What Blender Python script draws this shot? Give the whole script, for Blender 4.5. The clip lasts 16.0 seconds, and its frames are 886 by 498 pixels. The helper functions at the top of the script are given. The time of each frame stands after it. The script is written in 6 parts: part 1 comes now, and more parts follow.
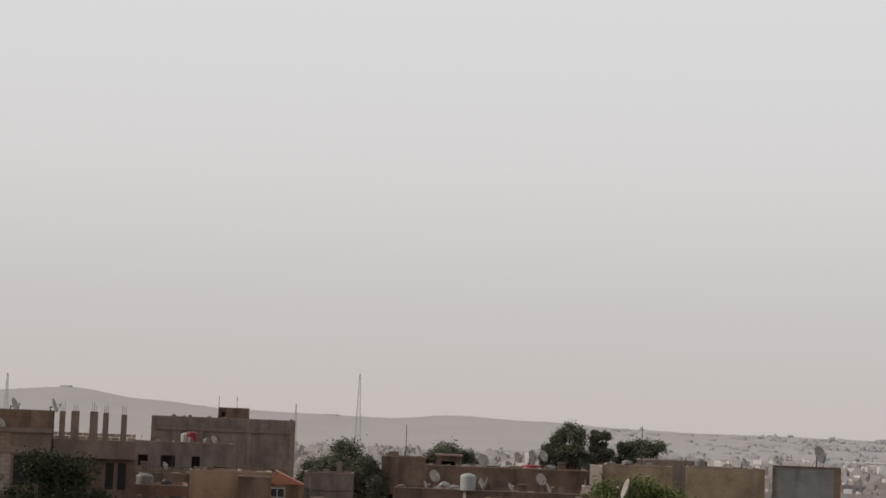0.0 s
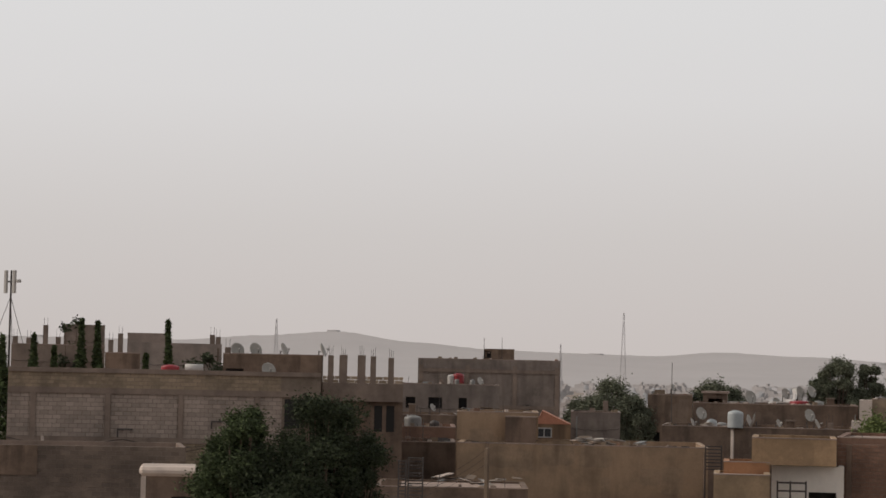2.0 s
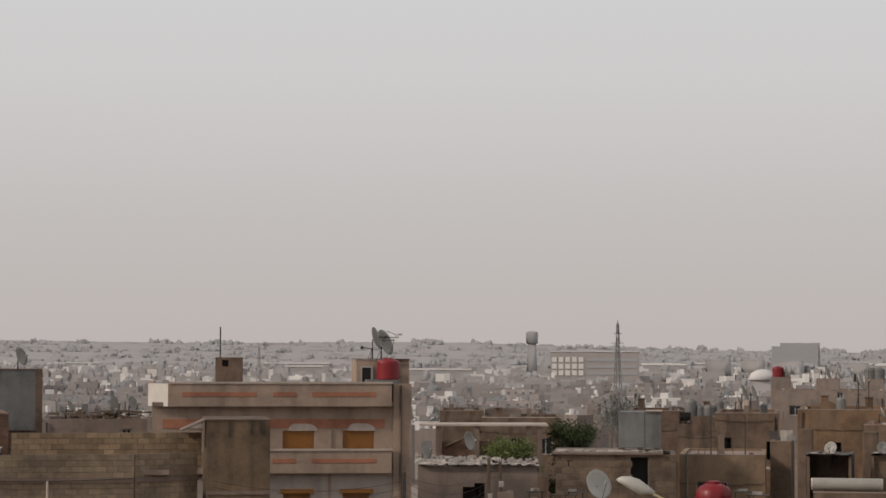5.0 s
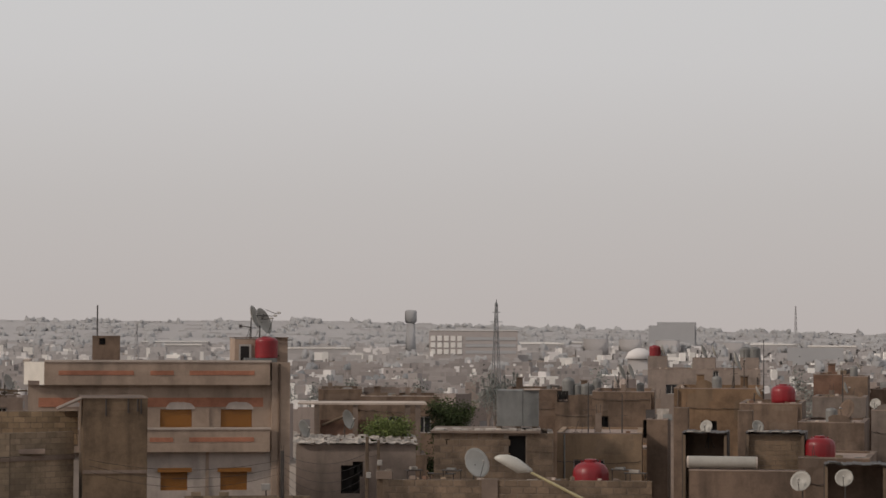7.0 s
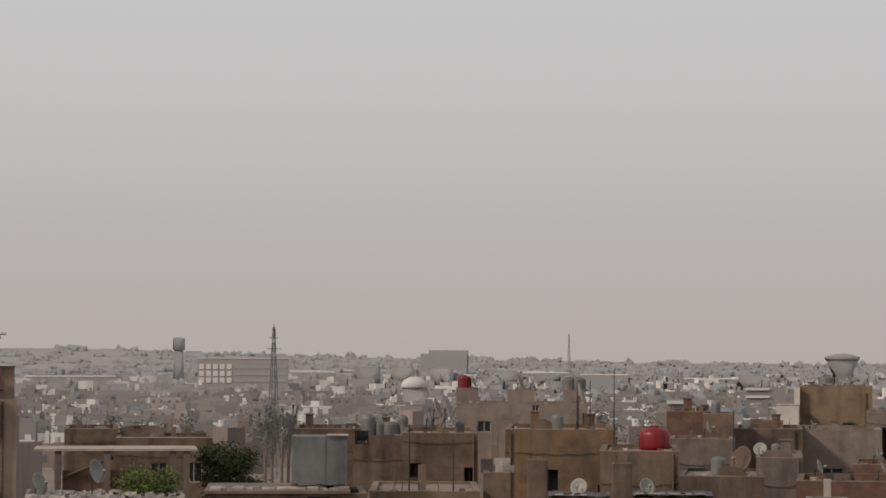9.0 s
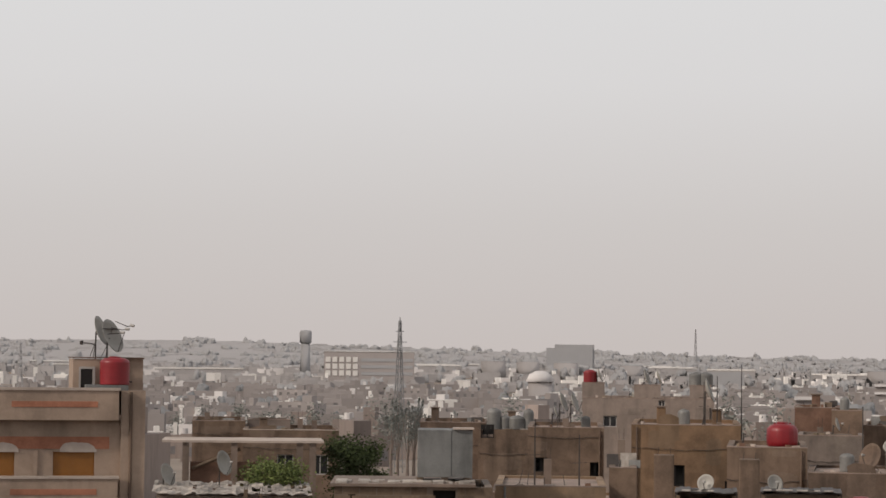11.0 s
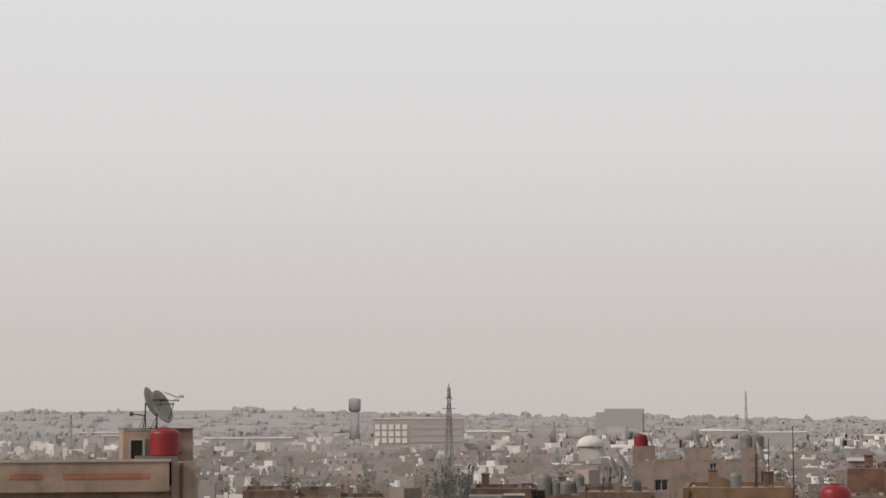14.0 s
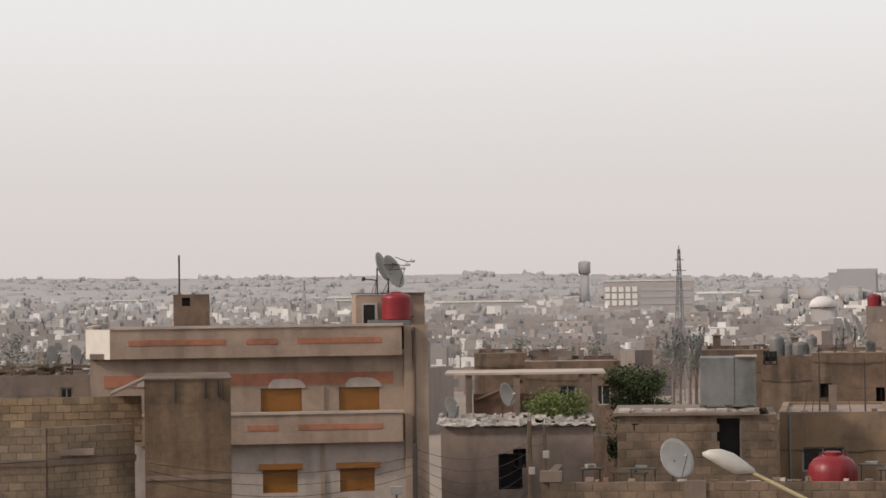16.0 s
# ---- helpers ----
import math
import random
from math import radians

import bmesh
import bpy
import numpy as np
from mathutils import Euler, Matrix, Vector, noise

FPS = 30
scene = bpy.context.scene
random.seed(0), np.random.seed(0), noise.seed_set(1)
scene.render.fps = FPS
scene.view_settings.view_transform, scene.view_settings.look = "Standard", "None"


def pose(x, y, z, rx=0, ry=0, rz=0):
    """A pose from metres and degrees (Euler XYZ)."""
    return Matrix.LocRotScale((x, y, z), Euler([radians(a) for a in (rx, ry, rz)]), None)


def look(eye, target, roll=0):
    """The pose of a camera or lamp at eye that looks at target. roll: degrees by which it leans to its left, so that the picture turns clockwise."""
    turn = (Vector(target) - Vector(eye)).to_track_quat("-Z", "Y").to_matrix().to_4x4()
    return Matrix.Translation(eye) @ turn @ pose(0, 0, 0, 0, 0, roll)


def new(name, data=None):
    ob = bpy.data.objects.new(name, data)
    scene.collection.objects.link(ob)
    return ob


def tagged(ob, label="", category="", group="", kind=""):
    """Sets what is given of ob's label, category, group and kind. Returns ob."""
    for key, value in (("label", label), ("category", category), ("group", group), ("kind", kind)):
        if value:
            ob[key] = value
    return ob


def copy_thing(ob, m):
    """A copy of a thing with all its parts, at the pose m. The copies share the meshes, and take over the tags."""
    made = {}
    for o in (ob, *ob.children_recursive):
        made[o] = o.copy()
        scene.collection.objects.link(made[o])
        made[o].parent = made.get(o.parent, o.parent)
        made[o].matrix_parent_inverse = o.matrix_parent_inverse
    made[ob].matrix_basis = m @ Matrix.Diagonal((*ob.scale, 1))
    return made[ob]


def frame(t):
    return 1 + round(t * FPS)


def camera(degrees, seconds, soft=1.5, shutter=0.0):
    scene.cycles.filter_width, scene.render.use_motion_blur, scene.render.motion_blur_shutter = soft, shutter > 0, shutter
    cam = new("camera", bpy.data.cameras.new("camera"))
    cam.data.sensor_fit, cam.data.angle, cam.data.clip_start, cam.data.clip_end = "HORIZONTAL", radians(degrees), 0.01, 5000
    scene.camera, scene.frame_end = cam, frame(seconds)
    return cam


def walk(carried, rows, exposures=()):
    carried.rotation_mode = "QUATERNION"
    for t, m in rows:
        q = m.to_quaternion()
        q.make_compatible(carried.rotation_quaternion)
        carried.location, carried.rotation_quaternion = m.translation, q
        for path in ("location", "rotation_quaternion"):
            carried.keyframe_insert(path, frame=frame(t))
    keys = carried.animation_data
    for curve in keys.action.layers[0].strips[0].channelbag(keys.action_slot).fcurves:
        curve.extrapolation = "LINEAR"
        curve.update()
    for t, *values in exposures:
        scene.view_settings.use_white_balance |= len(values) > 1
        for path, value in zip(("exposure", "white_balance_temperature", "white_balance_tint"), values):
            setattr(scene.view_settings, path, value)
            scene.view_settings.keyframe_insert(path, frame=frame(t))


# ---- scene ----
# ---- camera and its walk ----
cam = camera(22.17, 16.0, soft=1.6)
EYE = 12.5


def eye(y, turn, tilt, roll):
    """The camera on its line at y, turned right and tilted up by degrees."""
    a, p = radians(turn), radians(tilt)
    way = Vector((math.sin(a) * math.cos(p), math.cos(a) * math.cos(p), math.sin(p)))
    e = Vector((0, y, EYE))
    return look(e, e + 100 * way, roll)


walk(cam, [
    (0.0, eye(-26.00, -22.506, 4.783, 2.244)),
    (0.5, eye(-26.00, -24.472, 4.495, 2.094)),
    (1.0, eye(-26.00, -26.410, 3.364, 1.764)),
    (1.5, eye(-26.00, -28.675, 2.741, 1.605)),
    (2.0, eye(-26.00, -29.086, 3.062, 1.231)),
    (2.5, eye(-26.00, -27.270, 2.803, 1.018)),
    (3.0, eye(-26.00, -19.960, 2.614, 0.618)),
    (3.5, eye(-26.00, -12.142, 2.518, 0.314)),
    (4.0, eye(-26.00, -8.365, 2.429, 0.091)),
    (4.5, eye(-26.00, -4.506, 2.482, 0.362)),
    (5.0, eye(-26.00, -2.336, 2.705, 0.132)),
    (5.2, eye(-26.00, -1.865, 2.834, -0.132)),
    (7.3, eye(-26.00, 1.012, 2.138, 0.315)),
    (7.5, eye(-21.69, 1.325, 2.210, 0.315)),
    (8.0, eye(-5.65, 4.953, 2.374, 0.305)),
    (8.2, eye(-0.60, 6.517, 2.420, 0.303)),
    (10.3, eye(0.00, 6.583, 3.626, 0.224)),
    (10.5, eye(0.00, 6.511, 3.119, 0.342)),
    (11.0, eye(0.00, 3.370, 2.734, 0.614)),
    (11.5, eye(0.00, 4.293, 2.795, 0.425)),
    (12.0, eye(0.00, 4.462, 2.670, 0.275)),
    (12.5, eye(0.00, 4.489, 2.677, 0.100)),
    (13.0, eye(0.00, 2.829, 3.752, -0.024)),
    (13.5, eye(0.00, 2.515, 4.849, -0.146)),
    (14.0, eye(0.00, 2.168, 4.406, -0.238)),
    (14.5, eye(0.00, 0.087, 3.386, -0.223)),
    (15.0, eye(0.00, -2.238, 2.158, 0.118)),
    (15.5, eye(0.00, -3.270, 0.647, -0.267)),
    (16.0, eye(0.00, -3.650, 0.995, -0.786)),
], exposures=((0, 0.05), (0.5, 0.08), (2.5, 0.1), (3.5, 0.0), (5.0, -0.08), (7.4, -0.15), (8.0, -0.25), (8.3, -0.38), (10.3, 0.1), (12.5, 0.1), (14.5, 0.12), (15.0, 0.14), (15.5, 0.1), (16.0, 0.36)))

# ---- world, sun ----
SUN_TURN, SUN_UP = radians(-114), radians(33)
world = bpy.data.worlds.new("hazy_sky")
scene.world = world
world.use_nodes = True
wn, wl = world.node_tree.nodes, world.node_tree.links
bg = wn["Background"]
sky = wn.new("ShaderNodeTexSky")
sky.sky_type, sky.sun_disc = "NISHITA", False
sky.sun_elevation, sky.sun_rotation = SUN_UP, SUN_TURN
sky.air_density, sky.dust_density, sky.ozone_density = 1.0, 8.0, 1.0
tex = wn.new("ShaderNodeTexCoord")
sep = wn.new("ShaderNodeSeparateXYZ")
wl.new(tex.outputs["Generated"], sep.inputs[0])
# dust veil: warm at the horizon, cooler and lighter above it
veil = wn.new("ShaderNodeValToRGB")
veil.color_ramp.elements[0].position, veil.color_ramp.elements[0].color = 0.0, (5.55, 5.03, 4.82, 1)
veil.color_ramp.elements[1].position, veil.color_ramp.elements[1].color = 0.2, (7.08, 7.06, 7.08, 1)
mid = veil.color_ramp.elements.new(0.06)
mid.color = (5.98, 5.65, 5.5, 1)
mid = veil.color_ramp.elements.new(0.12)
mid.color = (6.75, 6.58, 6.55, 1)
for at, level in ((0.45, 5.6), (1.0, 4.0)):
    veil.color_ramp.elements.new(at).color = (level, level, level * 1.02, 1)
wl.new(sep.outputs["Z"], veil.inputs[0])
mix = wn.new("ShaderNodeMix")
mix.data_type = "RGBA"
mix.inputs[0].default_value = 0.94
wl.new(sky.outputs[0], mix.inputs[6])
wl.new(veil.outputs[0], mix.inputs[7])
wl.new(mix.outputs[2], bg.inputs[0])
bg.inputs[1].default_value = 0.1

sun = new("sun", bpy.data.lights.new("sun", "SUN"))
sun.data.energy, sun.data.angle, sun.data.color = 2.0, radians(6), (1.0, 0.89, 0.78)
sun_from = Vector((math.sin(SUN_TURN) * math.cos(SUN_UP), math.cos(SUN_TURN) * math.cos(SUN_UP), math.sin(SUN_UP)))
sun.matrix_world = look(sun_from * 300, (0, 0, 0))


# ---- materials ----
def surface(name, colour, rough=0.85, scale=1.2, vary=0.25, bump=0.25, grain=14.0, metal=0.0, streaks=0.0, per_object=0.0, per_island=0.0, soft=0.0):
    """A weathered surface: blotches, fine grain, rain streaks running down and a little relief."""
    m = bpy.data.materials.new(name)
    m.use_nodes = True
    n, l = m.node_tree.nodes, m.node_tree.links
    p = n["Principled BSDF"]
    p.inputs["Roughness"].default_value, p.inputs["Metallic"].default_value = rough, metal
    tc = n.new("ShaderNodeTexCoord")
    big = n.new("ShaderNodeTexNoise")
    big.inputs["Scale"].default_value, big.inputs["Detail"].default_value, big.inputs["Roughness"].default_value = scale, 6, 0.65
    fine = n.new("ShaderNodeTexNoise")
    fine.inputs["Scale"].default_value, fine.inputs["Detail"].default_value = grain, 4
    geo = n.new("ShaderNodeNewGeometry")
    for t in (big, fine):
        l.new(geo.outputs["Position"], t.inputs["Vector"])

    def math_node(op, a, b):
        k = n.new("ShaderNodeMath")
        k.operation = op
        for i, v in enumerate((a, b)):
            if isinstance(v, (int, float)):
                k.inputs[i].default_value = v
            else:
                l.new(v, k.inputs[i])
        return k.outputs[0]

    val = math_node("ADD", math_node("MULTIPLY", big.outputs["Fac"], 2.2 * vary), math_node("MULTIPLY", fine.outputs["Fac"], 0.8 * vary))
    val = math_node("ADD", val, 1 - 1.5 * vary)
    if scale > 0.2:
        # broad stains and faded patches
        wide = n.new("ShaderNodeTexNoise")
        wide.inputs["Scale"].default_value, wide.inputs["Detail"].default_value, wide.inputs["Roughness"].default_value = 0.45, 8, 0.7
        l.new(geo.outputs["Position"], wide.inputs["Vector"])
        stain = n.new("ShaderNodeValToRGB")
        stain.color_ramp.elements[0].position, stain.color_ramp.elements[1].position = 0.42, 0.6
        l.new(wide.outputs["Fac"], stain.inputs[0])
        val = math_node("MULTIPLY", val, math_node("SUBTRACT", 1.0 + 0.5 * vary, math_node("MULTIPLY", stain.outputs[0], 1.3 * vary)))
    if streaks:
        mp = n.new("ShaderNodeMapping")
        mp.inputs["Scale"].default_value = (1.5, 1.5, 0.22)
        l.new(geo.outputs["Position"], mp.inputs[0])
        st = n.new("ShaderNodeTexNoise")
        st.inputs["Scale"].default_value, st.inputs["Detail"].default_value = 1.0, 5
        l.new(mp.outputs[0], st.inputs["Vector"])
        rp = n.new("ShaderNodeValToRGB")
        rp.color_ramp.elements[0].position, rp.color_ramp.elements[1].position = 0.5, 0.72
        l.new(st.outputs["Fac"], rp.inputs[0])
        val = math_node("MULTIPLY", val, math_node("SUBTRACT", 1.0, math_node("MULTIPLY", rp.outputs[0], streaks)))
    if per_object:
        oi = n.new("ShaderNodeObjectInfo")
        val = math_node("MULTIPLY", val, math_node("ADD", 1 - per_object / 2, math_node("MULTIPLY", oi.outputs["Random"], per_object)))
    if per_island:
        val = math_node("MULTIPLY", val, math_node("ADD", 1 - per_island / 2, math_node("MULTIPLY", geo.outputs["Random Per Island"], per_island)))
    mx = n.new("ShaderNodeVectorMath")
    mx.operation = "SCALE"
    mx.inputs[0].default_value = colour
    l.new(val, mx.inputs["Scale"])
    l.new(mx.outputs[0], p.inputs["Base Color"])
    if bump:
        b = n.new("ShaderNodeBump")
        b.inputs["Strength"].default_value, b.inputs["Distance"].default_value = bump, 0.03
        l.new(fine.outputs["Fac"], b.inputs["Height"])
        l.new(b.outputs[0], p.inputs["Normal"])
    elif soft:
        # haze imitated: far normals lean to one common direction, evening out light and shade
        own = n.new("ShaderNodeVectorMath")
        own.operation = "SCALE"
        own.inputs["Scale"].default_value = 1 - soft
        l.new(geo.outputs["Normal"], own.inputs[0])
        add = n.new("ShaderNodeVectorMath")
        add.inputs[1].default_value = Vector((0.35, -0.6, 0.72)) * soft
        l.new(own.outputs[0], add.inputs[0])
        unit = n.new("ShaderNodeVectorMath")
        unit.operation = "NORMALIZE"
        l.new(add.outputs[0], unit.inputs[0])
        l.new(unit.outputs[0], p.inputs["Normal"])
    return m


M = {
    "ground": surface("dusty_ground", (0.25, 0.2, 0.16), scale=0.05, vary=0.35, grain=2),
    "cream": surface("cream_render", (0.342, 0.252, 0.192), streaks=0.26, vary=0.2),
    "white": surface("white_render", (0.46, 0.385, 0.335), streaks=0.2, vary=0.18),
    "salmon": surface("salmon_paint", (0.36, 0.15, 0.09), vary=0.3),
    "tan": surface("tan_render", (0.158, 0.106, 0.074), streaks=0.55, vary=0.36),
    "ochre": surface("ochre_render", (0.188, 0.114, 0.065), streaks=0.55, vary=0.36),
    "brown": surface("brown_render", (0.135, 0.09, 0.064), streaks=0.5, vary=0.36),
    "grey": surface("cement_render", (0.18, 0.142, 0.12), streaks=0.3, vary=0.25),
    "pale": surface("pale_render", (0.255, 0.2, 0.168), streaks=0.25, vary=0.2),
    "concrete": surface("raw_concrete", (0.182, 0.135, 0.107), streaks=0.25, vary=0.25),
    "block": surface("cement_block", (0.245, 0.183, 0.125), vary=0.35, per_island=0.3, per_object=0.3),
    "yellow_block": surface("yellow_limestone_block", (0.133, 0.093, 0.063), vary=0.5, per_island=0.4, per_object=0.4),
    "mortar": surface("grey_mortar", (0.165, 0.125, 0.095), vary=0.3),
    "brick": surface("red_brown_brick", (0.172, 0.095, 0.064), vary=0.35, per_island=0.3),
    "roof": surface("dusty_roof_screed", (0.260, 0.193, 0.157), scale=0.6, vary=0.3),
    "edge": surface("pale_coping", (0.437, 0.357, 0.304), vary=0.2),
    "shutter": surface("orange_brown_shutter", (0.30, 0.12, 0.02), rough=0.55, vary=0.15),
    # near-black that stands in for the shade inside openings
    "dark": surface("interior_shade_black", (0.012, 0.010, 0.009), vary=0.2, bump=0),
    "glass": surface("dusty_dark_glass", (0.03, 0.03, 0.032), rough=0.2, vary=0.1, bump=0),
    "frame": surface("white_window_frame", (0.36, 0.335, 0.31), rough=0.5, vary=0.1, bump=0),
    "red": surface("red_plastic", (0.215, 0.008, 0.013), rough=0.42, vary=0.2, bump=0.05),
    "dish": surface("dusty_dish_paint", (0.29, 0.27, 0.24), rough=0.5, vary=0.2, bump=0.05),
    "iron": surface("rusty_dark_iron", (0.06, 0.05, 0.045), rough=0.6, vary=0.3, metal=0.3),
    "zinc": surface("galvanised_sheet", (0.19, 0.183, 0.172), rough=0.55, vary=0.3, metal=0.2, streaks=0.25),
    "tank": surface("pale_blue_tank", (0.30, 0.315, 0.315), rough=0.45, vary=0.15),
    "sheet": surface("blue_grey_sheet_metal", (0.15, 0.15, 0.145), rough=0.6, vary=0.3, streaks=0.3),
    "rag": surface("bleached_tarpaulin", (0.33, 0.29, 0.255), scale=3, vary=0.5, per_island=0.5),
    "wood": surface("grey_wood", (0.13, 0.09, 0.06), vary=0.3),
    "lamp_pole": surface("straw_painted_steel", (0.42, 0.36, 0.20), rough=0.5, vary=0.2),
    "lamp_head": surface("grey_lamp_housing", (0.5, 0.475, 0.43), rough=0.45, vary=0.15),
    "bark": surface("bark", (0.10, 0.07, 0.05), scale=5, vary=0.4),
    "leaf": surface("dusty_leaf", (0.05, 0.068, 0.022), rough=0.95, vary=0.3, bump=0, per_island=0.8),
    "leaf_dark": surface("dark_leaf", (0.042, 0.05, 0.024), rough=0.95, vary=0.3, bump=0, per_island=0.7),
    "leaf_light": surface("fresh_leaf", (0.12, 0.15, 0.045), rough=0.95, vary=0.3, bump=0, per_island=0.7),
    # these leaf colours carry painted haze, greyer and paler with distance
    "leaf_haze_grey": surface("haze_green_grey_leaf", (0.17, 0.182, 0.168), rough=1.0, vary=0.2, bump=0, per_island=0.3),
    "leaf_haze": surface("olive_haze_leaf", (0.112, 0.12, 0.078), rough=1.0, vary=0.25, bump=0, per_island=0.5),
    "leaf_far": surface("haze_grey_leaf", (0.31, 0.306, 0.306), rough=1.0, scale=0.3, vary=0.15, bump=0, per_island=0.1, soft=0.75),
    # haze is painted into the far render colour
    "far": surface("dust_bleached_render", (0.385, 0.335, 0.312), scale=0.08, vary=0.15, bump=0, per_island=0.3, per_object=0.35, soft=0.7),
    "dark_block": surface("dark_brown_block", (0.125, 0.093, 0.072), vary=0.3, per_island=0.4),
    "sand": surface("sandy_render", (0.255, 0.172, 0.108), streaks=0.3, vary=0.22),
    # lit copy of the limestone block, sunlight put into its colour
    "lit_block": surface("sunlit_limestone_block", (0.28, 0.195, 0.118), vary=0.3, per_island=0.5),
    # paler haze colour for the houses farther out
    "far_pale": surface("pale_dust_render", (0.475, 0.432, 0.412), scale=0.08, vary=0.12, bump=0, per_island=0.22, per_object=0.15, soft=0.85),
    # pylon steel lightened to imitate haze
    "hazy_iron": surface("haze_grey_steel", (0.19, 0.19, 0.195), vary=0.2, bump=0),
    # haze and sunlit spots painted as a near-white render
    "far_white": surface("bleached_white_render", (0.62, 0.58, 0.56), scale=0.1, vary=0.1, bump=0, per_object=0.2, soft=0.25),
    # shade of far window openings painted as a flat hazy dark
    "far_dark": surface("painted_window_shade", (0.20, 0.178, 0.17), vary=0.1, bump=0, soft=0.7),
    # haze grey painted on far towers and blocks
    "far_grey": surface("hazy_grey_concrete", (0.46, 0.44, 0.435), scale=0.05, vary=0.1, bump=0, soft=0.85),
    # deep and sunlit copies of one leaf, the light painted in
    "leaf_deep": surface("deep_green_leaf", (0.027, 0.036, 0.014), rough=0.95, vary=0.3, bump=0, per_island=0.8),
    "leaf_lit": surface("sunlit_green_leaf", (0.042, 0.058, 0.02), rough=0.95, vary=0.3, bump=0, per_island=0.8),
    # olive leaf lightened to imitate haze over the basin
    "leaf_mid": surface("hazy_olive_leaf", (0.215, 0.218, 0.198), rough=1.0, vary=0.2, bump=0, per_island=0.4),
    # first step of the painted haze: browner for the nearest far houses
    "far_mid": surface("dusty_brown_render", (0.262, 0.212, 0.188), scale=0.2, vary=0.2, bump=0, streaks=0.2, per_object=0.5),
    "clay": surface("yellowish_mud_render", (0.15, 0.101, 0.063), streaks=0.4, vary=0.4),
    # skyline leaf painted almost as pale as the haze
    "leaf_skyline": surface("haze_white_leaf", (0.475, 0.455, 0.447), rough=1.0, scale=0.15, vary=0.1, bump=0, per_island=0.06, soft=0.8),
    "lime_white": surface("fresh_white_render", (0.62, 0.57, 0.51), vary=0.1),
    # sunlight painted as a bright white for far walls and roofs
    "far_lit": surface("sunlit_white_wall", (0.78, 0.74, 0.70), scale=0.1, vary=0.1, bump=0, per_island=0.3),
    # lighter copy of the ochre render with sunlight in its colour
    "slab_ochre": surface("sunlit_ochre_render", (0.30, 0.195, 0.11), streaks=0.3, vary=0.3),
    # hill colour with the distance haze painted in
    "ridge": surface("haze_pale_hill", (0.52, 0.485, 0.472), scale=0.01, vary=0.08, bump=0, soft=0.9),
}


# ---- mesh helpers ----
def put(bm, a, b, taper=None):
    """An upright box from corner a to corner b."""
    (x0, y0, z0), (x1, y1, z1) = a, b
    vs = [bm.verts.new(v) for v in ((x0, y0, z0), (x1, y0, z0), (x1, y1, z0), (x0, y1, z0), (x0, y0, z1), (x1, y0, z1), (x1, y1, z1), (x0, y1, z1))]
    for f in ((3, 2, 1, 0), (4, 5, 6, 7), (0, 1, 5, 4), (1, 2, 6, 5), (2, 3, 7, 6), (3, 0, 4, 7)):
        bm.faces.new([vs[i] for i in f])
    return vs


def rod(bm, a, b, r0, r1=None, n=8, caps=True):
    """A round bar from a to b."""
    a, b = Vector(a), Vector(b)
    r1 = r0 if r1 is None else r1
    w = (b - a).normalized()
    u = w.orthogonal().normalized()
    v = w.cross(u)
    rings = []
    for c, r in ((a, r0), (b, r1)):
        rings.append([bm.verts.new(c + r * (u * math.cos(2 * math.pi * i / n) + v * math.sin(2 * math.pi * i / n))) for i in range(n)])
    for i in range(n):
        bm.faces.new((rings[0][i], rings[0][(i + 1) % n], rings[1][(i + 1) % n], rings[1][i]))
    if caps:
        bm.faces.new(rings[0][::-1])
        bm.faces.new(rings[1])


def tube(bm, pts, r, n=5):
    """One unbroken thin tube through the points."""
    pts = [Vector(p) for p in pts]
    rings = []
    for i, p in enumerate(pts):
        w = (pts[min(i + 1, len(pts) - 1)] - pts[max(i - 1, 0)]).normalized()
        u = w.cross(Vector((0, 0.37, 0.93))).normalized()
        v = w.cross(u)
        rings.append([bm.verts.new(p + r * (u * math.cos(2 * math.pi * k / n) + v * math.sin(2 * math.pi * k / n))) for k in range(n)])
    for p, q in zip(rings, rings[1:]):
        for k in range(n):
            bm.faces.new((p[k], p[(k + 1) % n], q[(k + 1) % n], q[k]))
    bm.faces.new(rings[0][::-1])
    bm.faces.new(rings[-1])


def lathe(bm, profile, n=20, centre=(0, 0, 0)):
    """Turns a profile of (radius, height) about the upright axis."""
    c = Vector(centre)
    rings = []
    for r, z in profile:
        rings.append([bm.verts.new(c + Vector((r * math.cos(2 * math.pi * i / n), r * math.sin(2 * math.pi * i / n), z))) for i in range(n)])
    for p, q in zip(rings, rings[1:]):
        for i in range(n):
            bm.faces.new((p[i], p[(i + 1) % n], q[(i + 1) % n], q[i]))
    bm.faces.new(rings[0][::-1])
    bm.faces.new(rings[-1])


def part(name, bm, material, parent, label="", bevel=0.0, smooth=False):
    """Links a bmesh as one mesh object under a thing or part."""
    if bevel:
        bmesh.ops.bevel(bm, geom=list(bm.edges), offset=bevel, segments=1, affect="EDGES", clamp_overlap=True)
    bmesh.ops.recalc_face_normals(bm, faces=list(bm.faces))
    me = bpy.data.meshes.new(name)
    bm.to_mesh(me)
    bm.free()
    if smooth:
        for f in me.polygons:
            f.use_smooth = True
    me.materials.append(M[material] if isinstance(material, str) else material)
    ob = new(name, me)
    if parent is not None:
        ob.parent = parent
    if label:
        ob["label"] = label
    return ob


def boxes(name, material, parent, *pairs, label="", bevel=0.0):
    bm = bmesh.new()
    for a, b in pairs:
        put(bm, a, b)
    return part(name, bm, material, parent, label, bevel)


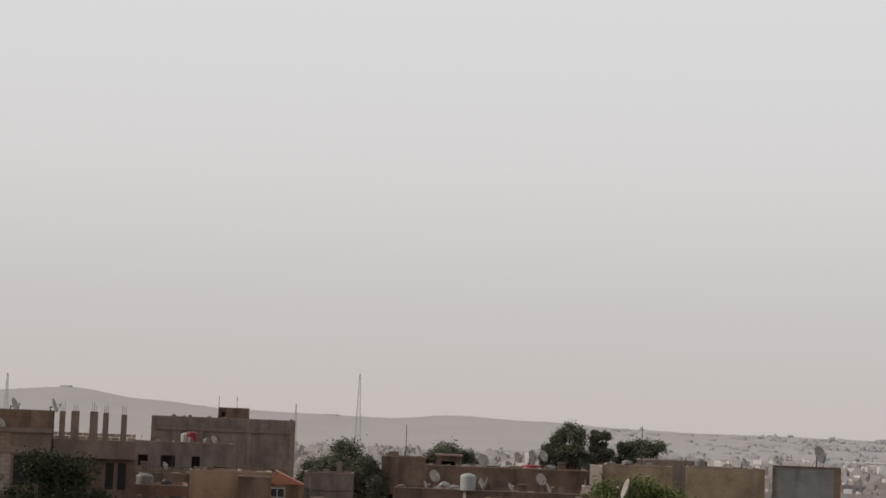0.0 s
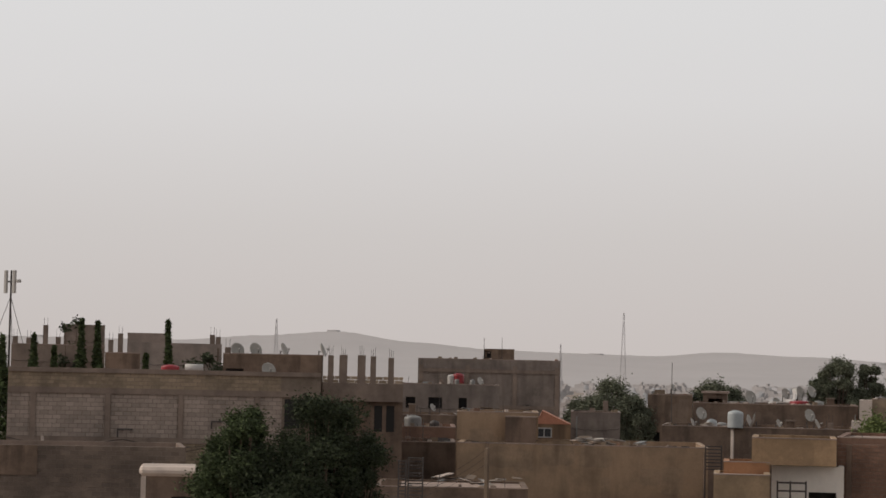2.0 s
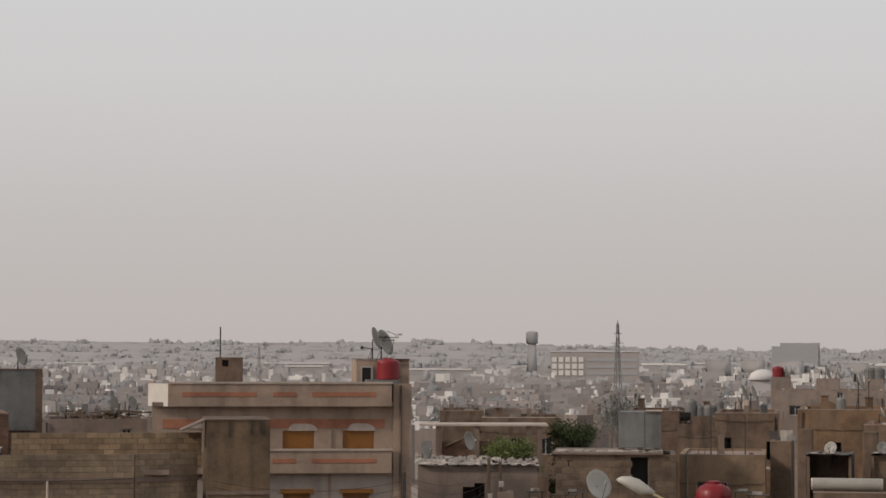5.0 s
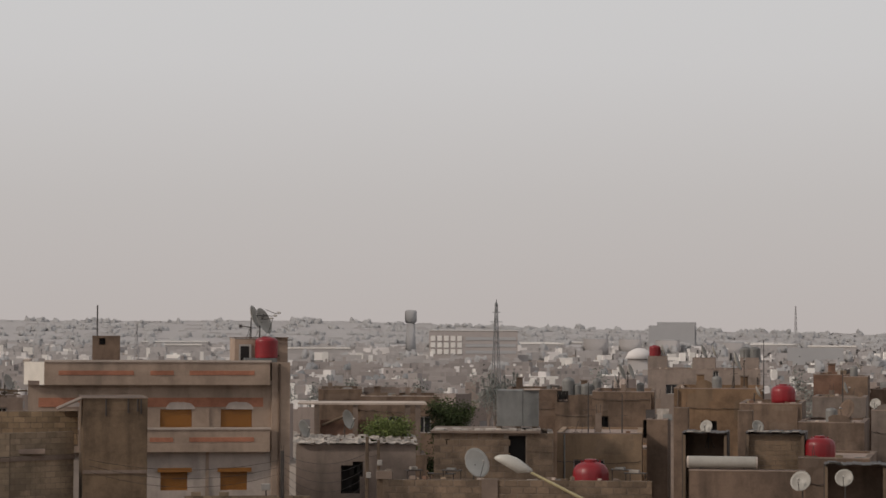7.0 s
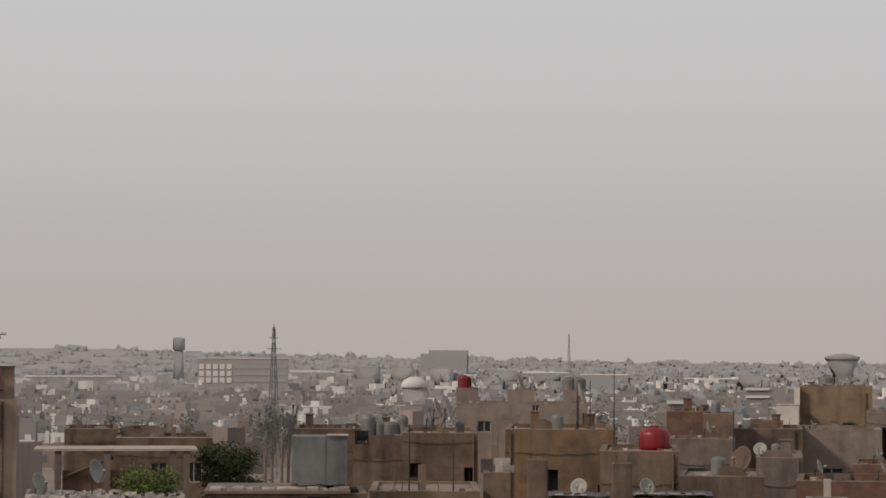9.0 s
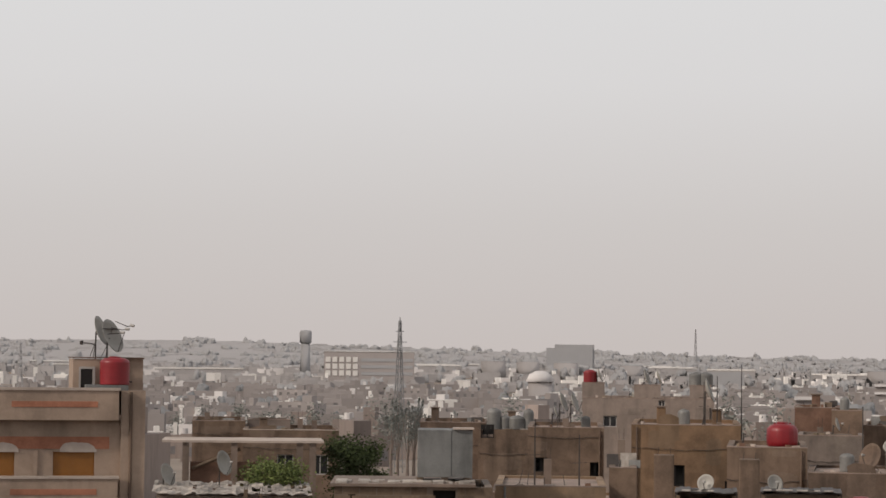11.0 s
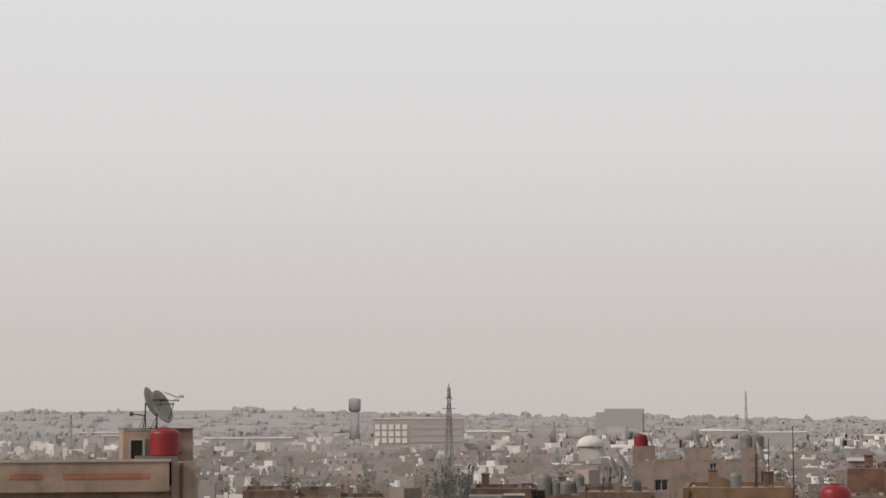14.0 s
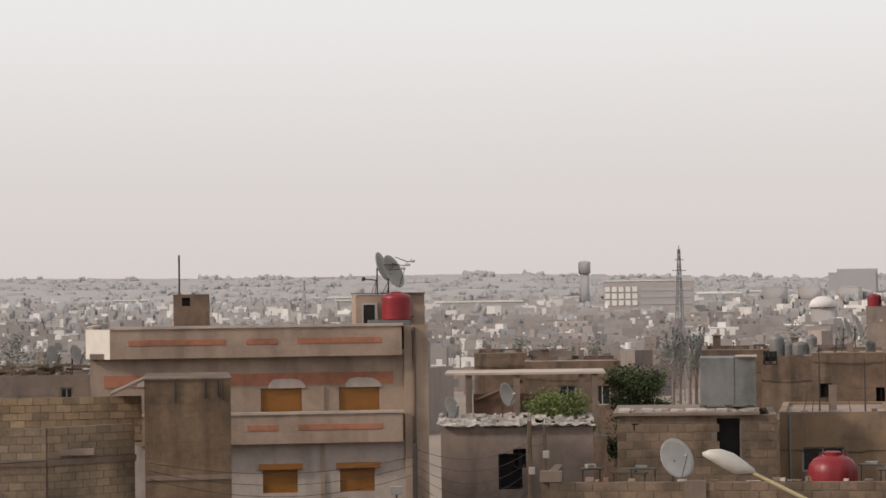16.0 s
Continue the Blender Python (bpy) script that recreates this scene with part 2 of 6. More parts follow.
def thing(name, x, y, z=0.0, rz=0.0, label="", category="", group="", kind=""):
    ob = new(name)
    ob.empty_display_size = 0.2
    ob.matrix_world = pose(x, y, z, 0, 0, rz)
    return tagged(ob, label, category, group, kind)


def pierced(bm, w, z0, z1, y0, y1, holes, u0=None):
    """A wall w wide, centred, from z0 to z1 and y0 to y1, with openings (left, right, bottom, top) that go through it."""
    l, r = (-w / 2, w / 2) if u0 is None else (u0, u0 + w)
    xs = sorted({l, r, *[min(max(v, l), r) for h in holes for v in h[:2]]})
    for a, b in zip(xs, xs[1:]):
        cuts = sorted((h[2], h[3]) for h in holes if h[0] <= a + 1e-6 and h[1] >= b - 1e-6)
        z = z0
        for c, d in cuts:
            if c > z:
                put(bm, (a, y0, z), (b, y1, c))
            z = max(z, d)
        if z1 > z:
            put(bm, (a, y0, z), (b, y1, z1))


def window(parent, u, z, w, h, y=0.12, kind="glass", sill=True):
    """A window set in its opening: frame and panes, or a closed roller shutter."""
    f = boxes("window", "frame" if kind == "glass" else "dark", parent,
              ((u - w / 2, y, z), (u - w / 2 + 0.06, y + 0.06, z + h)), ((u + w / 2 - 0.06, y, z), (u + w / 2, y + 0.06, z + h)),
              ((u - w / 2 + 0.06, y, z), (u + w / 2 - 0.06, y + 0.06, z + 0.06)), ((u - w / 2 + 0.06, y, z + h - 0.06), (u + w / 2 - 0.06, y + 0.06, z + h)),
              ((u - 0.03, y, z + 0.06), (u + 0.03, y + 0.06, z + h - 0.06)))
    if kind == "glass":
        for s in (-1, 1):
            c = u + s * (w / 4 - 0.015)
            boxes("pane", "glass", f, ((c - w / 4 + 0.045, y + 0.02, z + 0.06), (c + w / 4 - 0.045, y + 0.03, z + h - 0.06)))
    elif kind == "dark":
        # near-black pane painted as the unlit room behind
        boxes("pane", "dark", f, ((u - w / 2 + 0.06, y + 0.3, z + 0.06), (u + w / 2 - 0.06, y + 0.32, z + h - 0.06)))
    return f


ROOFS = []


def house(name, x, y, rz, w, top, label, d=9.0, walls="grey", holes=(), parapet=0.7, category="house", group="", coping=True, kind="glass", base=0.0, thick=0.22, side_holes=0):
    """A flat-roofed house: pierced front wall, side and back walls, roof slab below a parapet, coping, windows.
    Local x runs along the front, y away from it. Openings: (centre, bottom, width, height)."""
    t = thing(name, x, y, base, rz, label, category, group)
    top -= base
    hs = [(u - ww / 2, u + ww / 2, z - base, z - base + hh) for u, z, ww, hh in holes]
    bm = bmesh.new()
    pierced(bm, w, 0, top, 0, thick, hs)
    bmesh.ops.remove_doubles(bm, verts=list(bm.verts), dist=0.0005)
    part("front_wall", bm, walls, t)
    if category == "house" and base == 0 and d > 3.5:
        ROOFS.append((t, w, d, top - parapet, walls))
    for s in (-1, 1):
        a = s * w / 2
        bm = bmesh.new()
        put(bm, (min(a, a - s * thick), thick, 0), (max(a, a - s * thick), d - thick, top))
        part("side_wall", bm, walls, t)
    boxes("back_wall", walls, t, ((-w / 2, d - thick, 0), (w / 2, d, top)))
    boxes("roof", "roof", t, ((-w / 2 + thick, thick, top - parapet - 0.2), (w / 2 - thick, d - thick, top - parapet)))
    if coping:
        o = 0.015
        front = ((-w / 2 - o, -o, top), (w / 2 + o, thick + o, top + 0.045))
        for a, b in (front, ((-w / 2 - o, d - thick - o, top), (w / 2 + o, d + o, top + 0.045)),
                     ((-w / 2 - o, thick + o, top), (-w / 2 + thick + o, d - thick - o, top + 0.045)), ((w / 2 - thick - o, thick + o, top), (w / 2 + o, d - thick - o, top + 0.045))):
            # front strip in a lighter colour, painted as the sunlit roof edge
            boxes("coping", walls if (a, b) != front else "edge" if coping == "edge" else "roof", t, (a, b))
    for u, z, ww, hh in holes:
        window(t, u, z - base, ww, hh, kind=kind)
    return t


def blocks(parent, u0, u1, z0, z1, y, material="block", size=(0.4, 0.2), single=False, skip=(), depth=0.016):
    """Coursed blocks, each with its own edges, standing proud of the mortar behind them."""
    bw, bh = size
    gap = 0.012
    shared = None
    joined = bmesh.new()
    rows = max(1, round((z1 - z0) / bh))
    bh = (z1 - z0) / rows
    for k in range(rows):
        x = u0 - (bw / 2 if k % 2 else 0)
        while x < u1 - 0.02:
            a, b = max(x, u0), min(x + bw, u1)
            x += bw
            if b - a < 0.05 or any(s[0] < (a + b) / 2 < s[1] and s[2] < z0 + (k + 0.5) * bh < s[3] for s in skip):
                continue
            j = random.uniform(-0.008, 0.008) * min(1, depth / 0.04)
            if single and b - a > bw - 0.01:
                if shared is None:
                    bm = bmesh.new()
                    put(bm, (-bw / 2 + gap, -depth, gap), (bw / 2 - gap, 0, bh - gap))
                    bmesh.ops.bevel(bm, geom=[e for e in bm.edges], offset=0.006, segments=1, affect="EDGES")
                    ob = part("brick", bm, material, parent)
                    shared = ob.data
                else:
                    ob = new("brick", shared)
                    ob.parent = parent
                ob.location = ((a + b) / 2 + random.uniform(-0.008, 0.008), y + j, z0 + k * bh)
                ob.scale = (random.uniform(0.94, 1.0), 1, random.uniform(0.93, 1.0))
                ob.rotation_euler = (0, random.uniform(-0.012, 0.012), random.uniform(-0.02, 0.02))
            else:
                put(joined, (a + gap, y - depth + j, z0 + k * bh + gap), (b - gap, y, z0 + (k + 1) * bh - gap))
    if joined.verts:
        tagged(part("masonry", joined, material, parent), kind="stuff")
    else:
        joined.free()


def bowl(bm, r, depth, m, n=20, rings=5, thick=0.012):
    """A dish of radius r opening along the pose's -y axis."""
    grid = []
    for off in (0, thick):
        layer = []
        for k in range(rings + 1):
            q = r * k / rings
            layer.append([bm.verts.new(m @ Vector((q * math.cos(2 * math.pi * i / n), depth * (1 - (k / rings) ** 2) + off, q * math.sin(2 * math.pi * i / n)))) for i in range(n if k else 1)])
        grid.append(layer)
    for layer in grid:
        for k in range(rings):
            p, q = layer[k], layer[k + 1]
            for i in range(n):
                if k == 0:
                    bm.faces.new((p[0], q[i], q[(i + 1) % n]))
                else:
                    bm.faces.new((p[i], q[i], q[(i + 1) % n], p[(i + 1) % n]))
    a, b = grid[0][-1], grid[1][-1]
    for i in range(n):
        bm.faces.new((a[i], a[(i + 1) % n], b[(i + 1) % n], b[i]))


def dish(x, y, z, face, r=0.55, tilt=30, stand=0.7, material="dish", label="dusty grey satellite dish on a roof", name="satellite_dish"):
    """A satellite dish whose stand's foot is at (x, y, z); face is the compass turn of its open side."""
    t = thing(name, x, y, z, face, label, "satellite dish", "rooftop satellite dishes")
    bm = bmesh.new()
    rod(bm, (0, 0.12, 0), (0, 0.12, stand + 0.1), 0.03)
    rod(bm, (0, 0.12, stand), (0, 0.02, stand + 0.05), 0.025)
    for s in (-1, 1):
        rod(bm, (0.22 * s, 0.3, 0), (0, 0.12, stand * 0.7), 0.015, n=5)
    part("stand", bm, "iron", t)
    m = pose(0, -0.12, stand + 0.15 + 0.0 * r, -tilt)
    bm = bmesh.new()
    bowl(bm, r, r * 0.28, m)
    part("reflector", bm, material, t, smooth=True)
    bm = bmesh.new()
    tip = m @ Vector((0, -0.75 * r, -0.1 * r))
    rod(bm, m @ Vector((0, 0.02, -r * 0.97)), tip, 0.014, n=5)
    part("feed_arm", bm, "iron", t)
    bm = bmesh.new()
    rod(bm, tip, tip + m.to_3x3() @ Vector((0, 0.12, 0.02)), 0.04, n=8)
    part("receiver", bm, "frame", t)
    return t


def drum_tank(x, y, z, r, h, material="red", label="red plastic water tank on a roof", name="water_tank", ribs=False):
    """An upright plastic tank: ribbed body, domed shoulder, lid."""
    t = thing(name, x, y, z, 0, label, "water tank", "rooftop water tanks")
    bm = bmesh.new()
    prof = [(r * 0.96, 0), (r, 0.04)]
    n = 4
    for k in range(n):
        a = 0.04 + (h * 0.8 - 0.04) * k / n
        b = 0.04 + (h * 0.8 - 0.04) * (k + 1) / n
        prof += [(r, a + 0.01), (r, b - 0.07), (r * 0.965, b - 0.045), (r * 0.965, b - 0.03)] if ribs else [(r, a + 0.01), (r, b - 0.06), (r * 0.998, b - 0.045), (r * 0.998, b - 0.03)]
    prof += [(r, h * 0.8), (r * 0.93, h * 0.87), (r * 0.7, h * 0.94), (r * 0.42, h * 0.965)]
    lathe(bm, prof, 28)
    body = part("body", bm, material, t, smooth=True)
    bm = bmesh.new()
    lathe(bm, [(r * 0.4, h * 0.955), (r * 0.4, h * 0.99), (r * 0.33, h), (r * 0.05, h * 1.01)], 20)
    part("lid", bm, material, t)
    bm = bmesh.new()
    rod(bm, (r * 0.98, 0, 0.12), (r * 1.15, 0, 0.12), 0.03)
    part("outlet", bm, "iron", t)
    return t


def barrel_tank(x, y, z, r, h, label):
    """A squat bulging plastic tank with upright ribs, a sloping shoulder and a screw lid."""
    t = thing("water_tank", x, y, z, 0, label, "water tank", "rooftop water tanks")
    bm = bmesh.new()
    n = 48
    rings = []
    for rr, zz, rib in ((0.86, 0, 0), (0.97, 0.05, 0.5), (1.0, 0.2, 1), (1.0, 0.62, 1), (0.96, 0.74, 0.8), (0.8, 0.85, 0.3), (0.45, 0.93, 0), (0.4, 0.93, 0)):
        rings.append([bm.verts.new(((r * rr * (1 - 0.035 * rib * (i % 6 == 0))) * math.cos(2 * math.pi * i / n), (r * rr * (1 - 0.035 * rib * (i % 6 == 0))) * math.sin(2 * math.pi * i / n), h * zz)) for i in range(n)])
    for p, q in zip(rings, rings[1:]):
        for i in range(n):
            bm.faces.new((p[i], p[(i + 1) % n], q[(i + 1) % n], q[i]))
    bm.faces.new(rings[0][::-1])
    bm.faces.new(rings[-1])
    part("body", bm, "red", t, smooth=True)
    bm = bmesh.new()
    lathe(bm, [(r * 0.36, h * 0.93), (r * 0.36, h * 0.985), (r * 0.3, h), (r * 0.04, h * 1.01)], 20)
    part("lid", bm, "red", t)
    for s in (-1, 1):
        boxes("handle", "red", t, ((s * r * 0.5 - 0.04, -0.03, h * 0.9), (s * r * 0.5 + 0.04, 0.03, h * 0.97)))
    bm = bmesh.new()
    rod(bm, (r * 0.95, 0, 0.12), (r * 1.15, 0, 0.12), 0.03)
    part("outlet", bm, "iron", t)
    return t


def leaves(bm, c, r, n, size, squash=1.0):
    """A clump of small bent leaves about c."""
    for _ in range(n):
        v = Vector((random.gauss(0, 1), random.gauss(0, 1), random.gauss(0, 1))) * (r * 0.52)
        v.z *= squash
        p = Vector(c) + v
        a = Vector((random.uniform(-1, 1), random.uniform(-1, 1), random.uniform(-0.6, 0.6))).normalized()
        b = a.cross(Vector((random.uniform(-1, 1), random.uniform(-1, 1), random.uniform(-1, 1)))).normalized()
        s = size * random.uniform(0.6, 1.4)
        k = [bm.verts.new(q) for q in (p - a * s, p + b * s * 0.45, p + a * s, p - b * s * 0.45)]
        bm.faces.new(k)


def tree(x, y, top, r, label, material="leaf", clumps=26, per=260, size=0.16, trunk=None, name="tree", low=0.35, squash=0.9, ground=0.0, lean=0.0, fluff=(0.3, 0.55)):
    """Tapered trunk, limbs, and a crown of leaf clumps between low * height and the top."""
    t = thing(name, x, y, ground, random.uniform(0, 360), label, "tree")
    h = top - ground
    tr = trunk or 0.035 * h
    fork = h * low * 0.9
    bm = bmesh.new()
    rod(bm, (0, 0, -0.1), (lean * 0.3, 0, fork), tr, tr * 0.7, 9)
    crown = bmesh.new()
    for k in range(clumps):
        f = (k + 0.5) / clumps
        z = h * (low + (0.93 - low) * random.random())
        # wider in the middle of the crown
        q = (z / h - low) / (1 - low)
        rr = r * (0.35 + 0.65 * math.sin(math.pi * min(0.95, 0.18 + 0.78 * q))) * math.sqrt(random.random())
        a = 2 * math.pi * f * 7.3
        c = Vector((rr * math.cos(a) + lean * q, rr * math.sin(a), z))
        cr = r * random.uniform(*fluff)
        rod(bm, (lean * 0.3, 0, fork * random.uniform(0.75, 1)), c, tr * 0.16, tr * 0.04, 5, False)
        leaves(crown, c, cr, per, size, squash)
    part("trunk", bm, "bark", t)
    part("crown", crown, material, t)
    return t


def cypress(x, y, top, r, label, lean=0.0, material="leaf", n=5200, ground=0.0):
    t = thing("cypress", x, y, ground, 0, label, "tree", "cypresses")
    h = top - ground
    bm = bmesh.new()
    rod(bm, (0, 0, -0.1), (lean, 0, h * 0.95), 0.12, 0.02, 7)
    part("trunk", bm, "bark", t)
    bm = bmesh.new()
    for _ in range(n):
        q = random.random() ** 0.8
        rr = r * 1.25 * (1 - q ** 1.7) * (0.3 + 0.7 * random.random()) * (0.85 + 0.6 * noise.noise(Vector((q * 9, x, 0))))
        a = random.uniform(0, 6.283)
        leaves(bm, (rr * math.cos(a) + lean * q, rr * math.sin(a), h * (0.06 + 0.94 * q)), 0.08, 1, 0.13)
    part("crown", bm, material, t)
    return t


def bush(x, y, z, r, h, label, material="leaf_light", n=2400, size=0.09):
    t = thing("bush", x, y, z, 0, label, "bush")
    bm = bmesh.new()
    for k in range(6):
        a = k * 1.05
        rod(bm, (0, 0, -0.05), (r * 0.6 * math.cos(a), r * 0.6 * math.sin(a), h * 0.7), 0.02, 0.008, 5)
    part("stems", bm, "bark", t)
    bm = bmesh.new()
    for k in range(14):
        a = random.uniform(0, 6.283)
        q = math.sqrt(random.random()) * r * 0.75
        leaves(bm, (q * math.cos(a), q * math.sin(a), h * random.uniform(0.3, 0.8) * (1 - 0.4 * q / r)), r * 0.35, n // 14, size, 0.8)
    part("foliage", bm, material, t)
    return t


def ico():
    bm = bmesh.new()
    bmesh.ops.create_icosphere(bm, subdivisions=2, radius=1)
    vs, fs = [v.co.copy() for v in bm.verts], [[v.index for v in f.verts] for f in bm.faces]
    bm.free()
    return vs, fs


ICO = ico()


def clump(bm, c, r, squash=0.8):
    """A lumpy far-off mass of foliage."""
    c = Vector(c)
    vs = [bm.verts.new(c + Vector((v.x, v.y, v.z * squash)) * r * (1 + 0.45 * noise.noise(v * 2.3 + c) + 0.25 * noise.noise(v * 5.1 + c))) for v in ICO[0]]
    for f in ICO[1]:
        bm.faces.new([vs[i] for i in f])


# ---- ground, to the horizon: a shallow basin beyond the near houses ----
def gz(r):
    """Height of the ground at r metres from the viewpoint."""
    def ease(a, b):
        q = min(1, max(0, (r - a) / (b - a)))
        return q * q * (3 - 2 * q)
    return -10 * ease(210, 560) + 10 * ease(850, 2000) + 5 * ease(2200, 4200)


bm = bmesh.new()
lathe(bm, [(4600, -30.0), (4600, gz(4600))] + [(r, gz(r)) for r in (4200, 3600, 3000, 2500, 2100, 1800, 1600, 1400, 1200, 1000, 850, 560, 500, 440, 400, 360, 320, 280, 240, 210, 120, 40, 1)], 72)
ground = part("ground", bm, "ground", None, smooth=True)
tagged(ground, "bare dusty ground between the houses", "ground", kind="structure")

# ---- salmon-banded house ----
def salmon_house():
    x, y, rz, w, top = -12.4, 84.09, 8.39, 12.89, 11.22
    t = thing("salmon_banded_house", x, y, 0, rz, "three-storey cream house with salmon bands and orange shutters", "house")
    k = 0.01453  # metres per pixel of the camera's view that the facade is fitted to

    def u(v):
        return (v - 603.5) * k

    def z(v):
        return top - (v - 165) * k

    wall_y = 0.5
    hs = [(u(612), u(718), z(450), z(330)), (u(815), u(920), z(450), z(330)), (u(615), u(705), z(602), z(540)), (u(815), u(905), z(602), z(540))]
    floor_z = z(472)
    bm = bmesh.new()
    pierced(bm, u(985) - u(175), floor_z, z(248), wall_y, wall_y + 0.25, [h for h in hs if h[2] > floor_z], u(175))
    bmesh.ops.remove_doubles(bm, verts=list(bm.verts), dist=0.0005)
    part("upper_wall", bm, "cream", t)
    bm = bmesh.new()
    pierced(bm, u(985) - u(175), 0, floor_z, wall_y, wall_y + 0.25, [h for h in hs if h[2] < floor_z], u(175))
    bmesh.ops.remove_doubles(bm, verts=list(bm.verts), dist=0.0005)
    part("lower_wall", bm, "white", t)
    for a in (u(175), u(1047) - 0.25):
        boxes("side_wall", "cream", t, ((a, wall_y + 0.25, 0), (a + 0.25, 6.75, z(248))))
    boxes("back_wall", "cream", t, ((u(175), 6.75, 0), (u(1047), 7.0, z(180))))
    boxes("roof", "roof", t, ((u(175), 0.3, z(248)), (u(985), 6.7, z(248) + 0.2)))
    # parapet over the overhang, with its splayed corner
    bm = bmesh.new()
    put(bm, (u(228), 0, z(248)), (u(978), 0.2, z(172)))
    part("parapet", bm, "cream", t)
    bm = bmesh.new()
    vs = [(u(228), 0), (u(228), 0.2), (u(165) + 0.2, 1.3), (u(160), 1.3)]
    lo = [bm.verts.new((a, b, z(248))) for a, b in vs]
    hi = [bm.verts.new((a, b, z(172))) for a, b in vs]
    bm.faces.new(lo[::-1]), bm.faces.new(hi)
    for i in range(4):
        bm.faces.new((lo[i], lo[(i + 1) % 4], hi[(i + 1) % 4], hi[i]))
    # sunlit splay painted bright white beside the cream parapet
    part("parapet_corner", bm, "lime_white", t)
    for a in (u(160), u(978) - 0.2):
        boxes("parapet_side", "cream", t, ((a, 1.3 if a < 0 else 0.2, z(248)), (a + 0.2, 6.7, z(172))))
    boxes("coping", "edge", t, ((u(228), -0.05, z(172)), (u(982), 0.25, z(165))))
    boxes("coping", "edge", t, ((u(156), 1.3, z(172)), (u(160) + 0.26, 6.7, z(165))))
    # salmon panels, a little proud
    for a, b in ((275, 523), (577, 655), (708, 925)):
        boxes("parapet_panel", "salmon", t, ((u(a), -0.02, z(215)), (u(b), 0, z(200))), bevel=0.005)
    boxes("salmon_band", "salmon", t, ((u(210), wall_y - 0.03, z(322)), (u(957), wall_y, z(291))))
    for a, b in ((632, 728), (832, 925), (292, 368)):
        # bare patches where the band has peeled above the shutters
        bm = bmesh.new()
        n = 12
        xs = [u(a) + (u(b) - u(a)) * i / n for i in range(n + 1)]
        lows = [z(331 if a > 600 else 322) + 0.015 * random.random() for _ in xs]
        tops = [z(303) - 0.03 * random.random() - 0.05 * i / n - 0.26 * abs(2 * i / n - 1) ** 5 for i in range(n + 1)]
        rim = [(p, q) for p, q in zip(xs, lows)] + [(p, q) for p, q in zip(xs, tops)][::-1]
        front = [bm.verts.new((p, wall_y - 0.045, q)) for p, q in rim]
        rear = [bm.verts.new((p, wall_y - 0.03, q)) for p, q in rim]
        bm.faces.new(front), bm.faces.new(rear[::-1])
        for i in range(len(rim)):
            bm.faces.new((front[i], front[i - 1], rear[i - 1], rear[i]))
        part("bare_patch", bm, "white", t)
    # balcony
    boxes("balcony_slab", "cream", t, ((u(300), 0, z(472)), (u(978), wall_y, z(472) + 0.18)))
    boxes("balcony_parapet", "cream", t, ((u(300), 0, z(472) + 0.18), (u(978), 0.18, z(397))))
    boxes("balcony_parapet", "cream", t, ((u(978) - 0.18, 0.18, z(472) + 0.18), (u(978), wall_y, z(397))))
    boxes("coping", "edge", t, ((u(297), -0.05, z(397)), (u(981), 0.23, z(390))))
    for a, b in ((577, 655), (708, 925)):
        boxes("balcony_panel", "salmon", t, ((u(a), -0.02, z(438)), (u(b), 0, z(423))), bevel=0.005)
    # roller shutters
    for h in hs:
        upper = h[2] > floor_z
        sh = boxes("shutter", "shutter", t, ((h[0], wall_y + 0.1, h[2]), (h[1], wall_y + 0.13, h[3])), label="closed orange-brown roller shutter")
        n = int((h[3] - h[2]) / 0.06)
        bm = bmesh.new()
        for i in range(n):
            put(bm, (h[0] + 0.03, wall_y + 0.075, h[2] + i * 0.06), (h[1] - 0.03, wall_y + 0.1, h[2] + i * 0.06 + 0.045))
        part("slats", bm, "shutter", sh)
        if not upper:
            boxes("shutter_box", "shutter", sh, ((h[0] - 0.14, wall_y - 0.16, h[3]), (h[1] + 0.2, wall_y + 0.05, h[3] + 0.2)))
    for a in (395, 765):
        boxes("pilaster", "cream", t, ((u(a), wall_y - 0.06, 0.0), (u(a) + 0.16, wall_y - 0.032, z(325))))
        boxes("pilaster", "cream", t, ((u(a), wall_y - 0.06, z(288)), (u(a) + 0.16, wall_y - 0.002, z(250))))
    # stair tower
    boxes("stair_tower", "cream", t, ((u(985) + 0.002, wall_y - 0.2, 0), (u(1047), 5.2, z(172))), ((u(985) + 0.002, 1.75, z(172)), (u(1047), 5.2, z(90))))
    boxes("stair_room", "cream", t, ((u(865), 1.6, z(172)), (u(985), 5.2, z(92))))
    boxes("stair_door", "frame", t, ((u(880), 1.55, z(172)), (u(885), 1.6, z(112))), ((u(915), 1.55, z(172)), (u(922), 1.6, z(112))), ((u(885), 1.55, z(118)), (u(915), 1.6, z(112))))
    # near-black plate as the shade of the doorway
    boxes("stair_doorway", "dark", t, ((u(885), 1.57, z(172)), (u(915), 1.596, z(118))))
    boxes("stair_coping", "brown", t, ((u(863), 1.56, z(90)), (u(1049), 5.24, z(87))))
    boxes("chimney", "tan", t, ((u(386), 2.0, z(200)), (u(408), 3.3, z(84))), ((u(408), 2.0, z(200)), (u(430) , 3.3, z(115))), ((u(408), 2.2, z(115)), (u(430), 3.3, z(92))), ((u(408), 2.0, z(92)), (u(430), 3.3, z(84))), ((u(430), 2.0, z(200)), (u(479), 3.3, z(84))))
    # shade of the hole painted as a black plate
    boxes("chimney_hole", "dark", t, ((u(411), 2.15, z(113)), (u(428), 2.195, z(94))))
    bm = bmesh.new()
    rod(bm, (u(402), 2.1, z(84)), (u(402), 2.1, z(-20)), 0.035)
